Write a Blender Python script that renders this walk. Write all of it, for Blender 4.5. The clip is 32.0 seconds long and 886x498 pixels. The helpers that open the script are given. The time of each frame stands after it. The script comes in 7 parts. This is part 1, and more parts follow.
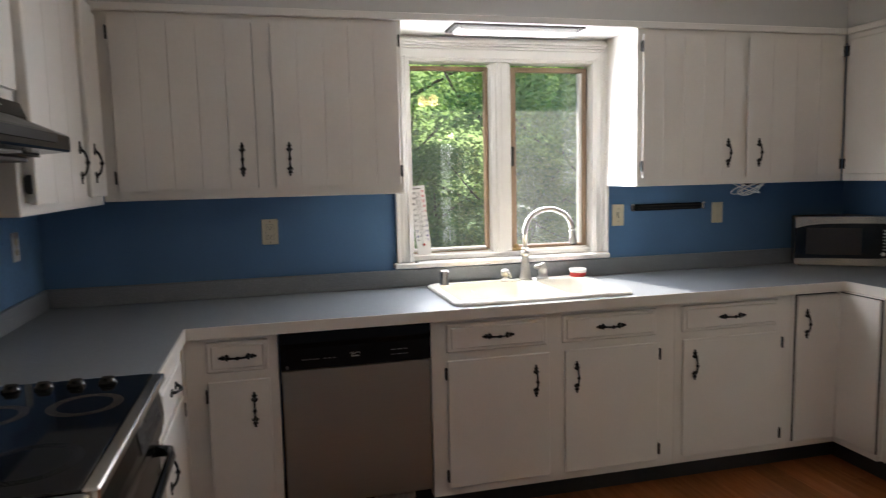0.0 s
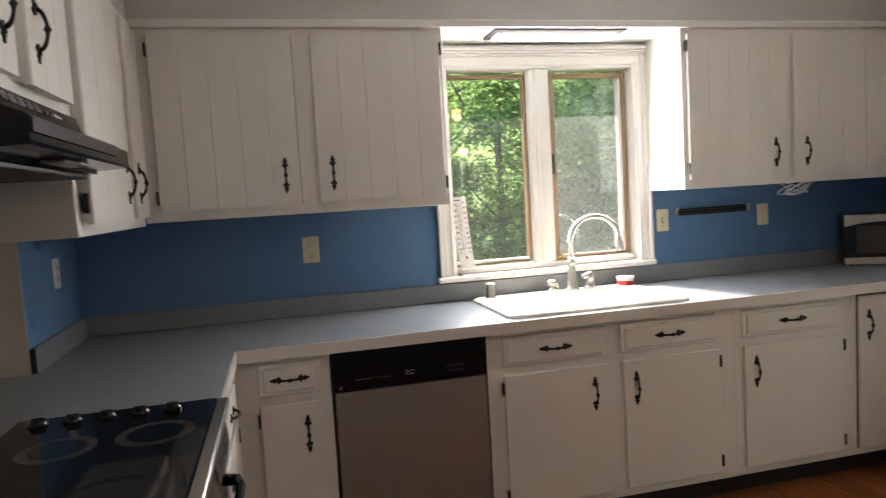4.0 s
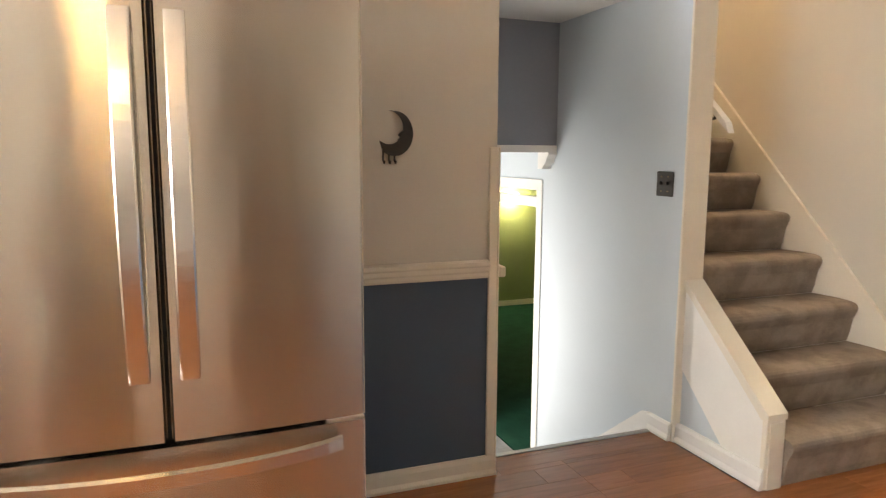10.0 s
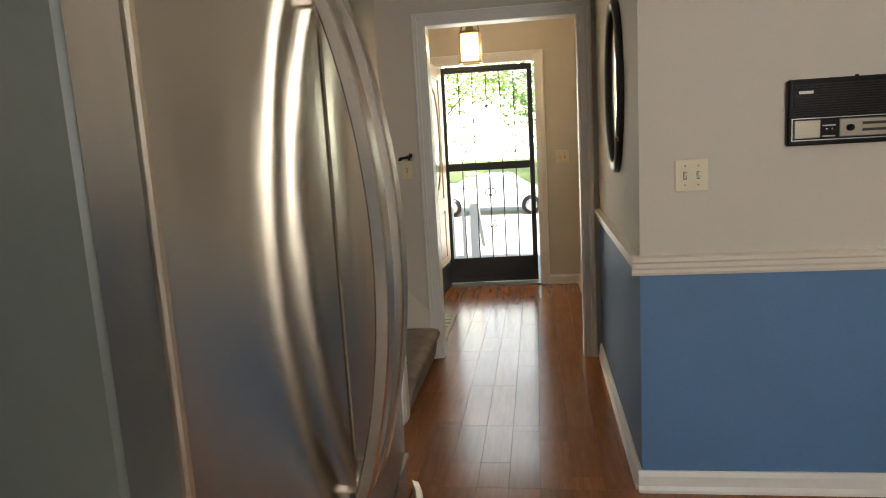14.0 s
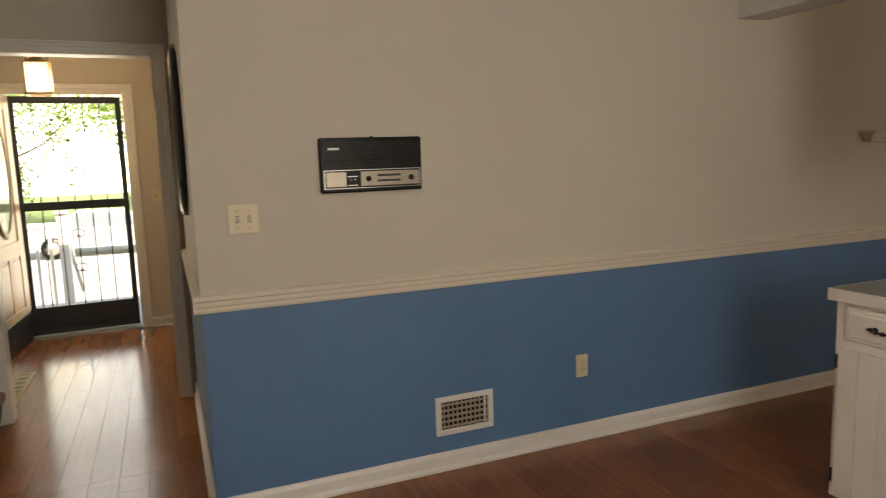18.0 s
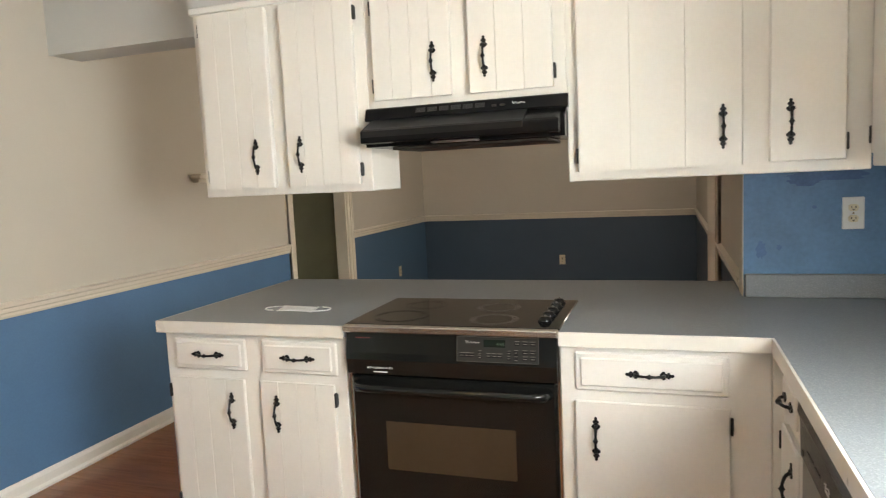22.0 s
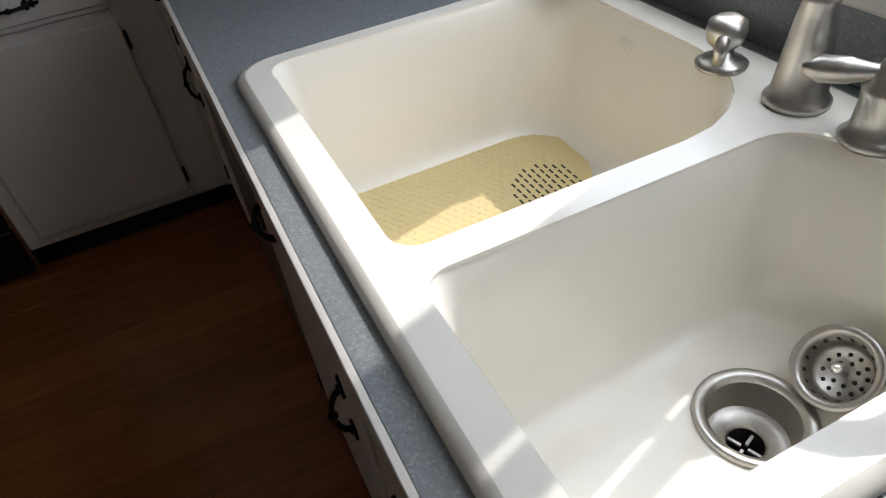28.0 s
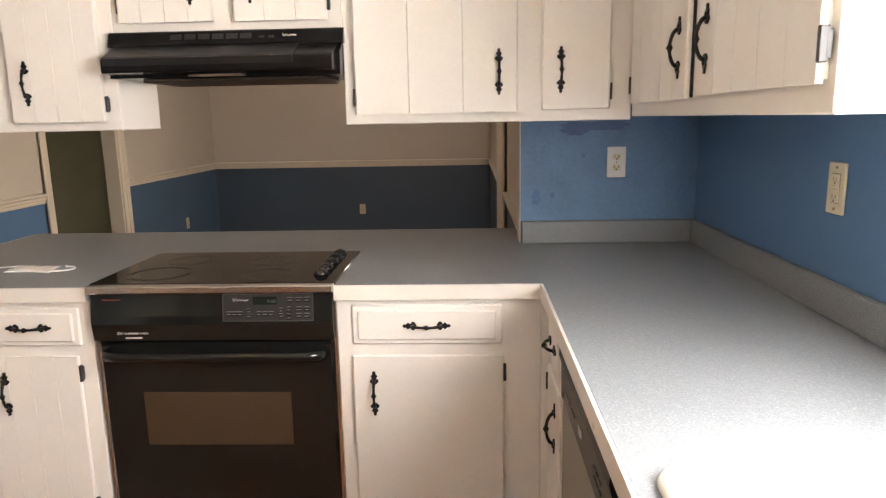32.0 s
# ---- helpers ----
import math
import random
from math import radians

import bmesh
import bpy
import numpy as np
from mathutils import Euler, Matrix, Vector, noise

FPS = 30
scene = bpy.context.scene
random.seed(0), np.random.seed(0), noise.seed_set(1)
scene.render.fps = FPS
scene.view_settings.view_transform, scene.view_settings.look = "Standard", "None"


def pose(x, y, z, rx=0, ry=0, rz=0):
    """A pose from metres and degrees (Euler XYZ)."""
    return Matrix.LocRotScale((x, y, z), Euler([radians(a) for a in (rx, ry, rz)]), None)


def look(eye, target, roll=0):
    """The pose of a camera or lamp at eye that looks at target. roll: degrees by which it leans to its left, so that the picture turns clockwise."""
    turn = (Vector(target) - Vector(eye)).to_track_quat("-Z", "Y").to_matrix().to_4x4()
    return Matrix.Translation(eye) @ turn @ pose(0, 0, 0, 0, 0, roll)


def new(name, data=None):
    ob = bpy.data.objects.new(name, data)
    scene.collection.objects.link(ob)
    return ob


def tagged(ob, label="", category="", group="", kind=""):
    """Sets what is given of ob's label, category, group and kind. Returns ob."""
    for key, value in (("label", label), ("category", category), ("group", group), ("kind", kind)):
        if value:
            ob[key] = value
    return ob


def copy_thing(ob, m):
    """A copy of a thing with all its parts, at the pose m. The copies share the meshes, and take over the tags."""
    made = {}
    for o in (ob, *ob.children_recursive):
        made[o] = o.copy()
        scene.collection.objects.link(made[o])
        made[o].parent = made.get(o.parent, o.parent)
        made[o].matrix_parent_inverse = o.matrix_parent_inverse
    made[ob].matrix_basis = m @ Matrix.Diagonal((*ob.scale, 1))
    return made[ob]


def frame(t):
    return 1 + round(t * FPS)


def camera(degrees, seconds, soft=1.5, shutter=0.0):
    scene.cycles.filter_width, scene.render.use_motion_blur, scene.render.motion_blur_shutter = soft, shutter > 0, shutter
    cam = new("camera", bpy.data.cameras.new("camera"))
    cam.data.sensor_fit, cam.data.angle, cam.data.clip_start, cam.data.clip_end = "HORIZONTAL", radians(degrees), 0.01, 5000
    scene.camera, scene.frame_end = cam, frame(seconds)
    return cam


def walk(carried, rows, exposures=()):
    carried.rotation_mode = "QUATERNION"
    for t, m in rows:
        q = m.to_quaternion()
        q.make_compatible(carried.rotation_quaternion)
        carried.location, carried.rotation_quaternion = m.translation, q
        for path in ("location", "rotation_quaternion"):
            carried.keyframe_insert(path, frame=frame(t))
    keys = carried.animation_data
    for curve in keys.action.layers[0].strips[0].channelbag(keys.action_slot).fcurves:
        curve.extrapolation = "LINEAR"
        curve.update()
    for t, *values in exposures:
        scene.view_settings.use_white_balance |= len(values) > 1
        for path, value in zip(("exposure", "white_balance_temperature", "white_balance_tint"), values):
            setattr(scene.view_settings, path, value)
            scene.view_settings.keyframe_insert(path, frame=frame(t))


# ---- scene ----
cam = camera(66.7, 32.0, soft=1.1, shutter=0.25)
PATH = [
    (0, (1.001, -3.272, 1.464), (1.48, -1.342, 1.245), -1.3),
    (0.5, (0.912, -3.282, 1.448), (1.103, -1.296, 1.306), -2.5),
    (1, (0.867, -3.283, 1.454), (0.789, -1.288, 1.335), -3.4),
    (1.5, (0.861, -3.277, 1.452), (0.667, -1.292, 1.302), -4.6),
    (2, (0.858, -3.252, 1.452), (0.625, -1.273, 1.285), -4.3),
    (2.5, (0.885, -3.277, 1.448), (0.649, -1.297, 1.296), -4.2),
    (4.5, (0.827, -3.098, 1.429), (1.567, -1.248, 1.255), -3.1),
    (5, (0.841, -3.082, 1.439), (1.757, -1.314, 1.244), -2.7),
    (5.5, (0.926, -3.043, 1.436), (2.04, -1.397, 1.213), -1.6),
    (6, (1.033, -2.976, 1.429), (2.373, -1.513, 1.179), -1.1),
    (6.5, (1.107, -2.929, 1.427), (2.566, -1.585, 1.17), -2.2),
    (7, (1.137, -2.881, 1.409), (2.681, -1.639, 1.138), -2.1),
    (7.5, (1.186, -2.815, 1.416), (2.88, -1.799, 1.106), -3.2),
    (8, (1.258, -2.706, 1.386), (3.075, -1.924, 1.09), -2.4),
    (8.5, (1.304, -2.595, 1.414), (3.241, -2.259, 1.048), -4.3),
    (9, (1.479, -2.573, 1.304), (3.447, -2.603, 0.947), -2.3),
    (9.5, (1.739, -2.51, 1.341), (3.687, -2.881, 1.075), -1.4),
    (10, (1.937, -2.326, 1.332), (3.788, -3.032, 1.059), 0.3),
    (10.5, (2.105, -2.116, 1.341), (3.81, -3.103, 0.997), 0.9),
    (11, (2.418, -1.901, 1.337), (3.995, -3.1, 1.056), -1.8),
    (11.5, (2.639, -1.714, 1.43), (4.045, -3.101, 1.113), -2.0),
    (12, (2.825, -1.601, 1.377), (3.756, -3.322, 0.968), 0.1),
    (12.5, (3.012, -1.604, 1.385), (3.648, -3.475, 1.078), -1.3),
    (13, (3.082, -1.492, 1.397), (3.53, -3.42, 1.109), -2.1),
    (13.5, (3.191, -1.401, 1.395), (3.485, -3.356, 1.093), -2.9),
    (15.5, (3.05, -1.105, 1.414), (3.336, -3.048, 1.038), -4.3),
    (16, (3.049, -1.126, 1.397), (3.155, -3.092, 1.043), -4.6),
    (16.5, (3.068, -1.115, 1.405), (2.959, -3.084, 1.067), -3.6),
    (17, (3.049, -1.117, 1.424), (2.736, -3.066, 1.104), -3.1),
    (17.5, (3.037, -1.103, 1.405), (2.454, -2.998, 1.142), -2.2),
    (18, (2.907, -1.082, 1.439), (2.153, -2.915, 1.167), -1.8),
    (18.5, (2.871, -1.087, 1.41), (1.834, -2.78, 1.172), -1.4),
    (19, (2.822, -1.071, 1.409), (1.559, -2.603, 1.174), -1.7),
    (19.5, (2.805, -1.056, 1.413), (1.368, -2.428, 1.191), -1.8),
    (20, (2.789, -1.03, 1.412), (1.217, -2.248, 1.204), -1.2),
    (20.5, (2.781, -0.996, 1.418), (1.114, -2.082, 1.214), -0.9),
    (21, (2.763, -0.97, 1.413), (1.003, -1.899, 1.209), -2.1),
    (21.5, (2.741, -0.948, 1.418), (0.908, -1.721, 1.204), -2.8),
    (22, (2.724, -0.929, 1.416), (0.839, -1.562, 1.201), -2.7),
    (22.5, (2.71, -0.908, 1.412), (0.779, -1.384, 1.2), -3.2),
    (23, (2.707, -0.881, 1.41), (0.746, -1.216, 1.198), -3.0),
    (23.5, (2.706, -0.85, 1.413), (0.723, -0.992, 1.198), -3.3),
    (24, (2.701, -0.823, 1.412), (0.71, -0.8, 1.222), -3.3),
    (24.5, (2.694, -0.814, 1.415), (0.708, -0.67, 1.234), -3.6),
    (26.5, (2.689, -0.762, 1.372), (0.806, -0.4, 0.805), -6.7),
    (27, (2.652, -0.73, 1.364), (0.935, -0.263, 0.451), -7.8),
    (27.5, (2.641, -0.701, 1.324), (1.134, -0.192, 0.112), -8.0),
    (28, (2.634, -0.689, 1.311), (1.214, -0.147, 0.01), -8.0),
    (28.5, (2.624, -0.683, 1.319), (1.165, -0.078, 0.092), -7.2),
    (29, (2.626, -0.684, 1.346), (0.995, 0.05, 0.449), -6.0),
    (29.5, (2.641, -0.702, 1.387), (0.862, 0.093, 0.936), -5.3),
    (30, (2.628, -0.691, 1.406), (0.79, 0.042, 1.115), -4.5),
    (30.5, (2.603, -0.707, 1.416), (0.704, -0.142, 1.145), -4.5),
    (31, (2.599, -0.799, 1.433), (0.643, -0.527, 1.112), -4.2),
    (31.5, (2.575, -0.838, 1.38), (0.599, -0.797, 1.074), -3.0),
    (32, (2.565, -0.851, 1.391), (0.603, -0.934, 1.01), -1.1),
]

EXPO = [(0, 1.1, 6460, 15), (1, 1.35, 6860, 15), (2, 1.57, 7160, 15), (5, 1.45, 6610, 15), (6, 1.43, 6860, 15), (7, 1.18, 6760, 15), (8, 2.56, 7310, 15), (9, 3.03, 7710, 15), (10, 3.02, 7460, 15), (11, 2.72, 7610, 15), (12, 2.35, 7360, 15), (13, 1.47, 7150, 10), (16, 1.4, 7310, 15), (17, 1.30, 7960, 15), (18, 1.25, 8400, 15), (19, 2.08, 8260, 15), (20, 2.25, 8010, 15), (21, 2.35, 7560, 15), (22, 2.5, 6950, 8), (23, 2.72, 6550, 8), (24, 2.1, 6500, 6), (26.5, 0.9, 6260, 15), (27, 0.53, 6260, 15), (28, -0.67, 6260, 13), (29, -0.72, 6260, 13), (29.5, 0.0, 6260, 13), (30, 0.5, 6060, 13), (30.5, 0.75, 6060, 13), (31, 1.02, 6460, 15), (32, 2.52, 7410, 18)]
walk(cam, [(t, look(eye, target, roll)) for t, eye, target, roll in PATH], EXPO)

# ---------------------------------------------------------------- world, sun and lamps
SUN_WAY = Vector((0.325, -1.0, -1.18)).normalized()
world = bpy.data.worlds.new("sky")
scene.world = world
world.use_nodes = True
wn = world.node_tree
sky = wn.nodes.new("ShaderNodeTexSky")
sky.sky_type, sky.sun_disc = "NISHITA", False
sky.sun_elevation = math.asin(-SUN_WAY.z)
sky.sun_rotation = math.atan2(-SUN_WAY.x, -SUN_WAY.y)
wn.nodes["Background"].inputs["Strength"].default_value = 0.15
wn.links.new(sky.outputs[0], wn.nodes["Background"].inputs["Color"])


def lamp(name, kind, m, energy, colour=(1, 1, 1), **more):
    data = bpy.data.lights.new(name, kind)
    data.energy, data.color = energy, colour
    for key, value in more.items():
        if key == "radius":
            data.shadow_soft_size = value
        elif key == "size":
            data.shape, data.size, data.size_y = "RECTANGLE", value[0], value[1]
        elif key == "angle":
            data.angle = value
    ob = new(name, data)
    ob.matrix_world = m
    return ob


lamp("sun", "SUN", look((0, 0, 20), Vector((0, 0, 20)) + SUN_WAY), 5.0, (1.0, 0.95, 0.87), angle=radians(0.6))
WARM, SOFTWARM, DAY = (1.0, 0.72, 0.42), (1.0, 0.83, 0.62), (0.86, 0.93, 1.0)
CH = (2.26, -2.0)
for a in range(5):
    lamp("chandelier_bulb_light", "POINT", pose(CH[0] + 0.06 * math.cos(a * 1.2566), CH[1] + 0.06 * math.sin(a * 1.2566), 2.05), 0.36, (1.0, 0.68, 0.32), radius=0.03)
lamp("foyer_lantern_light", "POINT", pose(3.63, -6.5, 2.05), 4.5, WARM, radius=0.04)
lamp("lower_room_light", "POINT", pose(10.70, -6.85, 0.74), 2.5, (1.0, 0.86, 0.6), radius=0.08)
# daylight that falls through the side entrance's glazed door on the lower landing
lamp("side_entrance_daylight", "AREA", look((6.22, -3.56, 0.15), (6.22, -4.6, 0.25)), 4.3, (0.95, 0.98, 1.0), size=(1.0, 1.6))
# sky light in the front door's opening
lamp("front_door_daylight", "AREA", look((3.6, -7.95, 1.2), (3.6, -5.0, 0.9)), 5.0, (0.95, 1.0, 0.93), size=(0.8, 1.8))
# sky light in the opening of the window over the sink
lamp("window_daylight", "AREA", look((2.13, -0.035, 1.56), (2.13, -2.0, 1.42)), 15.0, (0.90, 0.95, 1.0), size=(0.92, 0.85))
# added fill for the dining room; no window or glazed door stands there
lamp("dining_fill", "AREA", look((-2.15, -0.66, 1.15), (-2.6, -3.0, 0.9)), 10.0, (1.0, 0.93, 0.82), size=(0.7, 1.7))
# unseen lamp, added to brighten the stairs from above
lamp("upper_stair_fill", "POINT", pose(6.6, -5.0, 4.2), 19, SOFTWARM, radius=0.1)


# ---------------------------------------------------------------- materials
def ramp(nt, fac, stops):
    node = nt.nodes.new("ShaderNodeValToRGB")
    el = node.color_ramp.elements
    while len(el) < len(stops):
        el.new(0.5)
    for e, (p, c) in zip(el, stops):
        e.position, e.color = p, (*c, 1) if len(c) == 3 else c
    nt.links.new(fac, node.inputs[0])
    return node.outputs[0]


def noise_tex(nt, scale, detail=4.0, rough=0.55, vec=None, stretch=None):
    node = nt.nodes.new("ShaderNodeTexNoise")
    node.inputs["Scale"].default_value = scale
    node.inputs["Detail"].default_value = detail
    node.inputs["Roughness"].default_value = rough
    if vec is None:
        vec = nt.nodes.new("ShaderNodeTexCoord").outputs["Object"]
    if stretch:
        mp = nt.nodes.new("ShaderNodeMapping")
        mp.inputs["Scale"].default_value = stretch
        nt.links.new(vec, mp.inputs["Vector"])
        vec = mp.outputs[0]
    nt.links.new(vec, node.inputs["Vector"])
    return node.outputs["Fac"]


def mixc(nt, fac, a, b, mode="MIX"):
    node = nt.nodes.new("ShaderNodeMix")
    node.data_type, node.blend_type = "RGBA", mode
    for sock, val in ((node.inputs[0], fac), (node.inputs[6], a), (node.inputs[7], b)):
        if hasattr(val, "links"):
            nt.links.new(val, sock)
        elif isinstance(val, (int, float)):
            sock.default_value = val
        else:
            sock.default_value = (*val, 1)
    return node.outputs[2]


def start(name, rough=0.5, metal=0.0, spec=0.5):
    m = bpy.data.materials.new(name)
    m.use_nodes = True
    nt = m.node_tree
    b = nt.nodes["Principled BSDF"]
    b.inputs["Roughness"].default_value = rough
    b.inputs["Metallic"].default_value = metal
    b.inputs["Specular IOR Level"].default_value = spec
    return m, nt, b


def bumped(nt, b, height, strength, distance=0.002):
    node = nt.nodes.new("ShaderNodeBump")
    node.inputs["Strength"].default_value = strength
    node.inputs["Distance"].default_value = distance
    nt.links.new(height, node.inputs["Height"])
    nt.links.new(node.outputs[0], b.inputs["Normal"])


def world_vec(nt):
    return nt.nodes.new("ShaderNodeNewGeometry").outputs["Position"]


def plain(name, c, rough=0.5, metal=0.0, vary=0.08, scale=6.0, fine=60.0, bump=0.1, spec=0.5, stretch=None, rvary=0.08):
    """A surface with broad stains, fine grain, a little relief and uneven gloss."""
    m, nt, b = start(name, rough, metal, spec)
    pos = world_vec(nt)
    broad, grain = noise_tex(nt, scale, 5, 0.6, pos, stretch), noise_tex(nt, fine, 3, 0.5, pos, stretch)
    dark, light = [max(0, v * (1 - vary)) for v in c], [min(1, v * (1 + vary)) for v in c]
    col = ramp(nt, broad, [(0.3, dark), (0.7, light)])
    col = mixc(nt, 0.25, col, ramp(nt, grain, [(0.35, dark), (0.65, light)]))
    nt.links.new(col, b.inputs["Base Color"])
    r = nt.nodes.new("ShaderNodeMapRange")
    r.inputs["To Min"].default_value, r.inputs["To Max"].default_value = max(0.02, rough - rvary), min(1, rough + rvary)
    nt.links.new(broad, r.inputs["Value"])
    nt.links.new(r.outputs[0], b.inputs["Roughness"])
    if bump:
        bumped(nt, b, grain, bump)
    return m


def glow(name, c, strength):
    m, nt, b = start(name)
    b.inputs["Base Color"].default_value = (*c, 1)
    b.inputs["Emission Color"].default_value = (*c, 1)
    b.inputs["Emission Strength"].default_value = strength
    return m


def glassy(name, tint=(1, 1, 1), rough=0.0, gloss=0.08, haze=0.0):
    """Thin window glass: clear, with a mirror's share of gloss, and some dust."""
    m = bpy.data.materials.new(name)
    m.use_nodes = True
    nt = m.node_tree
    nt.nodes.remove(nt.nodes["Principled BSDF"])
    clear, shine = nt.nodes.new("ShaderNodeBsdfTransparent"), nt.nodes.new("ShaderNodeBsdfGlossy")
    clear.inputs[0].default_value = (*tint, 1)
    shine.inputs["Roughness"].default_value = rough
    mix = nt.nodes.new("ShaderNodeMixShader")
    fr = nt.nodes.new("ShaderNodeLayerWeight")
    power, share = nt.nodes.new("ShaderNodeMath"), nt.nodes.new("ShaderNodeMath")
    power.operation, share.operation = "POWER", "MULTIPLY_ADD"
    power.inputs[1].default_value = 5.0
    share.inputs[1].default_value, share.inputs[2].default_value = 0.9, gloss * 0.5
    nt.links.new(fr.outputs["Facing"], power.inputs[0])
    nt.links.new(power.outputs[0], share.inputs[0])
    nt.links.new(share.outputs[0], mix.inputs[0])
    nt.links.new(clear.outputs[0], mix.inputs[1])
    nt.links.new(shine.outputs[0], mix.inputs[2])
    out = mix.outputs[0]
    if haze:
        dust = nt.nodes.new("ShaderNodeBsdfTranslucent")
        dust.inputs[0].default_value = (0.8, 0.82, 0.82, 1)
        mix2 = nt.nodes.new("ShaderNodeMixShader")
        f = noise_tex(nt, 3.0, 5, 0.6, world_vec(nt))
        r = nt.nodes.new("ShaderNodeMapRange")
        r.inputs["From Min"].default_value, r.inputs["From Max"].default_value = 0.35, 0.7
        r.inputs["To Min"].default_value, r.inputs["To Max"].default_value = haze * 0.6, haze
        nt.links.new(f, r.inputs["Value"])
        nt.links.new(r.outputs[0], mix2.inputs[0])
        nt.links.new(out, mix2.inputs[1])
        nt.links.new(dust.outputs[0], mix2.inputs[2])
        out = mix2.outputs[0]
    nt.links.new(out, nt.nodes["Material Output"].inputs[0])
    return m


def brushed(name, c, rough, along=(1, 1, 60), aniso=0.0):
    """Brushed metal: hair-fine lines, and soft smudges in the gloss."""
    m, nt, b = start(name, rough, 1.0)
    pos = world_vec(nt)
    hair = noise_tex(nt, 8.0, 3, 0.6, pos, along)
    smudge = noise_tex(nt, 1.4, 2, 0.4, pos)
    col = ramp(nt, hair, [(0.3, [v * 0.96 for v in c]), (0.7, [min(1, v * 1.03) for v in c])])
    nt.links.new(col, b.inputs["Base Color"])
    r = nt.nodes.new("ShaderNodeMapRange")
    r.inputs["To Min"].default_value, r.inputs["To Max"].default_value = rough * 0.92, rough * 1.1
    nt.links.new(smudge, r.inputs["Value"])
    nt.links.new(r.outputs[0], b.inputs["Roughness"])
    b.inputs["Anisotropic"].default_value = aniso
    tan = nt.nodes.new("ShaderNodeCombineXYZ")
    tan.inputs[2].default_value = 1.0
    nt.links.new(tan.outputs[0], b.inputs["Tangent"])
    return m


def speckled(name):
    """Grey laminate with fine light and dark specks."""
    m, nt, b = start(name, 0.38)
    pos = world_vec(nt)
    vor = nt.nodes.new("ShaderNodeTexVoronoi")
    vor.inputs["Scale"].default_value = 420
    nt.links.new(pos, vor.inputs["Vector"])
    sep = nt.nodes.new("ShaderNodeSeparateColor")
    nt.links.new(vor.outputs["Color"], sep.inputs[0])
    col = ramp(nt, sep.outputs[0], [(0.0, (0.17, 0.185, 0.195)), (0.25, (0.205, 0.225, 0.24)), (0.75, (0.245, 0.265, 0.28)), (1.0, (0.34, 0.365, 0.38))])
    broad = noise_tex(nt, 3.0, 4, 0.6, pos)
    col = mixc(nt, 0.35, col, ramp(nt, broad, [(0.3, (0.20, 0.215, 0.225)), (0.7, (0.26, 0.275, 0.285))]))
    nt.links.new(col, b.inputs["Base Color"])
    bumped(nt, b, sep.outputs[0], 0.12, 0.0006)
    r = nt.nodes.new("ShaderNodeMapRange")
    r.inputs["To Min"].default_value, r.inputs["To Max"].default_value = 0.32, 0.46
    nt.links.new(broad, r.inputs["Value"])
    nt.links.new(r.outputs[0], b.inputs["Roughness"])
    return m


def planked(name):
    """Reddish-brown laminate plank with strips and grain along y."""
    m, nt, b = start(name, 0.22, spec=0.5)
    pos = world_vec(nt)
    info = nt.nodes.new("ShaderNodeObjectInfo")
    shift = nt.nodes.new("ShaderNodeVectorMath")
    shift.operation = "ADD"
    comb = nt.nodes.new("ShaderNodeCombineXYZ")
    mul = nt.nodes.new("ShaderNodeMath")
    mul.operation = "MULTIPLY"
    mul.inputs[1].default_value = 37.0
    nt.links.new(info.outputs["Random"], mul.inputs[0])
    nt.links.new(mul.outputs[0], comb.inputs[1])
    nt.links.new(pos, shift.inputs[0])
    nt.links.new(comb.outputs[0], shift.inputs[1])
    grain = noise_tex(nt, 3.0, 6, 0.65, shift.outputs[0], (14, 1.0, 1))
    fine = noise_tex(nt, 9.0, 4, 0.6, shift.outputs[0], (30, 1.2, 1))
    col = ramp(nt, grain, [(0.25, (0.20, 0.068, 0.022)), (0.5, (0.29, 0.105, 0.034)), (0.75, (0.38, 0.15, 0.055))])
    col = mixc(nt, 0.3, col, ramp(nt, fine, [(0.3, (0.19, 0.062, 0.02)), (0.7, (0.37, 0.145, 0.05))]))
    tone = ramp(nt, info.outputs["Random"], [(0, (0.82, 0.82, 0.82)), (1, (1.12, 1.12, 1.12))])
    col = mixc(nt, 1.0, col, tone, "MULTIPLY")
    nt.links.new(col, b.inputs["Base Color"])
    smudge = noise_tex(nt, 2.5, 5, 0.65, pos)
    r = nt.nodes.new("ShaderNodeMapRange")
    r.inputs["To Min"].default_value, r.inputs["To Max"].default_value = 0.10, 0.26
    nt.links.new(smudge, r.inputs["Value"])
    nt.links.new(r.outputs[0], b.inputs["Roughness"])
    bumped(nt, b, fine, 0.05, 0.0005)
    return m


def carpeted(name, c, spread=0.25):
    m, nt, b = start(name, 0.95, spec=0.1)
    pos = world_vec(nt)
    pile, crush = noise_tex(nt, 220, 3, 0.7, pos), noise_tex(nt, 7, 4, 0.6, pos)
    d, l = [v * (1 - spread) for v in c], [v * (1 + spread) for v in c]
    col = mixc(nt, 0.5, ramp(nt, pile, [(0.3, d), (0.7, l)]), ramp(nt, crush, [(0.40, d), (0.60, l)]))
    nt.links.new(col, b.inputs["Base Color"])
    bumped(nt, b, pile, 0.6, 0.006)
    return m


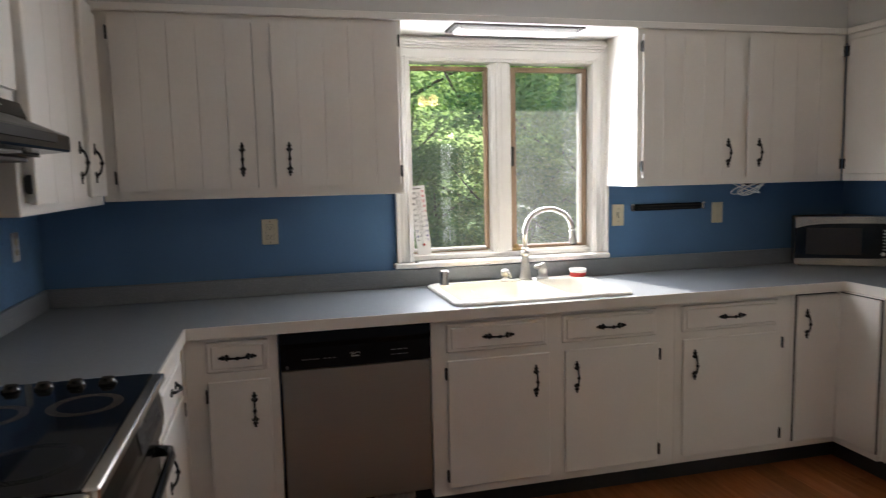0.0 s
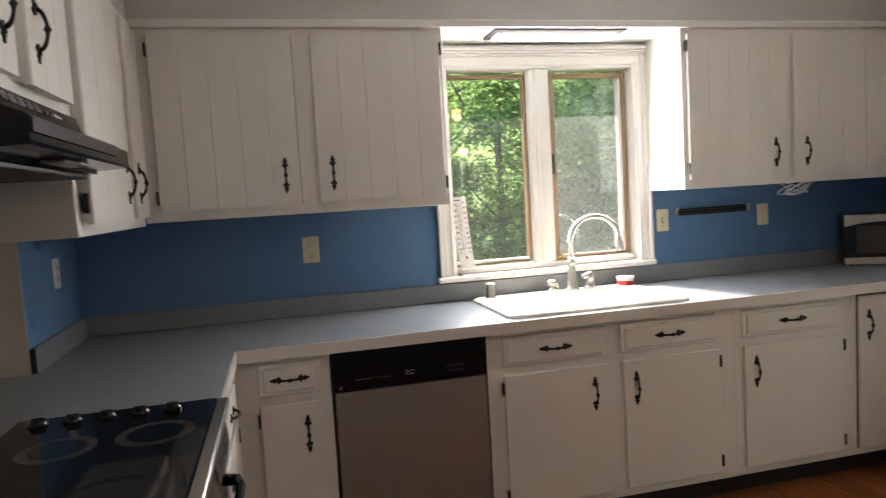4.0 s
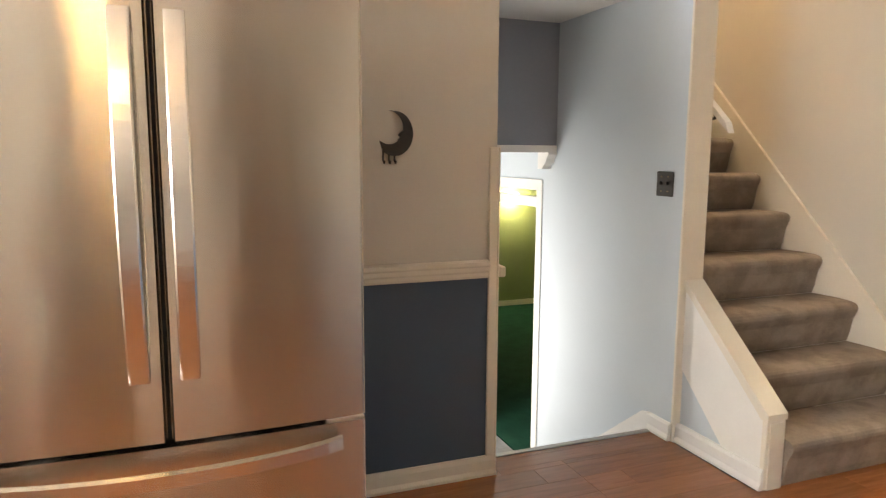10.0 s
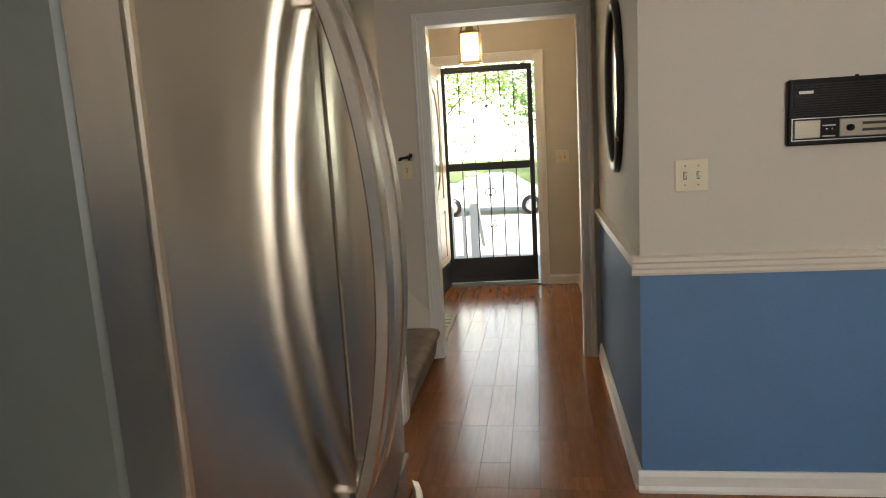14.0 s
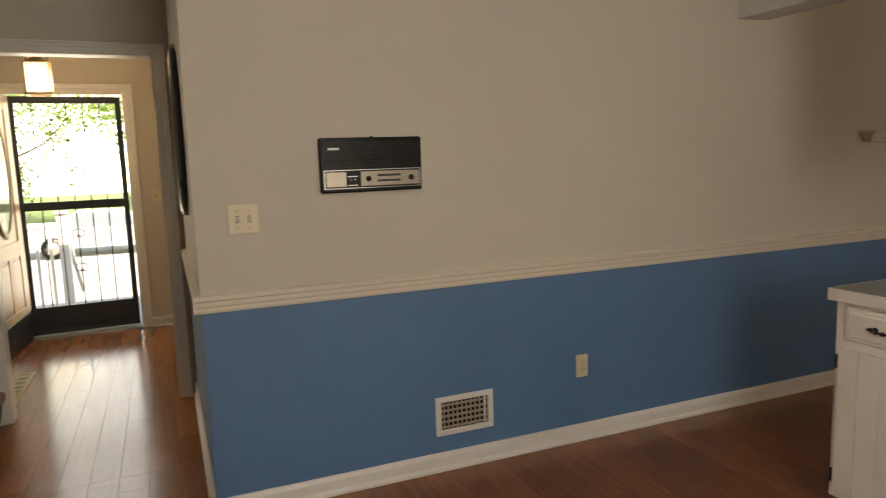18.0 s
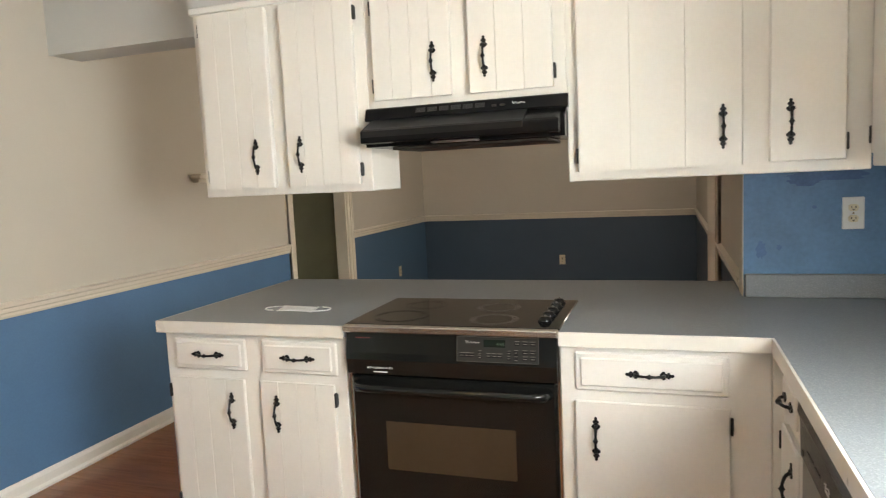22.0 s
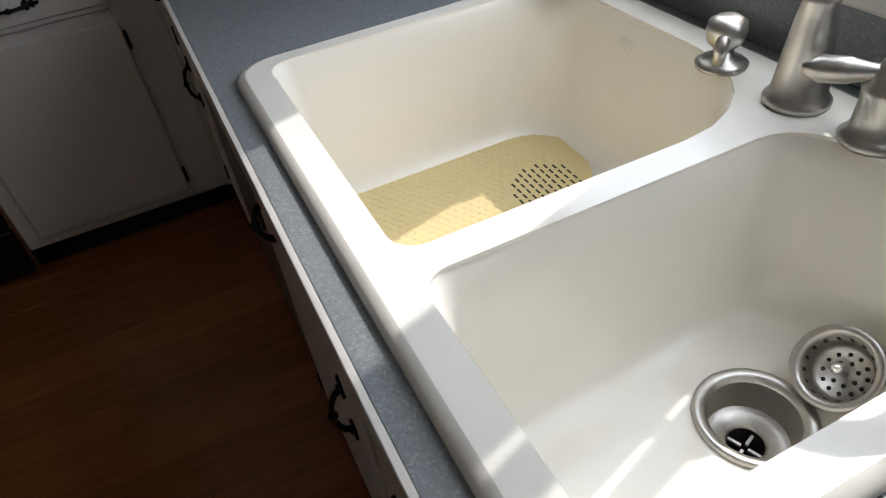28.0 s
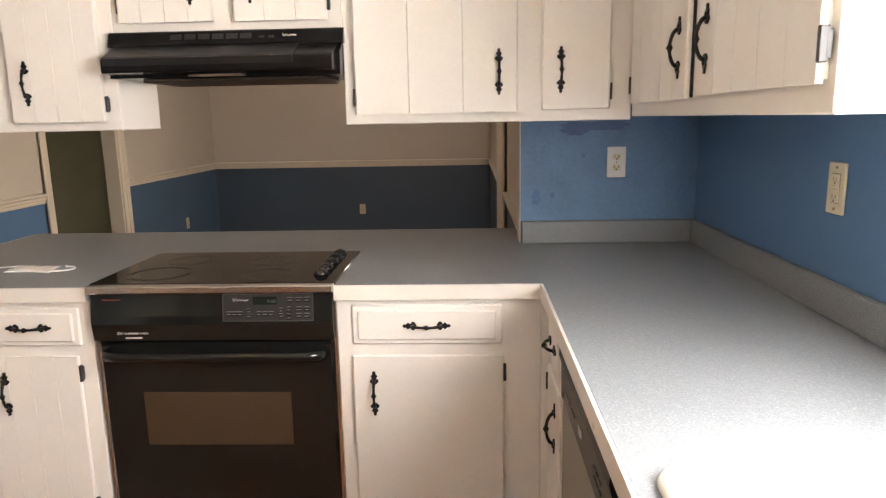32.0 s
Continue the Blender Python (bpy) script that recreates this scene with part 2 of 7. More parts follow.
def leafy(name, a, c):
    m, nt, b = start(name, 0.55, spec=0.3)
    rnd = nt.nodes.new("ShaderNodeNewGeometry").outputs["Random Per Island"]
    mid = [(p + q) / 2 for p, q in zip(a, c)]
    col = ramp(nt, rnd, [(0.0, a), (0.55, mid), (1.0, c)])
    nt.links.new(col, b.inputs["Base Color"])
    tr = nt.nodes.new("ShaderNodeBsdfTranslucent")
    nt.links.new(mixc(nt, 1.0, col, (1.6, 1.65, 1.5), "MULTIPLY"), tr.inputs[0])
    mix = nt.nodes.new("ShaderNodeMixShader")
    mix.inputs[0].default_value = 0.68
    nt.links.new(b.outputs[0], mix.inputs[1])
    nt.links.new(tr.outputs[0], mix.inputs[2])
    nt.links.new(mix.outputs[0], nt.nodes["Material Output"].inputs[0])
    return m


def sheet_steel(name, c, rough):
    """Stainless sheet: brushed so that reflections are drawn out upright, and gently wavy."""
    m, nt, b = start(name, rough, 1.0)
    pos = world_vec(nt)
    hair = noise_tex(nt, 8.0, 3, 0.6, pos, (1, 1, 60))
    smudge = noise_tex(nt, 2.0, 4, 0.55, pos)
    wave = noise_tex(nt, 3.0, 2, 0.4, pos, (1, 1, 0.4))
    nt.links.new(mixc(nt, 0.5, ramp(nt, hair, [(0.3, [v * 0.95 for v in c]), (0.7, [min(1, v * 1.04) for v in c])]), ramp(nt, smudge, [(0.3, [v * 0.93 for v in c]), (0.7, [min(1, v * 1.05) for v in c])])), b.inputs["Base Color"])
    r = nt.nodes.new("ShaderNodeMapRange")
    r.inputs["To Min"].default_value, r.inputs["To Max"].default_value = rough * 0.8, rough * 1.25
    nt.links.new(smudge, r.inputs["Value"])
    nt.links.new(r.outputs[0], b.inputs["Roughness"])
    b.inputs["Anisotropic"].default_value = 1.0
    tan = nt.nodes.new("ShaderNodeCombineXYZ")
    tan.inputs[2].default_value = 1.0
    nt.links.new(tan.outputs[0], b.inputs["Tangent"])
    low = nt.nodes.new("ShaderNodeBump")
    low.inputs["Distance"].default_value = 0.009
    nt.links.new(wave, low.inputs["Height"])
    nt.links.new(low.outputs[0], b.inputs["Normal"])
    return m


WHITE = plain("white_cabinet_paint", (0.78, 0.75, 0.70), 0.33, vary=0.04, scale=3, fine=90, bump=0.05)
TRIM = plain("white_trim_paint", (0.80, 0.78, 0.74), 0.35, vary=0.04, scale=4, fine=80, bump=0.05)
CREAM = plain("cream_trim_paint", (0.75, 0.69, 0.585), 0.4, vary=0.04, scale=4, fine=80, bump=0.05)
EDGE = plain("cream_laminate_edge", (0.74, 0.70, 0.64), 0.3, vary=0.03, bump=0.03)
BEIGE = plain("warm_grey_wall_paint", (0.62, 0.575, 0.50), 0.7, vary=0.035, scale=1.5, fine=140, bump=0.12)
SOFF = plain("pale_grey_soffit_paint", (0.60, 0.60, 0.58), 0.7, vary=0.03, scale=1.5, fine=140, bump=0.12)
BLUE = plain("blue_wall_paint", (0.098, 0.21, 0.385), 0.55, vary=0.10, scale=2.2, fine=120, bump=0.12)
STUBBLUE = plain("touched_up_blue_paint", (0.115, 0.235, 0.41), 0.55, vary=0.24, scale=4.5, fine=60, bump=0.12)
# the wall blue again, dulled in colour for the dimmer dining end
DIMBLUE = plain("dimmed_blue_paint", (0.078, 0.150, 0.245), 0.55, vary=0.08, scale=2.2, fine=120, bump=0.12)
TOUCHUP = plain("dark_touch_up_paint", (0.072, 0.155, 0.33), 0.5, vary=0.25, scale=14, fine=90, bump=0.1)
# the wall blue darkened and greyed, warm dim light put into its colour
SHADEDBLUE = plain("shaded_blue_paint", (0.062, 0.097, 0.142), 0.55, vary=0.08, scale=2.2, fine=120, bump=0.12)
PALEBLUE = plain("pale_blue_wall_paint", (0.56, 0.62, 0.66), 0.65, vary=0.035, scale=1.6, fine=120, bump=0.12)
SLATE = plain("slate_grey_wall", (0.30, 0.32, 0.36), 0.7, vary=0.05, scale=2, bump=0.1)
OLIVE = plain("olive_wall_paint", (0.32, 0.31, 0.21), 0.7, vary=0.06)
GREEN = plain("green_wall_paint", (0.21, 0.27, 0.12), 0.7, vary=0.06)
CEIL = plain("white_ceiling_paint", (0.78, 0.77, 0.74), 0.8, vary=0.03, fine=160, bump=0.3)
COUNTER = speckled("grey_speckled_laminate")
WOOD = planked("reddish_laminate_plank")
SUB = plain("dark_joint", (0.05, 0.025, 0.014), 0.8)
BLACK = plain("black_iron", (0.012, 0.012, 0.013), 0.38, 0.6, vary=0.3, scale=30, bump=0.2)
TOE = plain("black_toe_board", (0.015, 0.015, 0.016), 0.5, vary=0.2)
GLOSSBLACK = plain("glossy_black_enamel", (0.0085, 0.009, 0.0085), 0.14, vary=0.15, bump=0.0, rvary=0.04, spec=0.36)
SATINBLACK = plain("satin_black_plastic", (0.009, 0.009, 0.010), 0.32, vary=0.15, bump=0.02, spec=0.2)
BLACKGLASS = plain("black_cooktop_glass", (0.010, 0.010, 0.011), 0.06, vary=0.2, bump=0.0, rvary=0.03)
OVENGLASS = plain("brown_oven_glass", (0.05, 0.035, 0.022), 0.08, vary=0.1, bump=0.0, rvary=0.03)
STEEL = sheet_steel("brushed_stainless", (0.56, 0.505, 0.43), 0.22)
STEELH = brushed("stainless_handle", (0.66, 0.62, 0.57), 0.26, (30, 30, 1))
NICKEL = brushed("brushed_nickel", (0.55, 0.53, 0.495), 0.34, (4, 4, 40))
CHROME = plain("chrome", (0.85, 0.85, 0.86), 0.1, 1.0, vary=0.03, bump=0)
PORC = plain("cream_porcelain", (0.86, 0.832, 0.755), 0.13, vary=0.02, bump=0.0)
MATM = plain("amber_rubber_mat", (0.68, 0.56, 0.29), 0.3, vary=0.06)
PLATE = plain("ivory_plastic", (0.73, 0.65, 0.47), 0.4, vary=0.03, bump=0.02)
PLATEW = plain("white_plastic", (0.80, 0.79, 0.76), 0.35, vary=0.02, bump=0.02)
SLOTM = plain("brown_slot", (0.22, 0.17, 0.11), 0.6)
SLOT = plain("dark_slot", (0.03, 0.025, 0.02), 0.6)
STAIRC = carpeted("taupe_carpet", (0.30, 0.245, 0.20), 0.32)
DARKGREEN = carpeted("dark_green_carpet", (0.012, 0.063, 0.039))
GREYC = carpeted("grey_carpet", (0.30, 0.29, 0.28))
SASH = plain("varnished_sash_wood", (0.33, 0.225, 0.145), 0.4, vary=0.15, scale=8, stretch=(1, 1, 0.2))
GLASS = glassy("window_glass", (0.97, 0.99, 0.98), haze=0.02)
HAZYGLASS = glassy("screened_glass", (0.92, 0.94, 0.94), haze=0.08)
DOORGLASS = glassy("door_glass", (0.95, 0.97, 0.96), rough=0.12, haze=0.24)
IRON = plain("black_security_door", (0.012, 0.013, 0.016), 0.45, vary=0.2)
DOORW = plain("stained_front_door", (0.40, 0.235, 0.12), 0.35, vary=0.16, scale=5, stretch=(1, 1, 0.15))
DOORC = plain("tan_front_door", (0.46, 0.30, 0.17), 0.4, vary=0.05)
MIRROR = plain("mirror_silver", (0.9, 0.9, 0.9), 0.02, 1.0, vary=0.01, bump=0, rvary=0.0)
DECK = plain("weathered_deck_wood", (0.30, 0.265, 0.22), 0.8, vary=0.2, scale=6, stretch=(1, 1, 0.2))
SIDING = plain("white_siding", (0.7, 0.7, 0.68), 0.6)
GRASS = plain("grass_ground", (0.10, 0.17, 0.045), 0.9, vary=0.4, scale=1.5, fine=20, bump=0.5)
CONC = plain("pale_concrete", (0.50, 0.49, 0.46), 0.85, vary=0.1)
BARK = plain("tree_bark", (0.11, 0.085, 0.065), 0.9, vary=0.3, scale=12, stretch=(1, 1, 0.2), bump=0.8)
LEAF = leafy("deciduous_leaf", (0.11, 0.19, 0.06), (0.36, 0.45, 0.16))
LEAF2 = leafy("shaded_leaf", (0.085, 0.165, 0.065), (0.26, 0.37, 0.15))


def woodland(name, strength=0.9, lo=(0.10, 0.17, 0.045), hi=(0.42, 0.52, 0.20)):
    """Far woods for the backdrop beyond the trees, lit by their own emission."""
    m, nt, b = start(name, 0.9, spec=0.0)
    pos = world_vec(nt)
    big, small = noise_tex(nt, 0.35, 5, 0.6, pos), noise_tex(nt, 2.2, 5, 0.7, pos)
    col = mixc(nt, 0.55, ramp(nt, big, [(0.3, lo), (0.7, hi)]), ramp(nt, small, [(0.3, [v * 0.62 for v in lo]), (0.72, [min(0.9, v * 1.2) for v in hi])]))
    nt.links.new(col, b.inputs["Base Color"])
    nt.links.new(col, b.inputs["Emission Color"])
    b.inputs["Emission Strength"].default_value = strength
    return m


# emission stands in for sunlight; the front woods paler and stronger, to wash out
WOODS = woodland("far_glowing_woods", 1.3)
GLOWWOODS = woodland("far_pale_glowing_woods", 4.5, (0.10, 0.15, 0.06), (0.85, 0.90, 0.74))
LAMPGLASS = glow("lamp_bulb", (1.0, 0.75, 0.45), 25)
CHBULB = glow("chandelier_bulb", (1.0, 0.68, 0.32), 5)
BRASS = plain("aged_brass", (0.36, 0.25, 0.12), 0.35, 1.0, vary=0.15)
PEWTER = plain("dark_pewter", (0.045, 0.038, 0.032), 0.45, 0.6, vary=0.2, scale=40, bump=0.3)
BLUEINK = plain("dark_blue_ink", (0.03, 0.05, 0.22), 0.5)
RED = plain("red_rubber", (0.55, 0.05, 0.04), 0.4)
STARM = plain("dried_starfish", (0.42, 0.23, 0.09), 0.8, vary=0.25, scale=60, bump=0.8)
STARD = plain("dark_starfish", (0.10, 0.06, 0.035), 0.8, vary=0.25, scale=60, bump=0.8)
SHELL = plain("bleached_shell", (0.70, 0.66, 0.56), 0.7, vary=0.08, scale=40, bump=0.4)
PAPER = plain("white_cloth", (0.75, 0.75, 0.72), 0.8, vary=0.03)
RUG = plain("pale_rug", (0.55, 0.52, 0.40), 0.95, vary=0.25, scale=22, bump=0.5)


# ---------------------------------------------------------------- mesh helpers
POSE = {}


class M:
    """Collects simple solids into one mesh. Each solid may take its own material slot."""

    def __init__(self):
        self.v, self.f, self.s, self.sm = [], [], [], []

    def add(self, verts, faces, slot=0, smooth=False):
        n = len(self.v)
        self.v += [tuple(p) for p in verts]
        self.f += [tuple(i + n for i in f) for f in faces]
        self.s += [slot] * len(faces)
        self.sm += [smooth] * len(faces)
        return self

    def take(self, bm, slot=0, smooth=False):
        bm.verts.index_update()
        self.add([v.co[:] for v in bm.verts], [[v.index for v in f.verts] for f in bm.faces], slot, smooth)
        bm.free()
        return self

    def box(self, x0, x1, y0, y1, z0, z1, bev=0.0, slot=0, seg=1):
        x0, x1 = min(x0, x1), max(x0, x1)
        y0, y1 = min(y0, y1), max(y0, y1)
        z0, z1 = min(z0, z1), max(z0, z1)
        bm = bmesh.new()
        bmesh.ops.create_cube(bm, size=1.0)
        for v in bm.verts:
            v.co = ((x0 + x1) / 2 + v.co.x * (x1 - x0), (y0 + y1) / 2 + v.co.y * (y1 - y0), (z0 + z1) / 2 + v.co.z * (z1 - z0))
        if bev:
            bmesh.ops.bevel(bm, geom=bm.edges[:], offset=min(bev, 0.45 * min(x1 - x0, y1 - y0, z1 - z0)), segments=seg, affect="EDGES", profile=0.5)
        return self.take(bm, slot)

    def lathe(self, profile, m=None, n=20, slot=0, smooth=True, caps=True):
        """Turns (radius, height) points round z, then lays them by m."""
        m = m or Matrix()
        verts, faces = [], []
        for r, h in profile:
            for k in range(n):
                a = 2 * math.pi * k / n
                verts.append(m @ Vector((r * math.cos(a), r * math.sin(a), h)))
        for j in range(len(profile) - 1):
            for k in range(n):
                faces.append((j * n + k, j * n + (k + 1) % n, (j + 1) * n + (k + 1) % n, (j + 1) * n + k))
        if caps:
            faces.append(tuple(range(n))[::-1])
            faces.append(tuple(range((len(profile) - 1) * n, len(profile) * n)))
        return self.add(verts, faces, slot, smooth)

    def tube(self, pts, radii, n=8, slot=0, flat=1.0):
        """A round or flattened bar along points."""
        pts = [Vector(p) for p in pts]
        if isinstance(radii, (int, float)):
            radii = [radii] * len(pts)
        verts, faces, side = [], [], None
        for i, p in enumerate(pts):
            d = (pts[min(i + 1, len(pts) - 1)] - pts[max(i - 1, 0)]).normalized()
            if side is None:
                side = d.cross(Vector((0, 0, 1)) if abs(d.z) < 0.9 else Vector((1, 0, 0))).normalized()
            side = (side - d * side.dot(d)).normalized()
            up = d.cross(side)
            for k in range(n):
                a = 2 * math.pi * k / n
                verts.append(p + side * math.cos(a) * radii[i] + up * math.sin(a) * radii[i] * flat)
        for j in range(len(pts) - 1):
            for k in range(n):
                faces.append((j * n + k, j * n + (k + 1) % n, (j + 1) * n + (k + 1) % n, (j + 1) * n + k))
        faces.append(tuple(range(n))[::-1])
        faces.append(tuple(range((len(pts) - 1) * n, len(pts) * n)))
        return self.add(verts, faces, slot, True)

    def prism(self, poly, lay, a, b, slot=0):
        """A flat polygon of (u, v) pushed from a to b; lay(u, v, w) gives the place."""
        n = len(poly)
        verts = [lay(u, v, a) for u, v in poly] + [lay(u, v, b) for u, v in poly]
        faces = [tuple(range(n))[::-1], tuple(range(n, 2 * n))]
        faces += [(i, (i + 1) % n, n + (i + 1) % n, n + i) for i in range(n)]
        return self.add(verts, faces, slot)

    def data(self, name, mats):
        me = bpy.data.meshes.new(name)
        me.from_pydata(self.v, [], self.f)
        for mt in mats:
            me.materials.append(mt)
        me.polygons.foreach_set("material_index", self.s)
        me.polygons.foreach_set("use_smooth", self.sm)
        bm = bmesh.new()
        bm.from_mesh(me)
        bmesh.ops.recalc_face_normals(bm, faces=bm.faces[:])
        bm.to_mesh(me)
        bm.free()
        me.update()
        return me


def placed(ob, parent, m):
    POSE[ob] = m
    if parent is not None:
        ob.parent = parent
        ob.matrix_parent_inverse = POSE[parent].inverted()
    ob.matrix_basis = m
    return ob


def thing(name, at, label, category, group="", kind=""):
    ob = placed(new(name), None, Matrix.Translation(at))
    ob.empty_display_size = 0.1
    return tagged(ob, label, category, group, kind)


def part(name, m, mats, parent=None, label=""):
    """One mesh object from the collected solids, its origin at the middle of its base."""
    if not isinstance(mats, (list, tuple)):
        mats = [mats]
    v = np.array(m.v)
    lo, hi = v.min(0), v.max(0)
    base = Vector(((lo[0] + hi[0]) / 2, (lo[1] + hi[1]) / 2, lo[2]))
    m.v = [tuple(p) for p in (v - np.array(base))]
    ob = placed(new(name, m.data(name, mats)), parent, Matrix.Translation(base))
    if label:
        ob["label"] = label
    return ob


def single(name, m, mats, label, category, group="", kind=""):
    return tagged(part(name, m, mats), label, category, group, kind)


def structure(name, m, mats, label=""):
    return tagged(part(name, m, mats), label, "", "", "structure")


def shared(name, mesh, parent, m, label=""):
    ob = placed(new(name, mesh), parent, m)
    if label:
        ob["label"] = label
    return ob


# ---------------------------------------------------------------- shell: floor, walls, ceilings
EX, EX2, SY, HX, OY, FY = 4.24, 4.39, -3.83, 2.806, -5.455, -7.58
CEILZ = 2.44

slab = M().box(-5.35, 4.4, SY, 0.16, -0.2, -0.012)
slab.box(2.71, 4.54, -5.57, SY, -0.2, -0.012).box(2.6, 4.54, -7.75, -5.57, -0.2, -0.012).box(4.4, 4.54, SY, -3.38, -0.2, -0.012)
slab.box(-3.2, -1.6, -5.2, SY, -0.2, -0.012)
floor = structure("floor", slab, SUB, "reddish-brown laminate plank floor")

wall = M().box(-0.12, 1.64, 0, 0.112, -0.2, CEILZ).box(2.65, EX2 + 0.12, 0, 0.112, -0.2, CEILZ).box(1.64, 2.65, 0, 0.112, -0.2, 1.0).box(1.64, 2.65, 0, 0.112, 2.035, CEILZ)
structure("wall_north", wall, BLUE, "blue painted wall above the counter")
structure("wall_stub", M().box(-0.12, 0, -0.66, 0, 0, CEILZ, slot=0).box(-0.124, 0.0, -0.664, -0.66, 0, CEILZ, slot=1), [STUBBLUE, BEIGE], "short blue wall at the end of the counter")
structure("wall_east", M().box(EX, EX2 + 0.12, -1.80, 0, 0, CEILZ), BLUE, "blue painted wall above the counter")


def two_tone(name, x0, x1, y0, y1, cut=0.865, z0=0.0, z1=CEILZ, low=None, high=None):
    m = M().box(x0, x1, y0, y1, z0, cut, slot=0).box(x0, x1, y0, y1, cut, z1, slot=1)
    return structure(name, m, [low or BLUE, high or BEIGE], "wall painted blue below and warm grey above")


two_tone("wall_fridge", EX2, EX2 + 0.12, -3.49, -1.80, cut=0.855, low=SHADEDBLUE)
two_tone("wall_south", -2.10, HX, SY - 0.12, SY)
two_tone("wall_south_west", -5.35, -3.08, SY - 0.12, SY, low=DIMBLUE)
structure("wall_south_lintel", M().box(-3.08, -2.10, SY - 0.12, SY, 2.07, CEILZ), BEIGE)
two_tone("wall_hall", HX - 0.12, HX, OY, SY - 0.12)
two_tone("wall_dining_west", -5.37, -5.25, SY, -0.62, low=SHADEDBLUE)
two_tone("wall_dining_north", -5.37, -0.12, -0.62, -0.50, low=SHADEDBLUE)
m = M().box(2.6, 2.90, OY - 0.12, OY, 0, CEILZ).box(3.82, 7.2, OY - 0.12, OY, 0, 5.0).box(2.90, 3.82, OY - 0.12, OY, 2.085, CEILZ)
structure("wall_hall_end", m, BEIGE, "warm grey painted wall beside the stairs")
m = M().box(2.6, 3.16, FY - 0.14, FY, -0.2, 2.5).box(4.05, 4.6, FY - 0.14, FY, -0.2, 2.5).box(3.16, 4.05, FY - 0.14, FY, 2.06, 2.5)
structure("wall_front", m, BEIGE, "warm grey wall round the front door")
structure("wall_foyer_west", M().box(2.68, 2.80, FY, OY - 0.12, 0, 2.5), BEIGE)
structure("wall_foyer_east", M().box(4.5, 4.6, FY, OY - 0.12, 0, 2.5), BEIGE)
structure("ceiling_foyer", M().box(2.6, 4.6, FY - 0.14, OY - 0.12, 2.5, 2.6), CEIL)
ceil = M().box(-5.37, EX2 + 0.12, SY, 0.16, CEILZ, CEILZ + 0.12).box(2.6, 4.28, OY - 0.12, SY, CEILZ, CEILZ + 0.12).box(4.28, EX2 + 0.12, -4.42, SY, CEILZ, CEILZ + 0.12).box(-5.37, 2.6, SY - 0.12, SY, CEILZ, CEILZ + 0.12)
structure("ceiling", ceil, CEIL, "white painted ceiling")
# back room beyond the dining doorway
m = M().box(-3.3, -3.2, -5.3, SY - 0.12, 0, 2.5).box(-1.6, -1.5, -5.3, SY - 0.12, 0, 2.5).box(-3.3, -1.5, -5.4, -5.3, 0, 2.5).box(-3.3, -1.5, -5.4, SY - 0.12, 2.5, 2.6)
structure("wall_back_room", m, OLIVE, "dim olive room beyond the doorway")

# soffits over the cabinets
structure("soffit_north", M().box(0.0, EX, -0.33, 0, 2.16, CEILZ, slot=0).box(1.57, 2.70, -0.33, 0, 2.135, 2.16, slot=1), [SOFF, TRIM], "pale grey soffit over the wall cabinets")
structure("soffit_east", M().box(3.895, EX, -1.80, -0.33, 2.16, CEILZ).box(3.895, EX2, -2.75, -1.80, 2.16, CEILZ), SOFF, "pale grey soffit over the wall cabinets")
structure("soffit_peninsula", M().box(0.0, 0.335, -2.775, -0.33, 2.13, CEILZ).box(-0.12, 0.08, SY, -2.775, 2.10, CEILZ), SOFF, "pale soffit over the hanging cabinets")
m = M().box(0.34, 3.885, -0.352, -0.33, 2.128, 2.160, 0.004).box(3.873, 3.895, -2.72, -0.352, 2.128, 2.160, 0.004).box(0.335, 0.352, -2.775, -0.352, 2.112, 2.140, 0.004)
structure("trim_soffit", m, TRIM, "narrow white strip along the cabinet tops")

# chair rails and baseboards
def rail(m, axis, face, way, a, b, z=0.88):
    """A moulded chair rail on a wall face; way is +1 or -1, the side that it stands out to."""
    prof = [(0, 0.0), (0.010, 0.0), (0.014, 0.010), (0.014, 0.022), (0.020, 0.030), (0.020, 0.046), (0.030, 0.054), (0.030, 0.068), (0, 0.074)]
    lay = (lambda u, v, w: (w, face + way * u, z + v)) if axis == "x" else (lambda u, v, w: (face + way * u, w, z + v))
    m.prism(prof, lay, a, b)


def base(m, axis, face, way, a, b, h=0.105):
    prof = [(0, 0), (0.024, 0), (0.024, 0.012), (0.015, 0.026), (0.015, h - 0.02), (0.008, h), (0, h)]
    lay = (lambda u, v, w: (w, face + way * u, v)) if axis == "x" else (lambda u, v, w: (face + way * u, w, v))
    m.prism(prof, lay, a, b)


r, s = M(), M()
rail(r, "x", SY, 1, -2.01, HX + 0.03, 0.858)
base(s, "x", SY, 1, -2.01, HX + 0.015, 0.085)
structure("trim_chair_rail_south", r, CREAM, "cream moulded chair rail")
structure("baseboard_south", s, TRIM, "white painted baseboard")
r, s = M(), M()
rail(r, "y", HX, 1, OY, SY, 0.858)
base(s, "y", HX, 1, OY, SY, 0.085)
structure("trim_chair_rail_hall", r, CREAM, "cream moulded chair rail")
structure("baseboard_hall", s, TRIM, "white painted baseboard")
r, s = M(), M()
rail(r, "y", EX2, -1, -3.455, -1.82, 0.845)
base(s, "y", EX2, -1, -3.50, -1.82, 0.085)
structure("trim_chair_rail_fridge", r, CREAM, "cream moulded chair rail")
structure("baseboard_fridge", s, CREAM, "cream painted baseboard")
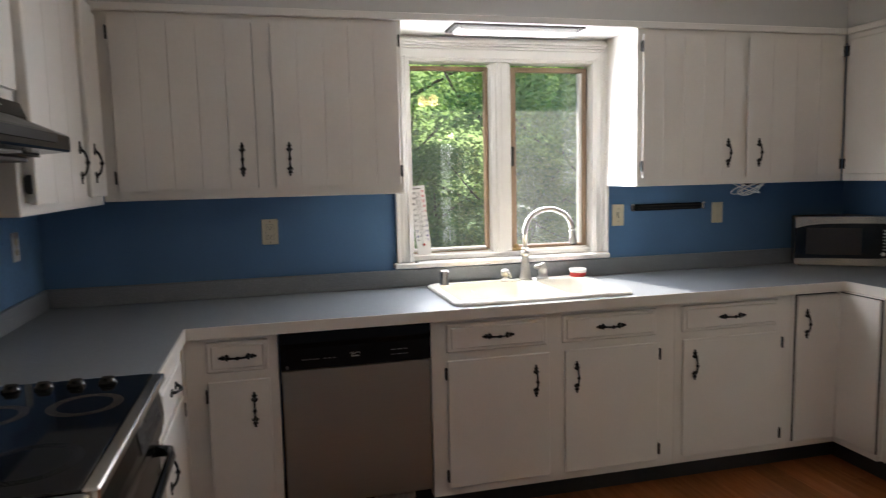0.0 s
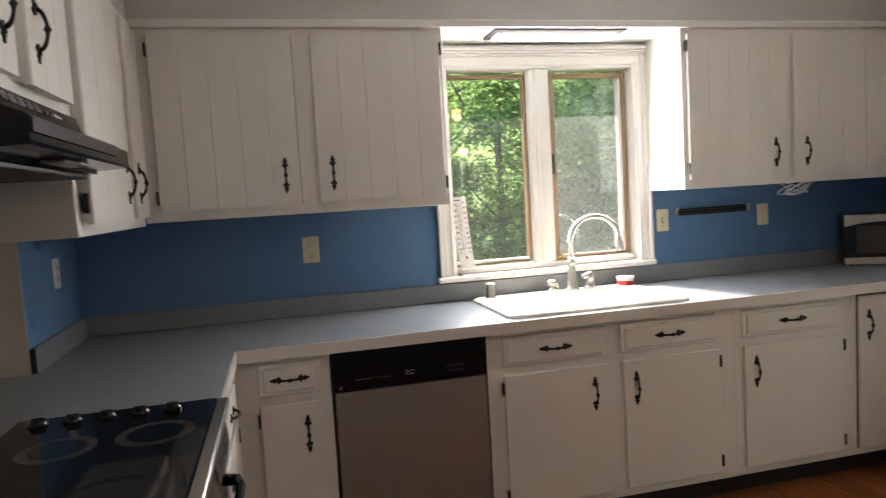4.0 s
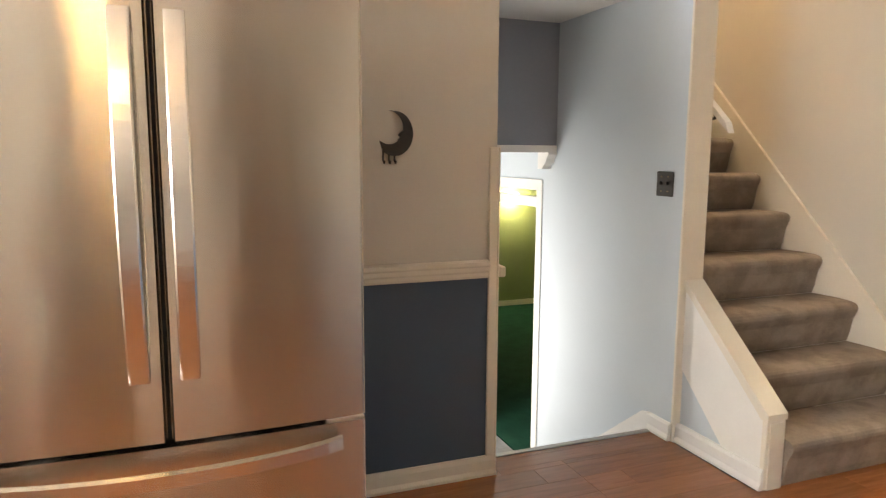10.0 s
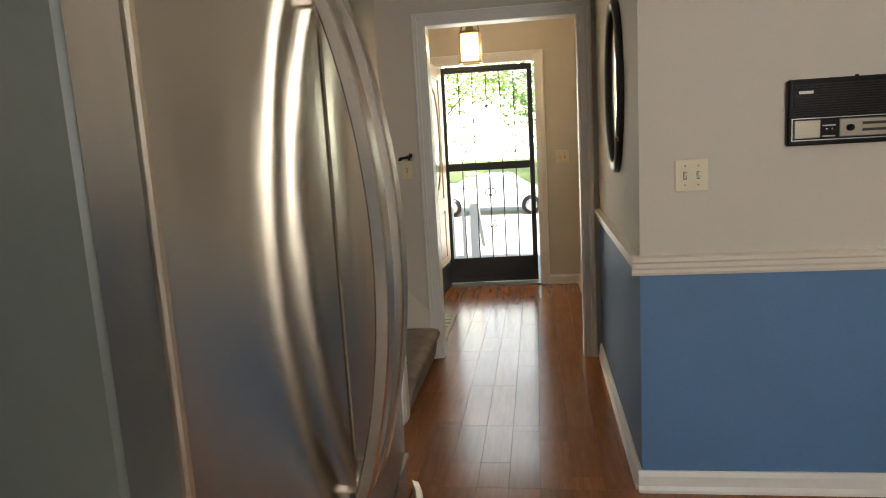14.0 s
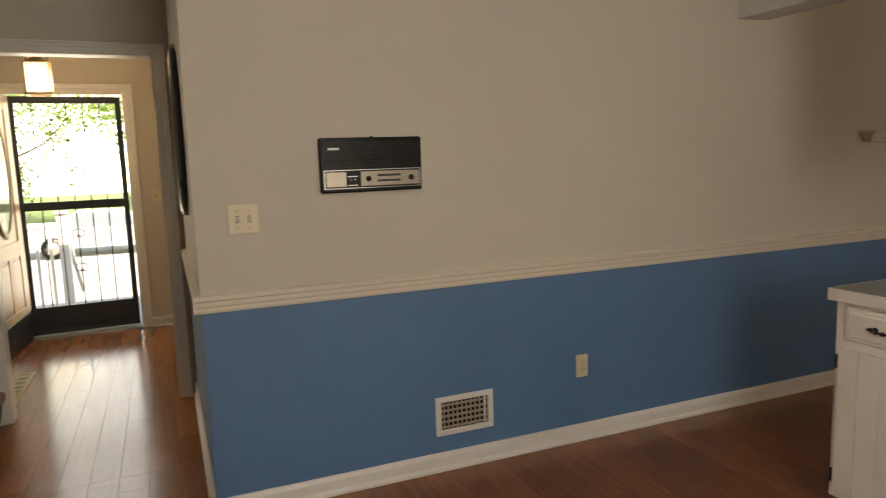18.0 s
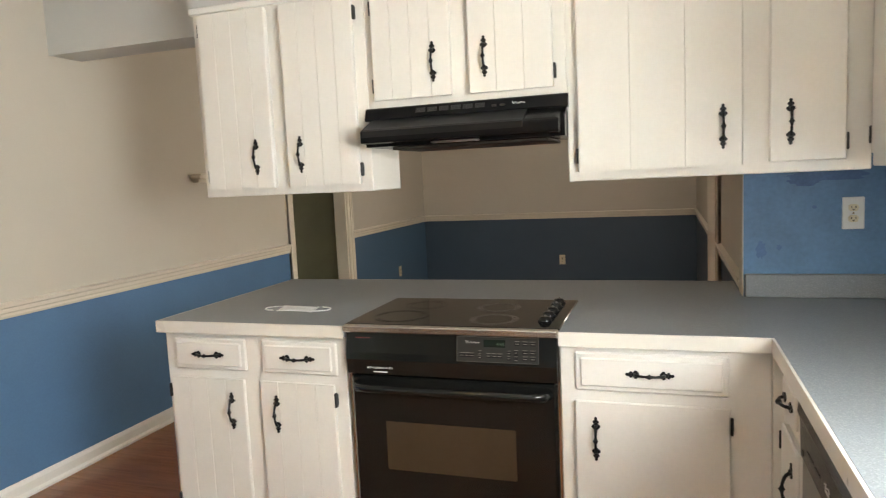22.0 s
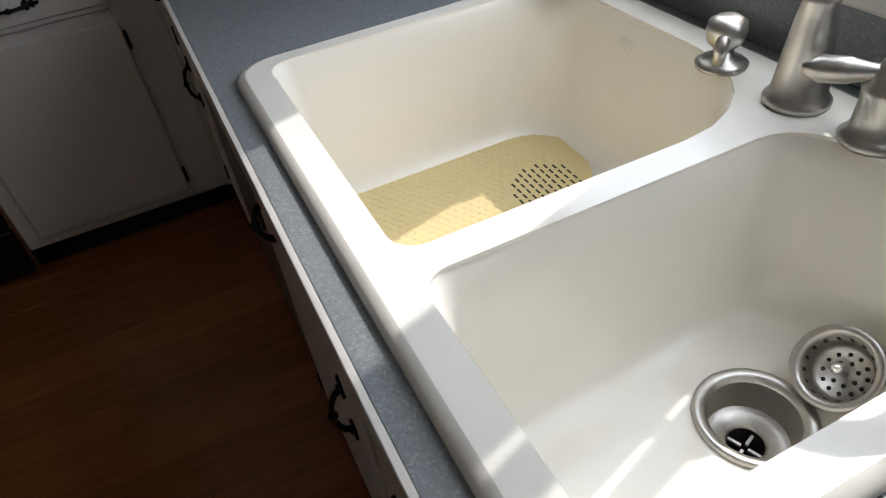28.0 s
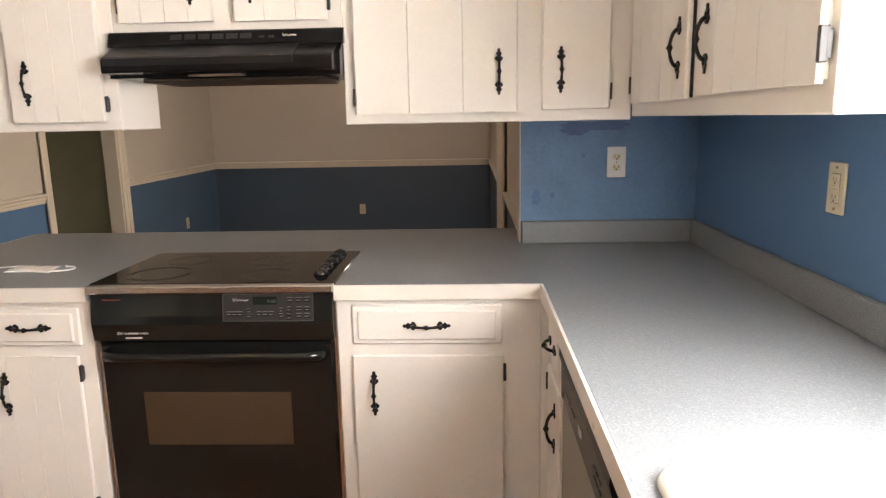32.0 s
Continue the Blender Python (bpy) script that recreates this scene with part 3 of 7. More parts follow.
structure("trim_wall_end", M().box(EX2 - 0.012, EX2, -3.492, -3.455, 0.085, 1.37, 0.003).box(EX2 - 0.012, EX2 + 0.12, -3.502, -3.492, 0.0, 1.37, 0.003).box(EX2 - 0.02, EX2 + 0.10, -3.53, -3.502, 0.845, 0.89, 0.006), CREAM, "cream corner board at the wall's end")
r, s = M(), M()
rail(r, "x", SY, 1, -5.25, -3.17, 0.858)
rail(r, "y", -5.25, 1, SY, -0.62, 0.858)
rail(r, "x", -0.62, -1, -5.25, -0.36, 0.858)
base(s, "x", SY, 1, -5.25, -3.17)
base(s, "y", -5.25, 1, SY, -0.62)
base(s, "x", -0.62, -1, -5.25, -0.12)
structure("trim_chair_rail_dining", r, CREAM, "cream moulded chair rail")
structure("baseboard_dining", s, TRIM, "white painted baseboard")


def casing(name, axis, face, way, a, b, top, w=0.075, z0=0.0, mat=None):
    """A door casing round an opening from a to b; stepped, moulded boards."""
    m = M()
    for lo, hi, d in ((0, w, 0.012), (w * 0.55, w, 0.020), (w * 0.8, w, 0.026)):
        for p0, p1, q0, q1 in ((a - hi, a - lo, z0, top + hi), (b + lo, b + hi, z0, top + hi), (a - lo, b + lo, top + lo, top + hi)):
            if axis == "x":
                m.box(p0, p1, face, face + way * d, q0, q1, 0.003)
            else:
                m.box(face, face + way * d, p0, p1, q0, q1, 0.003)
    return structure(name, m, mat or TRIM, "moulded door casing")


casing("trim_casing_hall", "x", OY, 1, 2.905, 3.815, 2.07, 0.07)
m = M().box(2.90, 2.915, OY - 0.12, OY, 0, 2.085).box(3.805, 3.82, OY - 0.12, OY, 0, 2.085).box(2.915, 3.805, OY - 0.12, OY, 2.07, 2.085)
structure("trim_jamb_hall", m, TRIM, "painted door jamb")
casing("trim_casing_front", "x", FY, 1, 3.17, 4.04, 2.05, 0.085)
casing("trim_casing_dining", "x", SY, 1, -3.08, -2.10, 2.07, 0.09, mat=CREAM)
structure("trim_jamb_dining", M().box(-3.08, -3.06, SY - 0.12, SY, 0, 2.07).box(-2.12, -2.10, SY - 0.12, SY, 0, 2.07).box(-3.06, -2.12, SY - 0.12, SY, 2.05, 2.07), CREAM)
casing("trim_casing_dining_north", "x", -0.62, -1, -2.55, -1.75, 2.05, 0.09, mat=CREAM)
s = M()
base(s, "x", FY, 1, 2.80, 3.085, 0.09)
base(s, "y", 2.80, 1, FY, OY - 0.12, 0.09)
structure("baseboard_foyer", s, TRIM, "white painted baseboard")

# ---------------------------------------------------------------- cabinets
# sides: N faces -y, E faces -x, P (the peninsula) faces +x; u runs along the face, d stands out from it
SIDE = {"N": lambda f, u, d, z: (u, f - d, z), "E": lambda f, u, d, z: (f - d, u, z), "P": lambda f, u, d, z: (f + d, u, z)}


def fbox(m, side, f, u0, u1, d0, d1, z0, z1, bev=0.0, slot=0):
    a, b = SIDE[side](f, u0, d0, z0), SIDE[side](f, u1, d1, z1)
    return m.box(a[0], b[0], a[1], b[1], a[2], b[2], bev, slot)


def frame_of(side, f, u, d, z, flat=False):
    """The pose of a pull on a face: its x runs along the bar, its z stands out."""
    out = Vector(SIDE[side](0, 0, 1, 0))
    along = Vector((0, 0, 1)) if not flat else Vector(SIDE[side](0, 1, 0, 0))
    rot = Matrix((along, out.cross(along), out)).transposed().to_4x4()
    return Matrix.Translation(SIDE[side](f, u, d, z)) @ rot


def pull_mesh():
    """A wrought pull: a swelling bail between two spade-shaped plates."""
    m = M()
    pts, rad = [], []
    for k in range(17):
        t = -1 + k / 8
        pts.append((0.044 * t, 0, 0.004 + 0.019 * (1 - t * t) ** 0.6))
        rad.append(0.0034 + 0.0052 * math.exp(-(t / 0.12) ** 2) + 0.0016 * abs(t))
    m.tube(pts, rad, 8)
    for sg in (-1, 1):
        half = [(0.030, 0.0035), (0.034, 0.009), (0.039, 0.0135), (0.044, 0.012), (0.047, 0.0065), (0.050, 0.006), (0.053, 0.0095), (0.057, 0.0095), (0.060, 0.0055), (0.063, 0.0035), (0.066, 0.0052), (0.069, 0.004), (0.072, 0.0)]
        spade = half + [(u, -v) for u, v in reversed(half[:-1])]
        m.prism([(sg * u, v) for u, v in spade], lambda u, v, w: (u, v, w), 0.0, 0.004)
        m.lathe([(0.0045, 0.0), (0.0045, 0.003), (0.0025, 0.005)], Matrix.Translation((sg * 0.050, 0, 0.003)), 8)
    return m.data("pull", [BLACK])


PULL = pull_mesh()
HINGE = M().box(-0.0045, 0.0045, -0.021, 0.021, 0, 0.009, 0.0015).box(-0.0042, 0.0042, -0.026, 0.026, 0.004, 0.0195, 0.002).data("hinge", [TOE])


def door(side, f, u0, u1, z0, z1, parent, hinge=0, pull=None, grooves=0, proud=0.019, name="door", soft=1.0):
    """A lipped board door with V-grooves, its hinges at u0 (-1) or u1 (+1), and a pull at (u, z)."""
    m, boards = M(), []
    fbox(m, side, f, u0 + 0.006, u1 - 0.006, 0.0, proud * 0.55, z0 + 0.006, z1 - 0.006)
    if grooves:
        n = grooves + 1
        g = 0.0009 * soft
        for k in range(n):
            a, b = u0 + (u1 - u0) * k / n, u0 + (u1 - u0) * (k + 1) / n
            prof = [(a + (g if k else 0), proud * 0.5), (a + (g if k else 0), proud - (0.0022 if k else 0.0)), (a + (0.0022 * soft + g if k else 0.004), proud), (b - (0.0022 * soft + g if k < n - 1 else 0.004), proud), (b - (g if k < n - 1 else 0), proud - (0.0022 if k < n - 1 else 0.0)), (b - (g if k < n - 1 else 0), proud * 0.5)]
            if k == 0:
                prof[1] = (a, proud - 0.004)
            if k == n - 1:
                prof[4] = (b, proud - 0.004)
            boards.append(M().prism(prof, lambda u, d, z: SIDE[side](f, u, d, z), z0, z1))
    else:
        fbox(m, side, f, u0, u1, proud * 0.5, proud, z0, z1, 0.004)
    ob = part(name, m, WHITE, parent)
    for b in boards:
        part("board", b, WHITE, ob)
    if hinge:
        u = u0 - 0.004 if hinge < 0 else u1 + 0.004
        for z in (z0 + 0.055, z1 - 0.055):
            shared("hinge", HINGE, ob, frame_of(side, f, u, 0.004, z, True))
    if pull:
        shared("handle", PULL, ob, frame_of(side, f, pull[0], proud, pull[1]), "black wrought-iron pull")
    return ob


def drawer(side, f, u0, u1, z0, z1, parent):
    m = M()
    fbox(m, side, f, u0, u1, 0.0, 0.012, z0, z1, 0.005)
    fbox(m, side, f, u0 + 0.018, u1 - 0.018, 0.010, 0.020, z0 + 0.016, z1 - 0.016, 0.006)
    ob = part("drawer_front", m, WHITE, parent)
    shared("handle", PULL, ob, frame_of(side, f, (u0 + u1) / 2, 0.020, (z0 + z1) / 2, True), "black wrought-iron pull")


DZ, BZ = (0.727, 0.850), (0.142, 0.696)


def base_unit(side, f, u0, u1, drawers=(), doors=(), depth=0.58, label="white base cabinet with drawer and board door", zt=0.866, hollow=False):
    mid = SIDE[side](f, (u0 + u1) / 2, -depth / 2, 0)
    top = thing("base_cabinet", mid, label, "cabinet", "base cabinets")
    m = M()
    if hollow:
        for q, what in (((u0, u0 + 0.018, -depth, -0.02, 0.105, zt), "side_panel"), ((u1 - 0.018, u1, -depth, -0.02, 0.105, zt), "side_panel"), ((u0 + 0.018, u1 - 0.018, -depth, -0.02, 0.105, 0.125), "bottom_panel")):
            part(what, fbox(M(), side, f, *q), WHITE, top)
        fbox(m, side, f, u0, u1, -0.02, 0, 0.105, zt)
    else:
        fbox(m, side, f, u0, u1, -depth, 0, 0.105, zt, 0.002)
    part("body", m, WHITE, top)
    m = M()
    fbox(m, side, f, u0, u1, -depth, -0.075, 0.0, 0.105)
    part("toe_kick", m, TOE, top, "black toe board")
    for a, b in drawers:
        drawer(side, f, a, b, *DZ, top)
    for a, b, hinge, pu, gr in doors:
        door(side, f, a, b, *BZ, top, hinge, (pu, 0.575) if pu is not None else None, gr, soft=0.35)
    return top


NF, EF, PF = -0.615, 3.657, 0.632
nb = base_unit("N", NF, 0.64, 0.985, [(0.72, 0.95)], [(0.72, 0.952, -1, 0.889, 0)])
part("corner_filler", M().box(0.590, 0.6392, -0.6442, -0.590, 0.105, 0.866, 0.002), WHITE, nb)
part("corner_toe", M().box(0.02, 0.560, -0.6442, -0.537, 0.0, 0.104), TOE, nb)
base_unit("N", NF, 1.60, 2.735, [(1.664, 2.11), (2.180, 2.636)], [(1.664, 2.12, -1, 2.055, 0), (2.19, 2.648, 1, 2.245, 0)], label="white sink base cabinet with two drawers and two doors", hollow=True)
base_unit("N", NF, 2.735, 3.36, [(2.768, 3.278)], [(2.772, 3.296, 1, 2.830, 0)])
# corner unit with a folding two-leaf door
cu = thing("corner_cabinet", (3.9, -0.35, 0), "white corner base cabinet with a folded two-leaf door", "cabinet", "base cabinets")
m = M().box(3.36, 3.632, -0.615, -0.03, 0.105, 0.866, 0.002).box(3.632, 4.22, -0.865, -0.03, 0.105, 0.866, 0.002)
m.box(3.657, 3.672, -0.90, -0.865, 0.105, 0.866)
part("body", m, WHITE, cu)
part("toe_kick", M().box(3.36, 3.70, -0.54, -0.03, 0, 0.105).box(3.70, 4.22, -0.865, -0.03, 0, 0.105), TOE, cu, "black toe board")
# black sheets behind the leaves stand for the shade in their gaps
part("gap_shadow", M().box(3.3812, 3.617, -0.618, -0.612, 0.1385, 0.8605).box(3.628, 3.634, -0.8635, -0.632, 0.1385, 0.8605), TOE, cu)
d1 = part("door_leaf", M().box(3.384, 3.624, -0.634, -0.618, 0.140, 0.856, 0.004), WHITE, cu)
shared("handle", PULL, d1, frame_of("N", NF, 3.435, 0.019, 0.72), "black wrought-iron pull")
part("door_leaf", M().box(3.617, 3.632, -0.858, -0.634, 0.140, 0.856, 0.004), WHITE, cu)
part("fold_bead", M().tube([(3.615, -0.636, 0.141), (3.615, -0.636, 0.855)], 0.006, 8), WHITE, cu)
base_unit("E", EF, -0.885, -1.345, [(-1.315, -0.935)], [(-1.318, -0.928, 1, -1.275, 2)])
base_unit("E", EF, -1.345, -1.765, [(-1.738, -1.395)], [(-1.738, -1.392, -1, -1.44, 2)])
base_unit("P", PF, -1.256, -0.645, [(-1.21, -0.76)], [(-1.212, -0.758, 1, -1.148, 0)])
base_unit("P", PF, -2.785, -2.012, [(-2.743, -2.420), (-2.352, -2.044)], [(-2.762, -2.432, -1, -2.49, 3), (-2.364, -2.057, 1, -2.296, 3)], label="white peninsula cabinet with two drawers and two board doors")
# panel that closes the peninsula's back
structure("wall_peninsula_back", M().box(-0.02, 0.05, -2.785, -0.66, 0, 0.866), BEIGE, "painted back of the peninsula")


def wall_unit(side, f, u0, u1, z0, z1, doors, depth, label="white wall cabinet with board doors"):
    mid = SIDE[side](f, (u0 + u1) / 2, -depth / 2, z0)
    top = thing("wall_cabinet", mid, label, "cabinet", "wall cabinets")
    m = M()
    fbox(m, side, f, u0, u1, -depth, 0, z0, z1, 0.003)
    part("body", m, WHITE, top)
    for a, b, q0, q1, hinge, pull, gr in doors:
        door(side, f, a, b, q0, q1, top, hinge, pull, gr, 0.032 if side == "P" else 0.019, soft=0.35)
    return top


UN, UE, UP = -0.332, 3.895, 0.342
wn1 = wall_unit("N", UN, 0.344, 1.565, 1.386, 2.158, [(0.40, 0.94, 1.425, 2.10, -1, (0.882, 1.545), 4), (1.012, 1.546, 1.43, 2.095, 1, (1.072, 1.545), 4)], 0.33)
wall_unit("N", UN, 2.70, 3.893, 1.386, 2.158, [(2.722, 3.272, 1.428, 2.10, -1, (3.192, 1.54), 4), (3.302, 3.862, 1.42, 2.10, 1, (3.37, 1.54), 3)], 0.33)
wall_unit("E", UE, -0.96, -0.334, 1.386, 2.158, [(-0.90, -0.367, 1.42, 2.10, 1, (-0.828, 1.538), 0)], 0.34)
wall_unit("E", UE, -1.765, -0.96, 1.386, 2.158, [(-1.348, -0.968, 1.42, 2.10, 1, (-1.286, 1.538), 3), (-1.735, -1.38, 1.42, 2.10, -1, (-1.487, 1.538), 3)], 0.34)
wall_unit("E", UE, -2.745, -1.765, 1.84, 2.158, [(-2.24, -1.79, 1.865, 2.10, 1, (-2.19, 1.92), 3), (-2.72, -2.27, 1.865, 2.10, -1, (-2.32, 1.92), 3)], 0.34, "white wall cabinet over the refrigerator")
wp1 = wall_unit("P", UP, -2.761, -1.998, 1.372, 2.13, [(-2.722, -2.410, 1.402, 2.100, -1, (-2.486, 1.526), 3), (-2.346, -2.038, 1.402, 2.095, 1, (-2.286, 1.526), 3)], 0.28)
# thin black strips imitate the shade in the gaps at two door edges
part("edge_gap_shade", M().box(0.9402, 0.9420, UN - 0.008, UN - 0.0005, 1.428, 2.098), TOE, wn1, "dark strip for the shade in the door's edge gap")
part("edge_gap_shade", M().box(UP + 0.0005, UP + 0.024, -2.3486, -2.3462, 1.404, 2.093), TOE, wp1, "dark strip for the shade in the door's edge gap")
wall_unit("P", UP, -1.998, -1.253, 1.680, 2.13, [(-1.962, -1.658, 1.706, 2.098, -1, (-1.724, 1.827), 3), (-1.591, -1.294, 1.704, 2.098, 1, (-1.533, 1.827), 2)], 0.28, "white wall cabinet over the range hood")
wall_unit("P", UP, -1.253, -0.334, 1.376, 2.13, [(-1.215, -0.698, 1.408, 2.098, -1, (-0.757, 1.532), 2), (-0.622, -0.408, 1.411, 2.098, 1, (-0.563, 1.534), 0)], 0.28)

# ---------------------------------------------------------------- worktop
wt = thing("worktop", (1.8, -0.4, 0.87), "grey speckled laminate worktop with a cream edge", "worktop")
for q in ((0.0, 1.735, -0.642, 0, 0.872, 0.914), (2.53, EX, -0.642, 0, 0.872, 0.914), (1.735, 2.53, -0.642, -0.585, 0.872, 0.914), (1.735, 2.53, -0.075, 0, 0.872, 0.914), (3.644, EX, -1.765, -0.642, 0.872, 0.914), (-0.352, 0.160, -2.80, -0.664, 0.872, 0.914), (0.160, 0.648, -2.80, -2.002, 0.872, 0.914), (0.160, 0.648, -1.256, -0.642, 0.872, 0.914), (0.0, 0.160, -0.664, -0.642, 0.872, 0.914)):
    part("slab", M().box(*q), COUNTER, wt)
m = M().box(0.648, 3.644, -0.650, -0.642, 0.868, 0.9135, 0.001).box(3.636, 3.644, -1.765, -0.650, 0.868, 0.9135, 0.001)
m.box(0.648, 0.656, -2.808, -2.008, 0.868, 0.9135, 0.001).box(0.648, 0.656, -1.258, -0.650, 0.868, 0.9135, 0.001).box(-0.36, 0.648, -2.808, -2.80, 0.868, 0.9135, 0.001).box(-0.36, -0.352, -2.80, -0.664, 0.868, 0.9135, 0.001)
part("front_edge", m, EDGE, wt, "cream laminate edge")
m = M().box(0.0, EX, -0.020, -0.0005, 0.914, 1.0, 0.003).box(0.0005, 0.020, -0.655, -0.020, 0.914, 1.0, 0.003).box(EX - 0.020, EX - 0.0005, -1.765, -0.020, 0.914, 1.0, 0.003)
part("backsplash", m, COUNTER, wt)
part("raw_end", M().box(0.0015, 0.0190, -0.6575, -0.6545, 0.915, 0.998), TOE, wt, "dark unfinished end of the splashback")

# ---------------------------------------------------------------- window over the sink
win = thing("window_1", (2.13, 0.05, 1.0), "white double window with varnished sashes over the sink", "window", kind="structure")
m = M()
for lo, hi, d in ((0.0, 0.085, 0.014), (0.012, 0.024, 0.021), (0.045, 0.085, 0.021), (0.068, 0.085, 0.030)):
    m.box(1.66 - hi, 1.66 - lo, -d, 0, 1.035, 2.03 + lo, 0.003).box(2.63 + lo, 2.63 + hi, -d, 0, 1.035, 2.03 + lo, 0.003)
part("casing", m, TRIM, win)
m = M().box(1.575, 2.715, -0.014, 0, 2.03, 2.075, 0.003).box(1.545, 2.715, -0.010, 0, 2.116, 2.134)
for k, (a, b, d) in enumerate(((2.075, 2.088, 0.022), (2.088, 2.100, 0.034), (2.100, 2.116, 0.046))):
    m.box(1.575 - d * 0.3, 2.715 - 0.02, -d, 0, a, b, 0.003)
part("head_moulding", m, TRIM, win)
m = M().box(1.558, 2.714, -0.052, 0.0, 1.008, 1.035, 0.006).box(1.641, 2.649, 0.0, 0.112, 1.002, 1.035, 0.003)
part("sill", m, TRIM, win, "white painted sill")
m = M().box(1.640, 1.650, -0.002, 0.0625, 1.035, 2.035).box(1.640, 1.660, 0.0625, 0.111, 1.035, 2.035).box(2.636, 2.651, -0.002, 0.111, 1.035, 2.035).box(1.651, 2.636, -0.002, 0.111, 2.018, 2.035)
m.box(1.651, 2.636, 0.022, 0.111, 1.035, 1.062, 0.004)
part("jamb", m, TRIM, win)
m = M().box(2.086, 2.190, 0.02, 0.111, 1.062, 2.018, 0.005).box(2.096, 2.174, 0.008, 0.02, 1.062, 2.018, 0.004).box(2.112, 2.134, -0.002, 0.008, 1.062, 2.018, 0.003)
part("mullion", m, TRIM, win)
for a, b, wl, wr, zt in ((1.66, 2.086, 0.022, 0.019, 1.988), (2.190, 2.636, 0.044, 0.044, 1.985)):
    if a > 2:
        brown = M().box(a + 0.018, a + wl, 0.066, 0.109, 1.062, 2.004, 0.003).box(b - 0.029, b - 0.004, 0.066, 0.109, 1.062, 2.004, 0.003).box(a + wl, b - 0.029, 0.066, 0.109, zt - 0.004, 2.004, 0.003).box(a + wl, b - 0.029, 0.066, 0.092, 1.062, 1.082, 0.003)
        foot = M().box(b - wr, b - 0.029, 0.072, 0.109, 1.082, zt - 0.004, 0.002).box(a + wl, b - wr, 0.0925, 0.109, 1.064, 1.086, 0.002)
    else:
        brown = M().box(a + 0.003, a + 0.012, 0.066, 0.109, 1.062, 2.004, 0.002).box(b - wr, b - 0.001, 0.070, 0.109, 1.075, 2.004, 0.003).box(a + wl, b - wr, 0.070, 0.109, zt - 0.004, 2.004, 0.003)
        foot = M().box(a + 0.012, a + wl, 0.074, 0.109, 1.075, 2.004, 0.002).box(a + wl, b - wr, 0.070, 0.109, 1.075, 1.090, 0.003)
    sash = part("sash", brown, SASH, win, "varnished wooden sash")
    part("painted_rail", foot, TRIM, sash, "white painted rail and stile")
    if a < 2:
        part("rail_edge", M().box(a + 0.012, b - wr, 0.060, 0.0695, 1.062, 1.074, 0.001), SASH, sash)
    part("stop", M().box(a, b, 0.048, 0.0595 if a < 2 else 0.0655, 1.0615, 1.068, 0.002), TRIM, win)
    pane = part("pane", M().box(a + wl, b - wr, 0.094, 0.098, 1.088, zt - 0.004), GLASS if a < 2 else HAZYGLASS, sash)
    pane.visible_shadow = False
part("latch", M().box(2.203, 2.213, 0.040, 0.066, 1.50, 1.60, 0.003).box(2.180, 2.213, 0.034, 0.046, 1.582, 1.600, 0.003), PEWTER, win, "dark window latch")
part("window_crank", M().box(2.170, 2.262, 0.026, 0.046, 1.062, 1.080, 0.005).lathe([(0.014, 0), (0.014, 0.016), (0.008, 0.022)], Matrix.Translation((2.216, 0.030, 1.076)), 12), BRASS, win, "brass window crank")
part("screw_plug", M().lathe([(0.011, 0), (0.011, 0.004), (0.008, 0.005)], Matrix.Translation((1.672, -0.022, 1.034)), 14), PEWTER, win)

# thermometer leaning in the corner of the window
th = thing("window_thermometer", (1.725, 0.034, 1.063), "white plastic thermometer with red and black scale", "thermometer")
TH = Matrix.Translation((1.727, 0.036, 1.066)) @ pose(0, 0, 0, -3.6, -5.2, 2)


def laid(mm, mat4):
    mm.v = [tuple(mat4 @ Vector(p)) for p in mm.v]
    return mm


m = M().prism([(-0.034, 0.0), (0.036, 0.0), (0.037, 0.18), (0.042, 0.348), (-0.041, 0.348), (-0.036, 0.18)], lambda u, v, w: (u, w, v), -0.004, 0.006)
part("plate", laid(m, TH), PLATEW, th)
part("tube", laid(M().box(-0.002, 0.002, -0.0065, -0.004, 0.04, 0.30), TH), PLATEW, th)
part("bulb", laid(M().lathe([(0.0065, 0), (0.0065, 0.004), (0.003, 0.006)], Matrix.Translation((0.002, -0.004, 0.050)) @ pose(0, 0, 0, 90), 12), TH), RED, th)
part("bulb_ring", laid(M().lathe([(0.0075, 0), (0.0105, 0), (0.0105, 0.003), (0.0075, 0.003)], Matrix.Translation((0.002, -0.004, 0.050)) @ pose(0, 0, 0, 90), 16), TH), PLATEW, th)
for side in (-1, 1):
    for k in range(46):
        z = 0.091 + k * 0.00495
        part("scale_mark", laid(M().box(*sorted((side * 0.003, side * (0.015 if k % 5 == 0 else 0.010))), -0.0052, -0.0038, z, z + 0.0011), TH), SLOT, th)


def text(name, body, size, m, mat, parent, depth=0.0006):
    """Raised letters as a mesh: x along the line, y up, z out."""
    cu = bpy.data.curves.new(name, "FONT")
    cu.body, cu.size, cu.extrude = body, size, depth
    cu.align_x, cu.align_y = "CENTER", "CENTER"
    tmp = new(name + "_source", cu)
    me = bpy.data.meshes.new_from_object(tmp.evaluated_get(bpy.context.evaluated_depsgraph_get()))
    bpy.data.objects.remove(tmp)
    bpy.data.curves.remove(cu)
    me.materials.clear()
    me.materials.append(mat)
    return placed(new(name, me), parent, m)


for k, s in enumerate(("120", "100", "80", "60", "40", "20", "0", "20", "40", "\u00b0F")):
    text("lettering", s, 0.0155, TH @ Matrix.Translation((-0.0245, -0.0046, 0.312 - 0.0274 * k if k < 9 else 0.073)) @ pose(0, 0, 0, 90), SLOT if k < 7 or k == 9 else BLUEINK, th)
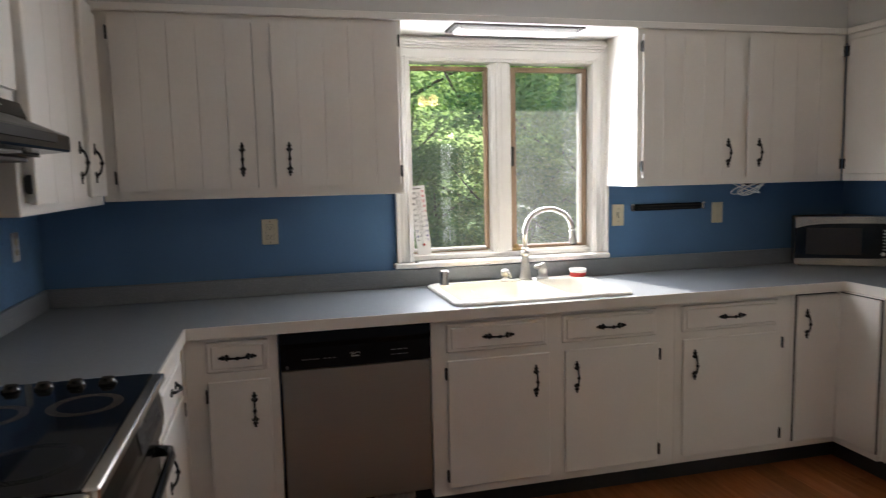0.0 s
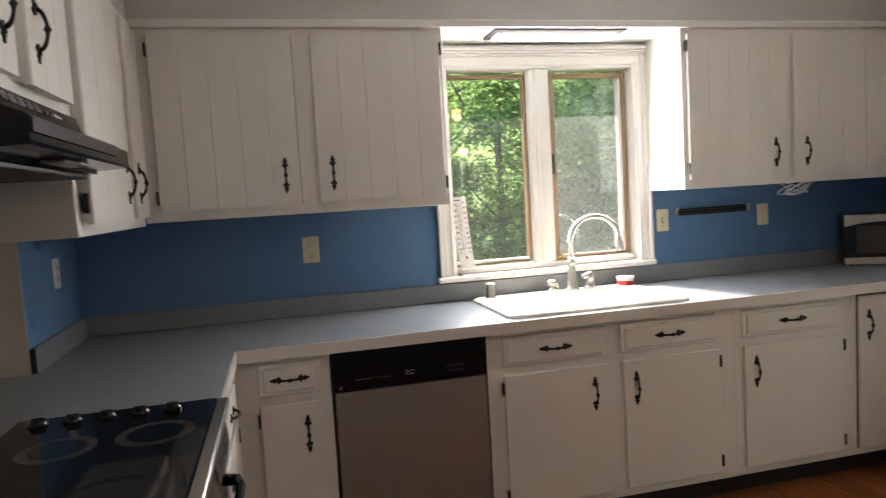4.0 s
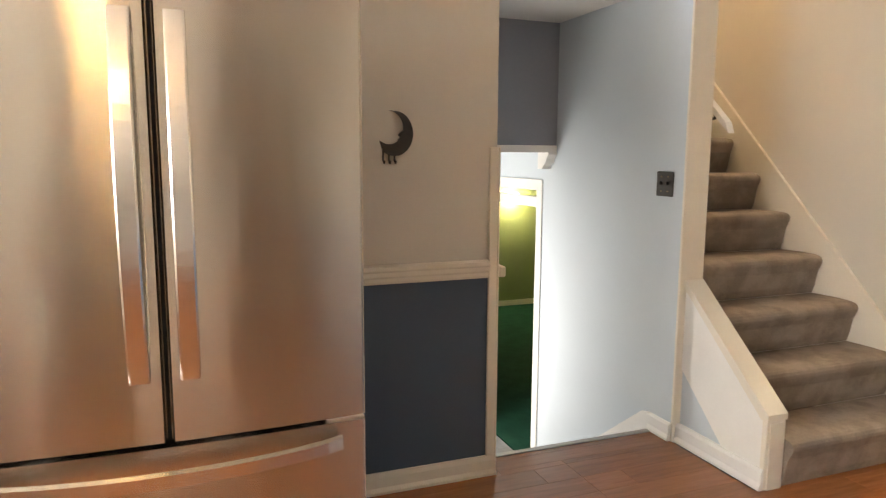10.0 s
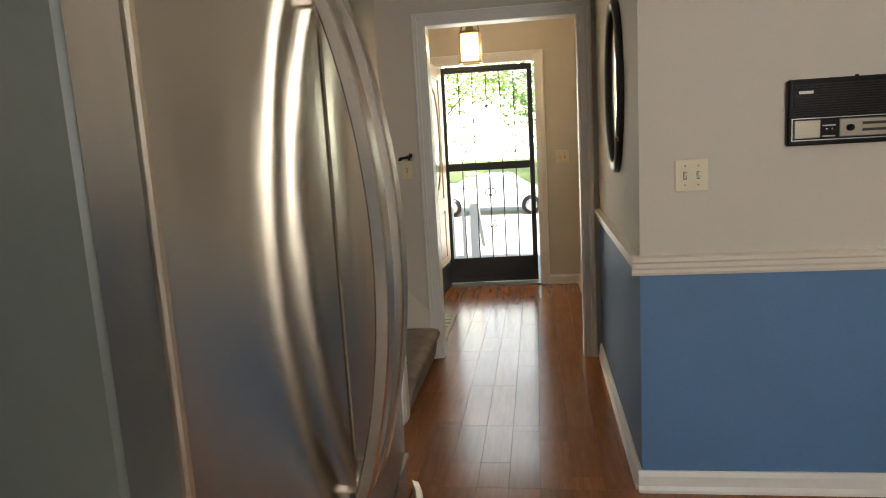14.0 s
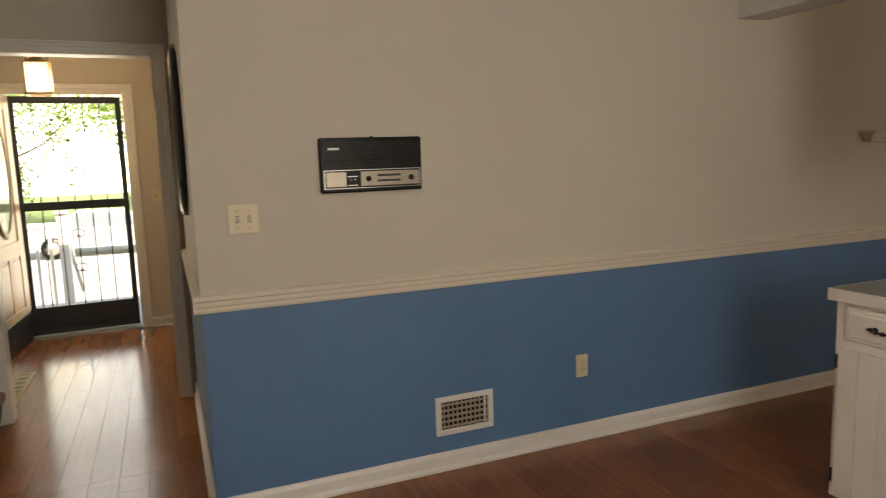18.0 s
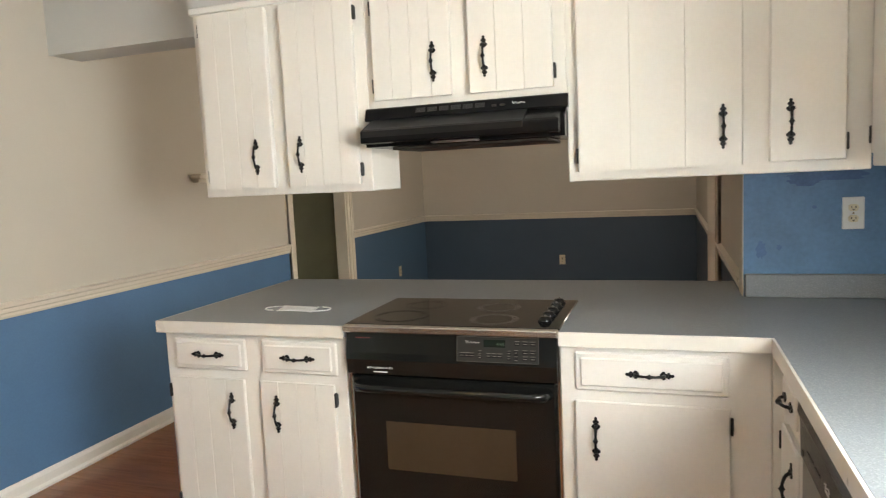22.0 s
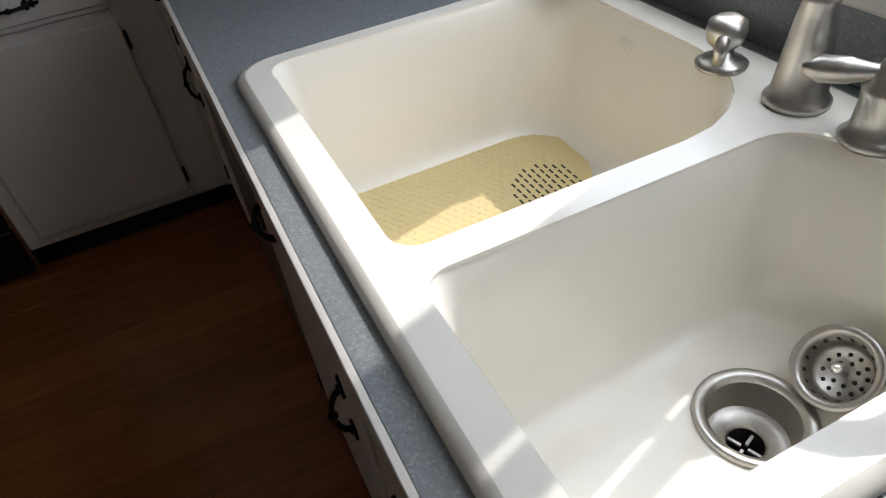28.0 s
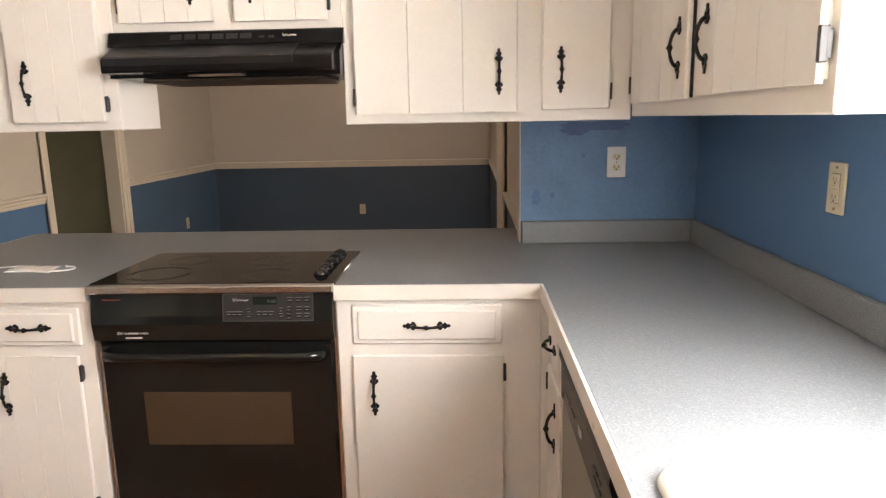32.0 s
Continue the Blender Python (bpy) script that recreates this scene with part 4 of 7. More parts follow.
for k, s in enumerate(("50", "40", "30", "20", "10", "0", "10", "20", "30", "40", "\u00b0C")):
    text("lettering", s, 0.0155, TH @ Matrix.Translation((0.0255, -0.0046, 0.319 - 0.0252 * k if k < 10 else 0.073)) @ pose(0, 0, 0, 90), RED if k < 5 else BLUEINK if k > 5 else SLOT, th)
part("maker_mark", laid(M().box(-0.018, 0.018, -0.0052, -0.0038, 0.332, 0.336), TH), SLOT, th)

# lamp let into the soffit over the sink
lf = thing("recessed_light", (2.12, -0.24, 2.11), "white recessed fluorescent light over the sink", "ceiling light")
part("frame", M().box(1.81, 1.835, -0.325, -0.14, 2.122, 2.135, 0.003).box(2.415, 2.44, -0.325, -0.14, 2.122, 2.135, 0.003).box(1.835, 2.415, -0.325, -0.305, 2.122, 2.135, 0.003).box(1.835, 2.415, -0.16, -0.14, 2.122, 2.135, 0.003), PEWTER, lf)
part("diffuser", M().box(1.835, 2.415, -0.305, -0.16, 2.108, 2.134, 0.012), PLATEW, lf, "ribbed white diffuser")

# ---------------------------------------------------------------- sink and taps
def basin(m, x0, x1, y0, y1, zt, zb, radii, drain=None, n=6):
    """An open bowl with four corner radii: rings from the rim to the floor, and a round hole for a drain."""
    def ring(inset, z):
        pts = []
        for (sx, sy), a0, rad in zip(((1, 1), (0, 1), (0, 0), (1, 0)), (0, 90, 180, 270), radii):
            cx = x1 - inset - rad if sx else x0 + inset + rad
            cy = y1 - inset - rad if sy else y0 + inset + rad
            for k in range(n + 1):
                a = radians(a0 + 90 * k / n)
                pts.append((cx + rad * math.cos(a), cy + rad * math.sin(a), z))
        return pts
    rings = [ring(0.0, zt - 0.004), ring(0.004, zt - 0.012), ring(0.009, zt - 0.04), ring(0.016, zb + 0.055), ring(0.021, zb + 0.028), ring(0.030, zb + 0.012), ring(0.044, zb + 0.004), ring(0.068, zb)]
    c = 4 * (n + 1)
    if drain:
        rings.append([(drain[0] + drain[2] * math.cos(2 * math.pi * k / c + 0.3), drain[1] + drain[2] * math.sin(2 * math.pi * k / c + 0.3), zb - 0.002) for k in range(c)])
    verts = [p for rg in rings for p in rg]
    faces = [(j * c + k, j * c + (k + 1) % c, (j + 1) * c + (k + 1) % c, (j + 1) * c + k) for j in range(len(rings) - 1) for k in range(c)]
    if not drain:
        faces.append(tuple(range((len(rings) - 1) * c, len(rings) * c)))
    m.add(verts, faces, 0, True)
    return rings[0]


def rim(x0, x1, y0, y1, holes, z, lip, rnd=0.05, n=6):
    """The sink's top: a rounded plate with holes, bridged, with a rolled outer edge."""
    bm = bmesh.new()

    def loop(pts):
        vs = [bm.verts.new(p) for p in pts]
        return [bm.edges.new((vs[i], vs[(i + 1) % len(vs)])) for i in range(len(vs))]

    def rect(a0, a1, b0, b1, rad, zz):
        pts = []
        for cx, cy, s0 in ((a1 - rad, b1 - rad, 0), (a0 + rad, b1 - rad, 90), (a0 + rad, b0 + rad, 180), (a1 - rad, b0 + rad, 270)):
            for k in range(n + 1):
                a = radians(s0 + 90 * k / n)
                pts.append((cx + rad * math.cos(a), cy + rad * math.sin(a), zz))
        return pts
    edges = loop(rect(x0 + 0.012, x1 - 0.012, y0 + 0.012, y1 - 0.012, rnd, z))
    for h in holes:
        edges += loop([(p[0], p[1], z) for p in h])
    bmesh.ops.triangle_fill(bm, edges=edges, use_beauty=True)
    mm = M().take(bm, 0, False)
    outer = [rect(x0 + 0.012, x1 - 0.012, y0 + 0.012, y1 - 0.012, rnd, z), rect(x0 + 0.004, x1 - 0.004, y0 + 0.004, y1 - 0.004, rnd, z - 0.003), rect(x0, x1, y0, y1, rnd, z - 0.010), rect(x0, x1, y0, y1, rnd, z - lip)]
    c = 4 * (n + 1)
    mm.add([p for rg in outer for p in rg], [(j * c + k, j * c + (k + 1) % c, (j + 1) * c + (k + 1) % c, (j + 1) * c + k) for j in range(3) for k in range(c)], 0, True)
    for h in holes:
        q = len(h)
        mm.add([(p[0], p[1], z) for p in h] + list(h), [(k, (k + 1) % q, q + (k + 1) % q, q + k) for k in range(q)], 0, True)
    return mm


SZ = 0.930
sink = thing("kitchen_sink", (2.15, -0.33, 0.90), "cream cast-iron double bowl sink set in the worktop", "sink")
bowlL, bowlR = M(), M()
DR = (2.386, -0.290)
hl = basin(bowlL, 1.745, 2.203, -0.566, -0.102, SZ, 0.694, (0.15, 0.085, 0.03, 0.03))
hr = basin(bowlR, 2.240, 2.502, -0.566, -0.135, SZ, 0.716, (0.06, 0.06, 0.03, 0.03), (*DR, 0.056))
part("rim", rim(1.708, 2.545, -0.612, -0.050, [hl, hr], SZ, 0.018), PORC, sink)
part("bowl", bowlL, PORC, sink)
part("bowl", bowlR, PORC, sink)
m = M().lathe([(0.060, -0.001), (0.060, 0.002), (0.056, 0.004), (0.049, 0.002), (0.045, -0.003)], Matrix.Translation((*DR, 0.716)), 30, caps=False)
part("drain", m, NICKEL, sink, "brushed steel drain")
part("drain_cup", M().lathe([(0.045, -0.003), (0.044, -0.020), (0.042, -0.040)], Matrix.Translation((*DR, 0.716)), 30, caps=False), NICKEL, sink)
part("drain_floor", M().lathe([(0.042, -0.040), (0.036, -0.043), (0.022, -0.043), (0.019, -0.048)], Matrix.Translation((*DR, 0.716)), 30, caps=False), NICKEL, sink)
part("drain_pipe", M().lathe([(0.019, -0.048), (0.017, -0.12), (0.0, -0.12)], Matrix.Translation((*DR, 0.716)), 24, caps=False), SLOT, sink)
m = M()
for k in range(4):
    m.add(*(lambda q: (q.v, q.f))(laid(M().box(0.004, 0.0195, -0.0016, 0.0016, -0.058, -0.054), Matrix.Translation((*DR, 0.716)) @ pose(0, 0, 0, 0, 0, 90 * k + 20))))
part("drain_cross", m, NICKEL, sink)
part("overflow", M().lathe([(0.0105, 0), (0.0105, 0.0012), (0.0095, 0.0016), (0.0085, 0.0008), (0.0, 0.0008)], Matrix.Translation((1.932, -0.1125, 0.893)) @ pose(0, 0, 0, 82) @ Matrix.Diagonal((1.4, 0.8, 1, 1)), 16), PORC, sink)

# strainer basket leaning against the right bowl's back wall
stb = thing("strainer_basket", (2.40, -0.20, 0.735), "steel strainer basket with punched holes, tipped on its side", "strainer")
SB = Matrix.Translation((2.400, -0.209, 0.755)) @ Vector((-0.06, -0.66, 0.75)).to_track_quat("Z", "Y").to_matrix().to_4x4() @ Matrix.Diagonal((1, 1, 1.4, 1))
part("cup", laid(M().lathe([(0.0, -0.022), (0.026, -0.021), (0.031, -0.016), (0.034, -0.003), (0.036, 0.0), (0.0435, 0.0), (0.044, 0.002), (0.043, 0.004), (0.036, 0.003), (0.033, 0.0), (0.030, -0.012), (0.025, -0.017), (0.0, -0.018)], None, 30), SB), NICKEL, stb)
for rr, nn in ((0.012, 7), (0.0205, 12)):
    for k in range(nn):
        a = 2 * math.pi * k / nn
        part("punched_hole", laid(M().lathe([(0.0, 0.0009), (0.0023, 0.0009), (0.0023, 0.0)], Matrix.Translation((rr * math.cos(a), rr * math.sin(a), -0.0178)), 8), SB), SLOT, stb)
for k in range(16):
    q = laid(M().box(-0.0016, 0.0016, 0.0312, 0.0330, -0.010, -0.002), Matrix.Rotation(2 * math.pi * k / 16, 4, "Z"))
    part("side_slot", laid(q, SB), SLOT, stb)
part("knob", laid(M().lathe([(0.0, 0.004), (0.005, 0.003), (0.007, 0.0), (0.005, -0.004), (0.003, -0.007), (0.003, -0.018)], None, 12), SB), CHROME, stb)

# rubber mat in the left bowl
mat = thing("sink_mat", (1.90, -0.33, 0.70), "amber rubber sink mat with slotted drain holes", "sink mat")
poly = [(1.768, -0.525), (2.16, -0.525), (2.165, -0.23), (2.12, -0.16), (1.99, -0.150), (1.95, -0.170), (1.91, -0.150), (1.800, -0.146), (1.776, -0.152), (1.768, -0.172)]
part("sheet", M().prism(poly, lambda u, v, w: (u, v, w), 0.7000, 0.7035), MATM, mat)
m, gap = M(), M()
for i in range(31):
    for j in range(27):
        x, y = 1.776 + i * 0.0122, -0.515 + j * 0.0132
        y += 0.0066 if i % 2 else 0
        d = math.hypot(x - 1.925, y + 0.238)
        if d > 0.066 and y < -0.172:
            m.box(x, x + 0.0082, y, y + 0.0038, 0.7035, 0.7041)
for i in range(8):
    for j in range(11):
        x, y = 1.868 + i * 0.0165 + (0.008 if j % 2 else 0), -0.292 + j * 0.0112
        if math.hypot(x + 0.005 - 1.928, y - (-0.238)) < 0.057:
            gap.box(x, x + 0.0108, y, y + 0.0032, 0.7036, 0.7041)
tagged(part("grip_rib", m, MATM, mat), kind="stuff")
tagged(part("drain_slot", gap, SLOT, mat), kind="stuff")

# tap: high arc spout with a pull-down head
FX, FYY = 2.210, -0.113
tap = thing("kitchen_tap", (FX, FYY, SZ), "brushed nickel high-arc kitchen tap with a pull-down spray head", "tap")
m = M().lathe([(0.033, 0), (0.034, 0.006), (0.031, 0.010), (0.028, 0.014), (0.024, 0.05), (0.020, 0.085), (0.017, 0.105), (0.0175, 0.108), (0.0175, 0.113), (0.015, 0.116), (0.020, 0.124), (0.0225, 0.132), (0.022, 0.142), (0.018, 0.149), (0.0155, 0.151), (0.019, 0.154), (0.019, 0.160), (0.014, 0.163)], Matrix.Translation((FX, FYY, SZ)), 28)
part("body", m, NICKEL, tap)
pts = [(FX, FYY, SZ + 0.155), (FX, FYY, SZ + 0.25)]
for k in range(1, 15):
    a = radians(180 - 14 * k + 8 if k < 2 else 180 - 13 * k)
    pts.append((FX + 0.121 * (1 + math.cos(a)), FYY - 0.014 * (1 + math.cos(a)), SZ + 0.245 + 0.108 * math.sin(a)))
part("spout", M().tube(pts, 0.0125, 12), NICKEL, tap)
e, q = Vector(pts[-1]), Vector(pts[-2])
d = (e - q).normalized()
hd = [e + d * k for k in (-0.004, 0.004, 0.010, 0.030, 0.062, 0.070)]
part("spray_head", M().tube(hd, [0.0135, 0.016, 0.0145, 0.0175, 0.0205, 0.0165], 14), NICKEL, tap)
part("collar", M().tube([e + d * 0.066, e + d * 0.072], [0.0185, 0.017], 14), SATINBLACK, tap)


def lever_tap(x, y, arm, label, name):
    t = thing(name, (x, y, SZ), label, "tap")
    part("base", M().lathe([(0.031, 0), (0.032, 0.005), (0.028, 0.010), (0.024, 0.014), (0.022, 0.042), (0.024, 0.050), (0.024, 0.056), (0.019, 0.062), (0.017, 0.070), (0.013, 0.080), (0.006, 0.084)], Matrix.Translation((x, y, SZ)), 24), NICKEL, t)
    a = Vector((x, y, SZ + 0.070))
    w = Vector(arm)
    part("lever", M().tube([a, a + w * 0.25, a + w * 0.5, a + w * 0.8, a + w], [0.007, 0.008, 0.0125, 0.013, 0.004], 12), NICKEL, t)
    return t


lever_tap(2.302, -0.115, (-0.060, -0.045, -0.005), "brushed nickel lever mixer beside the tap", "tap_lever")
so = thing("soap_dispenser", (2.103, -0.113, SZ), "brushed nickel soap pump on the sink's rim", "soap dispenser")
part("base", M().lathe([(0.029, 0), (0.030, 0.004), (0.024, 0.008), (0.012, 0.012), (0.011, 0.024)], Matrix.Translation((2.103, -0.113, SZ)), 22), NICKEL, so)
part("head", M().lathe([(0.012, 0.022), (0.020, 0.030), (0.0225, 0.042), (0.021, 0.052), (0.012, 0.058), (0.004, 0.059)], Matrix.Translation((2.103, -0.113, SZ)), 22), NICKEL, so)
part("nozzle", M().tube([(2.108, -0.118, SZ + 0.042), (2.120, -0.135, SZ + 0.036), (2.122, -0.140, SZ + 0.016)], [0.008, 0.0075, 0.006], 10), NICKEL, so)
ag = thing("air_gap_cap", (1.790, -0.110, SZ), "satin chrome air gap cap on the sink's rim", "air gap")
part("cap", M().lathe([(0.0245, 0), (0.0240, 0.001), (0.0240, 0.062), (0.0232, 0.066), (0.0210, 0.0695), (0.016, 0.0715), (0.0, 0.0725)], Matrix.Translation((1.790, -0.110, SZ)), 32), plain("satin_chrome", (0.72, 0.72, 0.72), 0.24, 1.0, vary=0.03, bump=0), ag)
part("slot", laid(M().box(-0.0028, 0.0028, 0.0232, 0.0246, 0.030, 0.056, 0.0006), Matrix.Translation((1.790, -0.110, SZ)) @ pose(0, 0, 0, 0, 0, -100)), SLOT, ag)
sd = thing("soap_dish", (2.50, -0.105, SZ), "small clear tub with a red lower band behind the sink", "tub")
part("cup", M().lathe([(0.040, 0.018), (0.045, 0.040), (0.043, 0.040), (0.038, 0.020)], Matrix.Translation((2.50, -0.105, SZ)), 24), PLATEW, sd)
part("band", M().lathe([(0.036, 0.0), (0.041, 0.002), (0.042, 0.020), (0.038, 0.021)], Matrix.Translation((2.50, -0.105, SZ)), 24), RED, sd)

# ---------------------------------------------------------------- refrigerator
FRX, FY0, FY1 = 3.487, -2.716, -1.832
fr = thing("refrigerator", (3.98, -2.25, 0), "stainless french-door refrigerator with a bottom freezer drawer", "refrigerator")
part("cabinet", M().box(3.552, 4.37, FY0 + 0.004, FY1 - 0.004, 0.03, 1.785, 0.006), plain("dark_fridge_side", (0.10, 0.105, 0.09), 0.35), fr, "dark grey painted side")


def bowed(y0, y1, z0, z1, bow=0.018, back=3.545, n=14, edge=0.008):
    """A fridge door: a slab whose front bows out a little, with rounded side edges."""
    m = M()
    prof = [(y0, back), (y0, FRX + edge)]
    prof += [(y0 + edge * (1 - math.cos(a)), FRX + edge - edge * math.sin(a)) for a in (0.5, 1.0)]
    for k in range(n + 1):
        y = y0 + edge + (y1 - y0 - 2 * edge) * k / n
        c = (y - (FY0 + FY1) / 2) / ((FY1 - FY0) / 2)
        prof.append((y, FRX - bow * (1 - c * c)))
    prof += [(y1 - edge * (1 - math.cos(a)), FRX + edge - edge * math.sin(a)) for a in (1.0, 0.5)]
    prof += [(y1, FRX + edge), (y1, back)]
    m.prism(prof, lambda u, v, w: (v, u, w), z0, z1)
    return m


# section of the flat handle bars: out of the door, across it
BAR = [(-0.012, -0.0165), (-0.012, 0.0165), (-0.0095, 0.0205), (0.006, 0.0215), (0.009, 0.0180), (0.009, -0.0180), (0.006, -0.0215), (-0.0095, -0.0205)]
for y0, y1, hy in ((-2.266, FY1, -2.216), (FY0, -2.272, -2.318)):
    d = part("door", bowed(y0, y1, 0.704, 1.79), STEEL, fr, "brushed stainless door")
    pts = []
    for k in range(25):
        t = -1 + k / 12
        pts.append((FRX - 0.030 - 0.068 * (1 - t * t) ** 0.9, hy, 1.236 + 0.386 * t))
    h = M()
    vs, fs = [], []
    for p in pts:
        vs += [(p[0] + dx, p[1] + dy, p[2]) for dx, dy in BAR]
    for j in range(len(pts) - 1):
        fs += [(j * 8 + k, j * 8 + (k + 1) % 8, (j + 1) * 8 + (k + 1) % 8, (j + 1) * 8 + k) for k in range(8)]
    fs += [tuple(range(8)), tuple(range(len(vs) - 8, len(vs)))]
    part("handle", h.add(vs, fs), STEELH, d, "bowed stainless handle")
    for z in (0.872, 1.600):
        part("mount_screw", M().lathe([(0.004, 0.0), (0.004, 0.003), (0.002, 0.004)], Matrix.Translation((FRX - 0.030, hy + 0.0095, z + 0.012)) @ pose(0, 0, 0, -90), 10), PEWTER, d)
        part("handle_mount", M().box(FRX - 0.034, FRX - 0.012, hy - 0.009, hy + 0.009, z - 0.02, z + 0.02, 0.003), STEELH, d)
dr = part("freezer_drawer", bowed(FY0, FY1, 0.105, 0.692), STEEL, fr, "brushed stainless drawer front")
vs, fs = [], []
for k in range(21):
    t = -1 + k / 10
    y = -2.27 + 0.381 * t
    x = FRX - 0.028 - 0.055 * (1 - t * t) ** 0.8
    z = 0.647 + 0.004 * t * t
    vs += [(x - 0.010, y, z - 0.014), (x + 0.004, y, z - 0.018), (x + 0.004, y, z + 0.018), (x - 0.010, y, z + 0.014)]
for j in range(20):
    for k in range(4):
        fs.append((j * 4 + k, j * 4 + (k + 1) % 4, (j + 1) * 4 + (k + 1) % 4, (j + 1) * 4 + k))
fs += [(0, 1, 2, 3), (80, 81, 82, 83)]
part("handle", M().add(vs, fs), STEELH, dr, "bowed stainless handle")
part("gasket", M().box(3.512, 3.552, FY0 + 0.01, FY1 - 0.01, 0.690, 0.706).box(3.512, 3.552, -2.276, -2.260, 0.706, 1.78), SATINBLACK, fr)
for y in (FY0 + 0.05, FY1 - 0.05):
    part("hinge_cap", M().box(3.50, 3.60, y - 0.04, y + 0.04, 1.786, 1.805, 0.006), SATINBLACK, fr)
    part("centre_hinge", M().box(3.480, 3.53, y - 0.045, y + 0.045, 0.6925, 0.7035, 0.002), NICKEL, fr)
part("grille", M().box(3.54, 3.60, FY0 + 0.01, FY1 - 0.01, 0.02, 0.10, 0.004), SATINBLACK, fr)
for y in (FY0 + 0.06, FY1 - 0.06):
    part("foot", M().box(3.52, 3.60, y - 0.03, y + 0.03, 0.0, 0.05, 0.006), PEWTER, fr)
part("maker_badge", M().box(FRX - 0.0105, FRX - 0.004, -2.60, -2.50, 1.69, 1.707, 0.001), PLATEW, fr)

# dragonfly magnet on the fridge
df = thing("dragonfly_magnet", (3.47, -1.92, 1.64), "dark dragonfly magnet with clear wings", "magnet")
DX = 3.4815
part("body", M().tube([(DX - 0.004, -1.912, 1.690), (DX - 0.008, -1.915, 1.681), (DX - 0.008, -1.919, 1.667), (DX - 0.004, -1.907, 1.645), (DX - 0.002, -1.900, 1.622)], [0.006, 0.010, 0.009, 0.0045, 0.004], 8), PEWTER, df)
for s in (-1, 1):
    for k in (0, 1):
        part("wing", M().prism([(0, 0.003), (s * 0.055, 0.012 - 0.02 * k), (s * 0.062, 0.004 - 0.02 * k), (s * 0.05, -0.004 - 0.02 * k), (0, -0.004)], lambda u, v, w: (DX - 0.004 + w, -1.916 + u, 1.679 + v), 0.0, 0.0008), glassy("wing_film", (0.85, 0.87, 0.85), haze=0.25), df)

# ---------------------------------------------------------------- range, hood, dishwasher, microwave
RY0, RY1 = -1.995, -1.262
rg = thing("range", (0.36, -1.63, 0), "black drop-in electric range with a glass cooktop", "range")
part("body", M().box(0.17, 0.622, RY0 + 0.012, RY1 - 0.012, 0.03, 0.905), SATINBLACK, rg)
part("cooktop", M().box(0.158, 0.640, RY0 - 0.008, RY1 + 0.008, 0.914, 0.921, 0.003), BLACKGLASS, rg, "black glass cooktop")
part("front_trim", M().box(0.640, 0.672, RY0 - 0.006, RY1 + 0.006, 0.896, 0.920, 0.004), STEELH, rg, "steel edge strip")


def ringed(m, x, y, r, z, w=0.0012):
    n = 40
    vs, fs = [], []
    for k in range(n):
        a = 2 * math.pi * k / n
        for q in (r - w, r + w):
            vs.append((x + q * math.cos(a), y + q * math.sin(a), z))
    for k in range(n):
        j = (k + 1) % n
        fs.append((2 * k, 2 * k + 1, 2 * j + 1, 2 * j))
    m.add(vs, fs)


HOODBLACK = plain("black_hood_enamel", (0.006, 0.006, 0.0065), 0.16, vary=0.15, bump=0.0, rvary=0.04, spec=0.16)
# same print, darkened in colour for the two rings that catch no sheen
RINGD = plain("sheenless_ring_print", (0.030, 0.026, 0.022), 0.2)
RINGM = plain("burner_ring_print", (0.12, 0.095, 0.074), 0.30, spec=0.9)
for bx, by, br in ((0.525, -1.495, 0.066), (0.325, -1.525, 0.062), (0.505, -1.845, 0.082), (0.30, -1.82, 0.062)):
    m = M()
    for q in (0, 0.006, 0.012, 0.018) if bx > 0.5 or by > -1.6 else (0, 0.018):
        ringed(m, bx, by, br + q, 0.9214)
    part("burner_ring", m, RINGM if by > -1.6 else RINGD, rg)
for k in range(5):
    x = 0.225 + 0.078 * k
    kb = part("knob", M().lathe([(0.023, 0), (0.024, 0.004), (0.019, 0.010), (0.017, 0.016), (0.0, 0.017)], Matrix.Translation((x, -1.318, 0.921)), 20), GLOSSBLACK, rg)
    part("grip", M().box(x - 0.015, x + 0.015, -1.3225, -1.3135, 0.932, 0.9415, 0.003), PEWTER if k else GLOSSBLACK, kb)
pan = part("control_panel", M().prism([(0.60, 0.896), (0.650, 0.896), (0.662, 0.825), (0.664, 0.800), (0.656, 0.748), (0.60, 0.748)], lambda u, v, w: (u, w, v), RY0, RY1), GLOSSBLACK, rg)


def on_panel(y, z, up=0.0):
    """A place on the slanted control panel, and its pose."""
    k = (0.896 - z) / (0.896 - 0.825)
    return Matrix.Translation((0.650 + 0.012 * k + 0.0006 + up, y, z)) @ pose(0, 0, 0, 80.4, 0, 90)


fr = part("display_frame", laid(M().box(-0.136, 0.136, -0.041, 0.041, 0, 0.0012, 0.0006), on_panel(-1.455, 0.850)), plain("grey_black_panel", (0.018, 0.0175, 0.0165), 0.35), pan, "charcoal control panel")
part("panel_outline", laid(M().box(-0.136, 0.136, 0.0395, 0.041, 0.0011, 0.0018).box(-0.136, 0.136, -0.041, -0.0395, 0.0011, 0.0018).box(-0.136, -0.1345, -0.0395, 0.0395, 0.0011, 0.0018).box(0.1345, 0.136, -0.0395, 0.0395, 0.0011, 0.0018), on_panel(-1.455, 0.850)), plain("dim_silver_print", (0.09, 0.087, 0.08), 0.4), pan)
part("display", laid(M().box(-0.036, 0.036, -0.012, 0.012, 0.0012, 0.0018), on_panel(-1.464, 0.870)), plain("dark_green_display", (0.012, 0.018, 0.014), 0.12), pan)
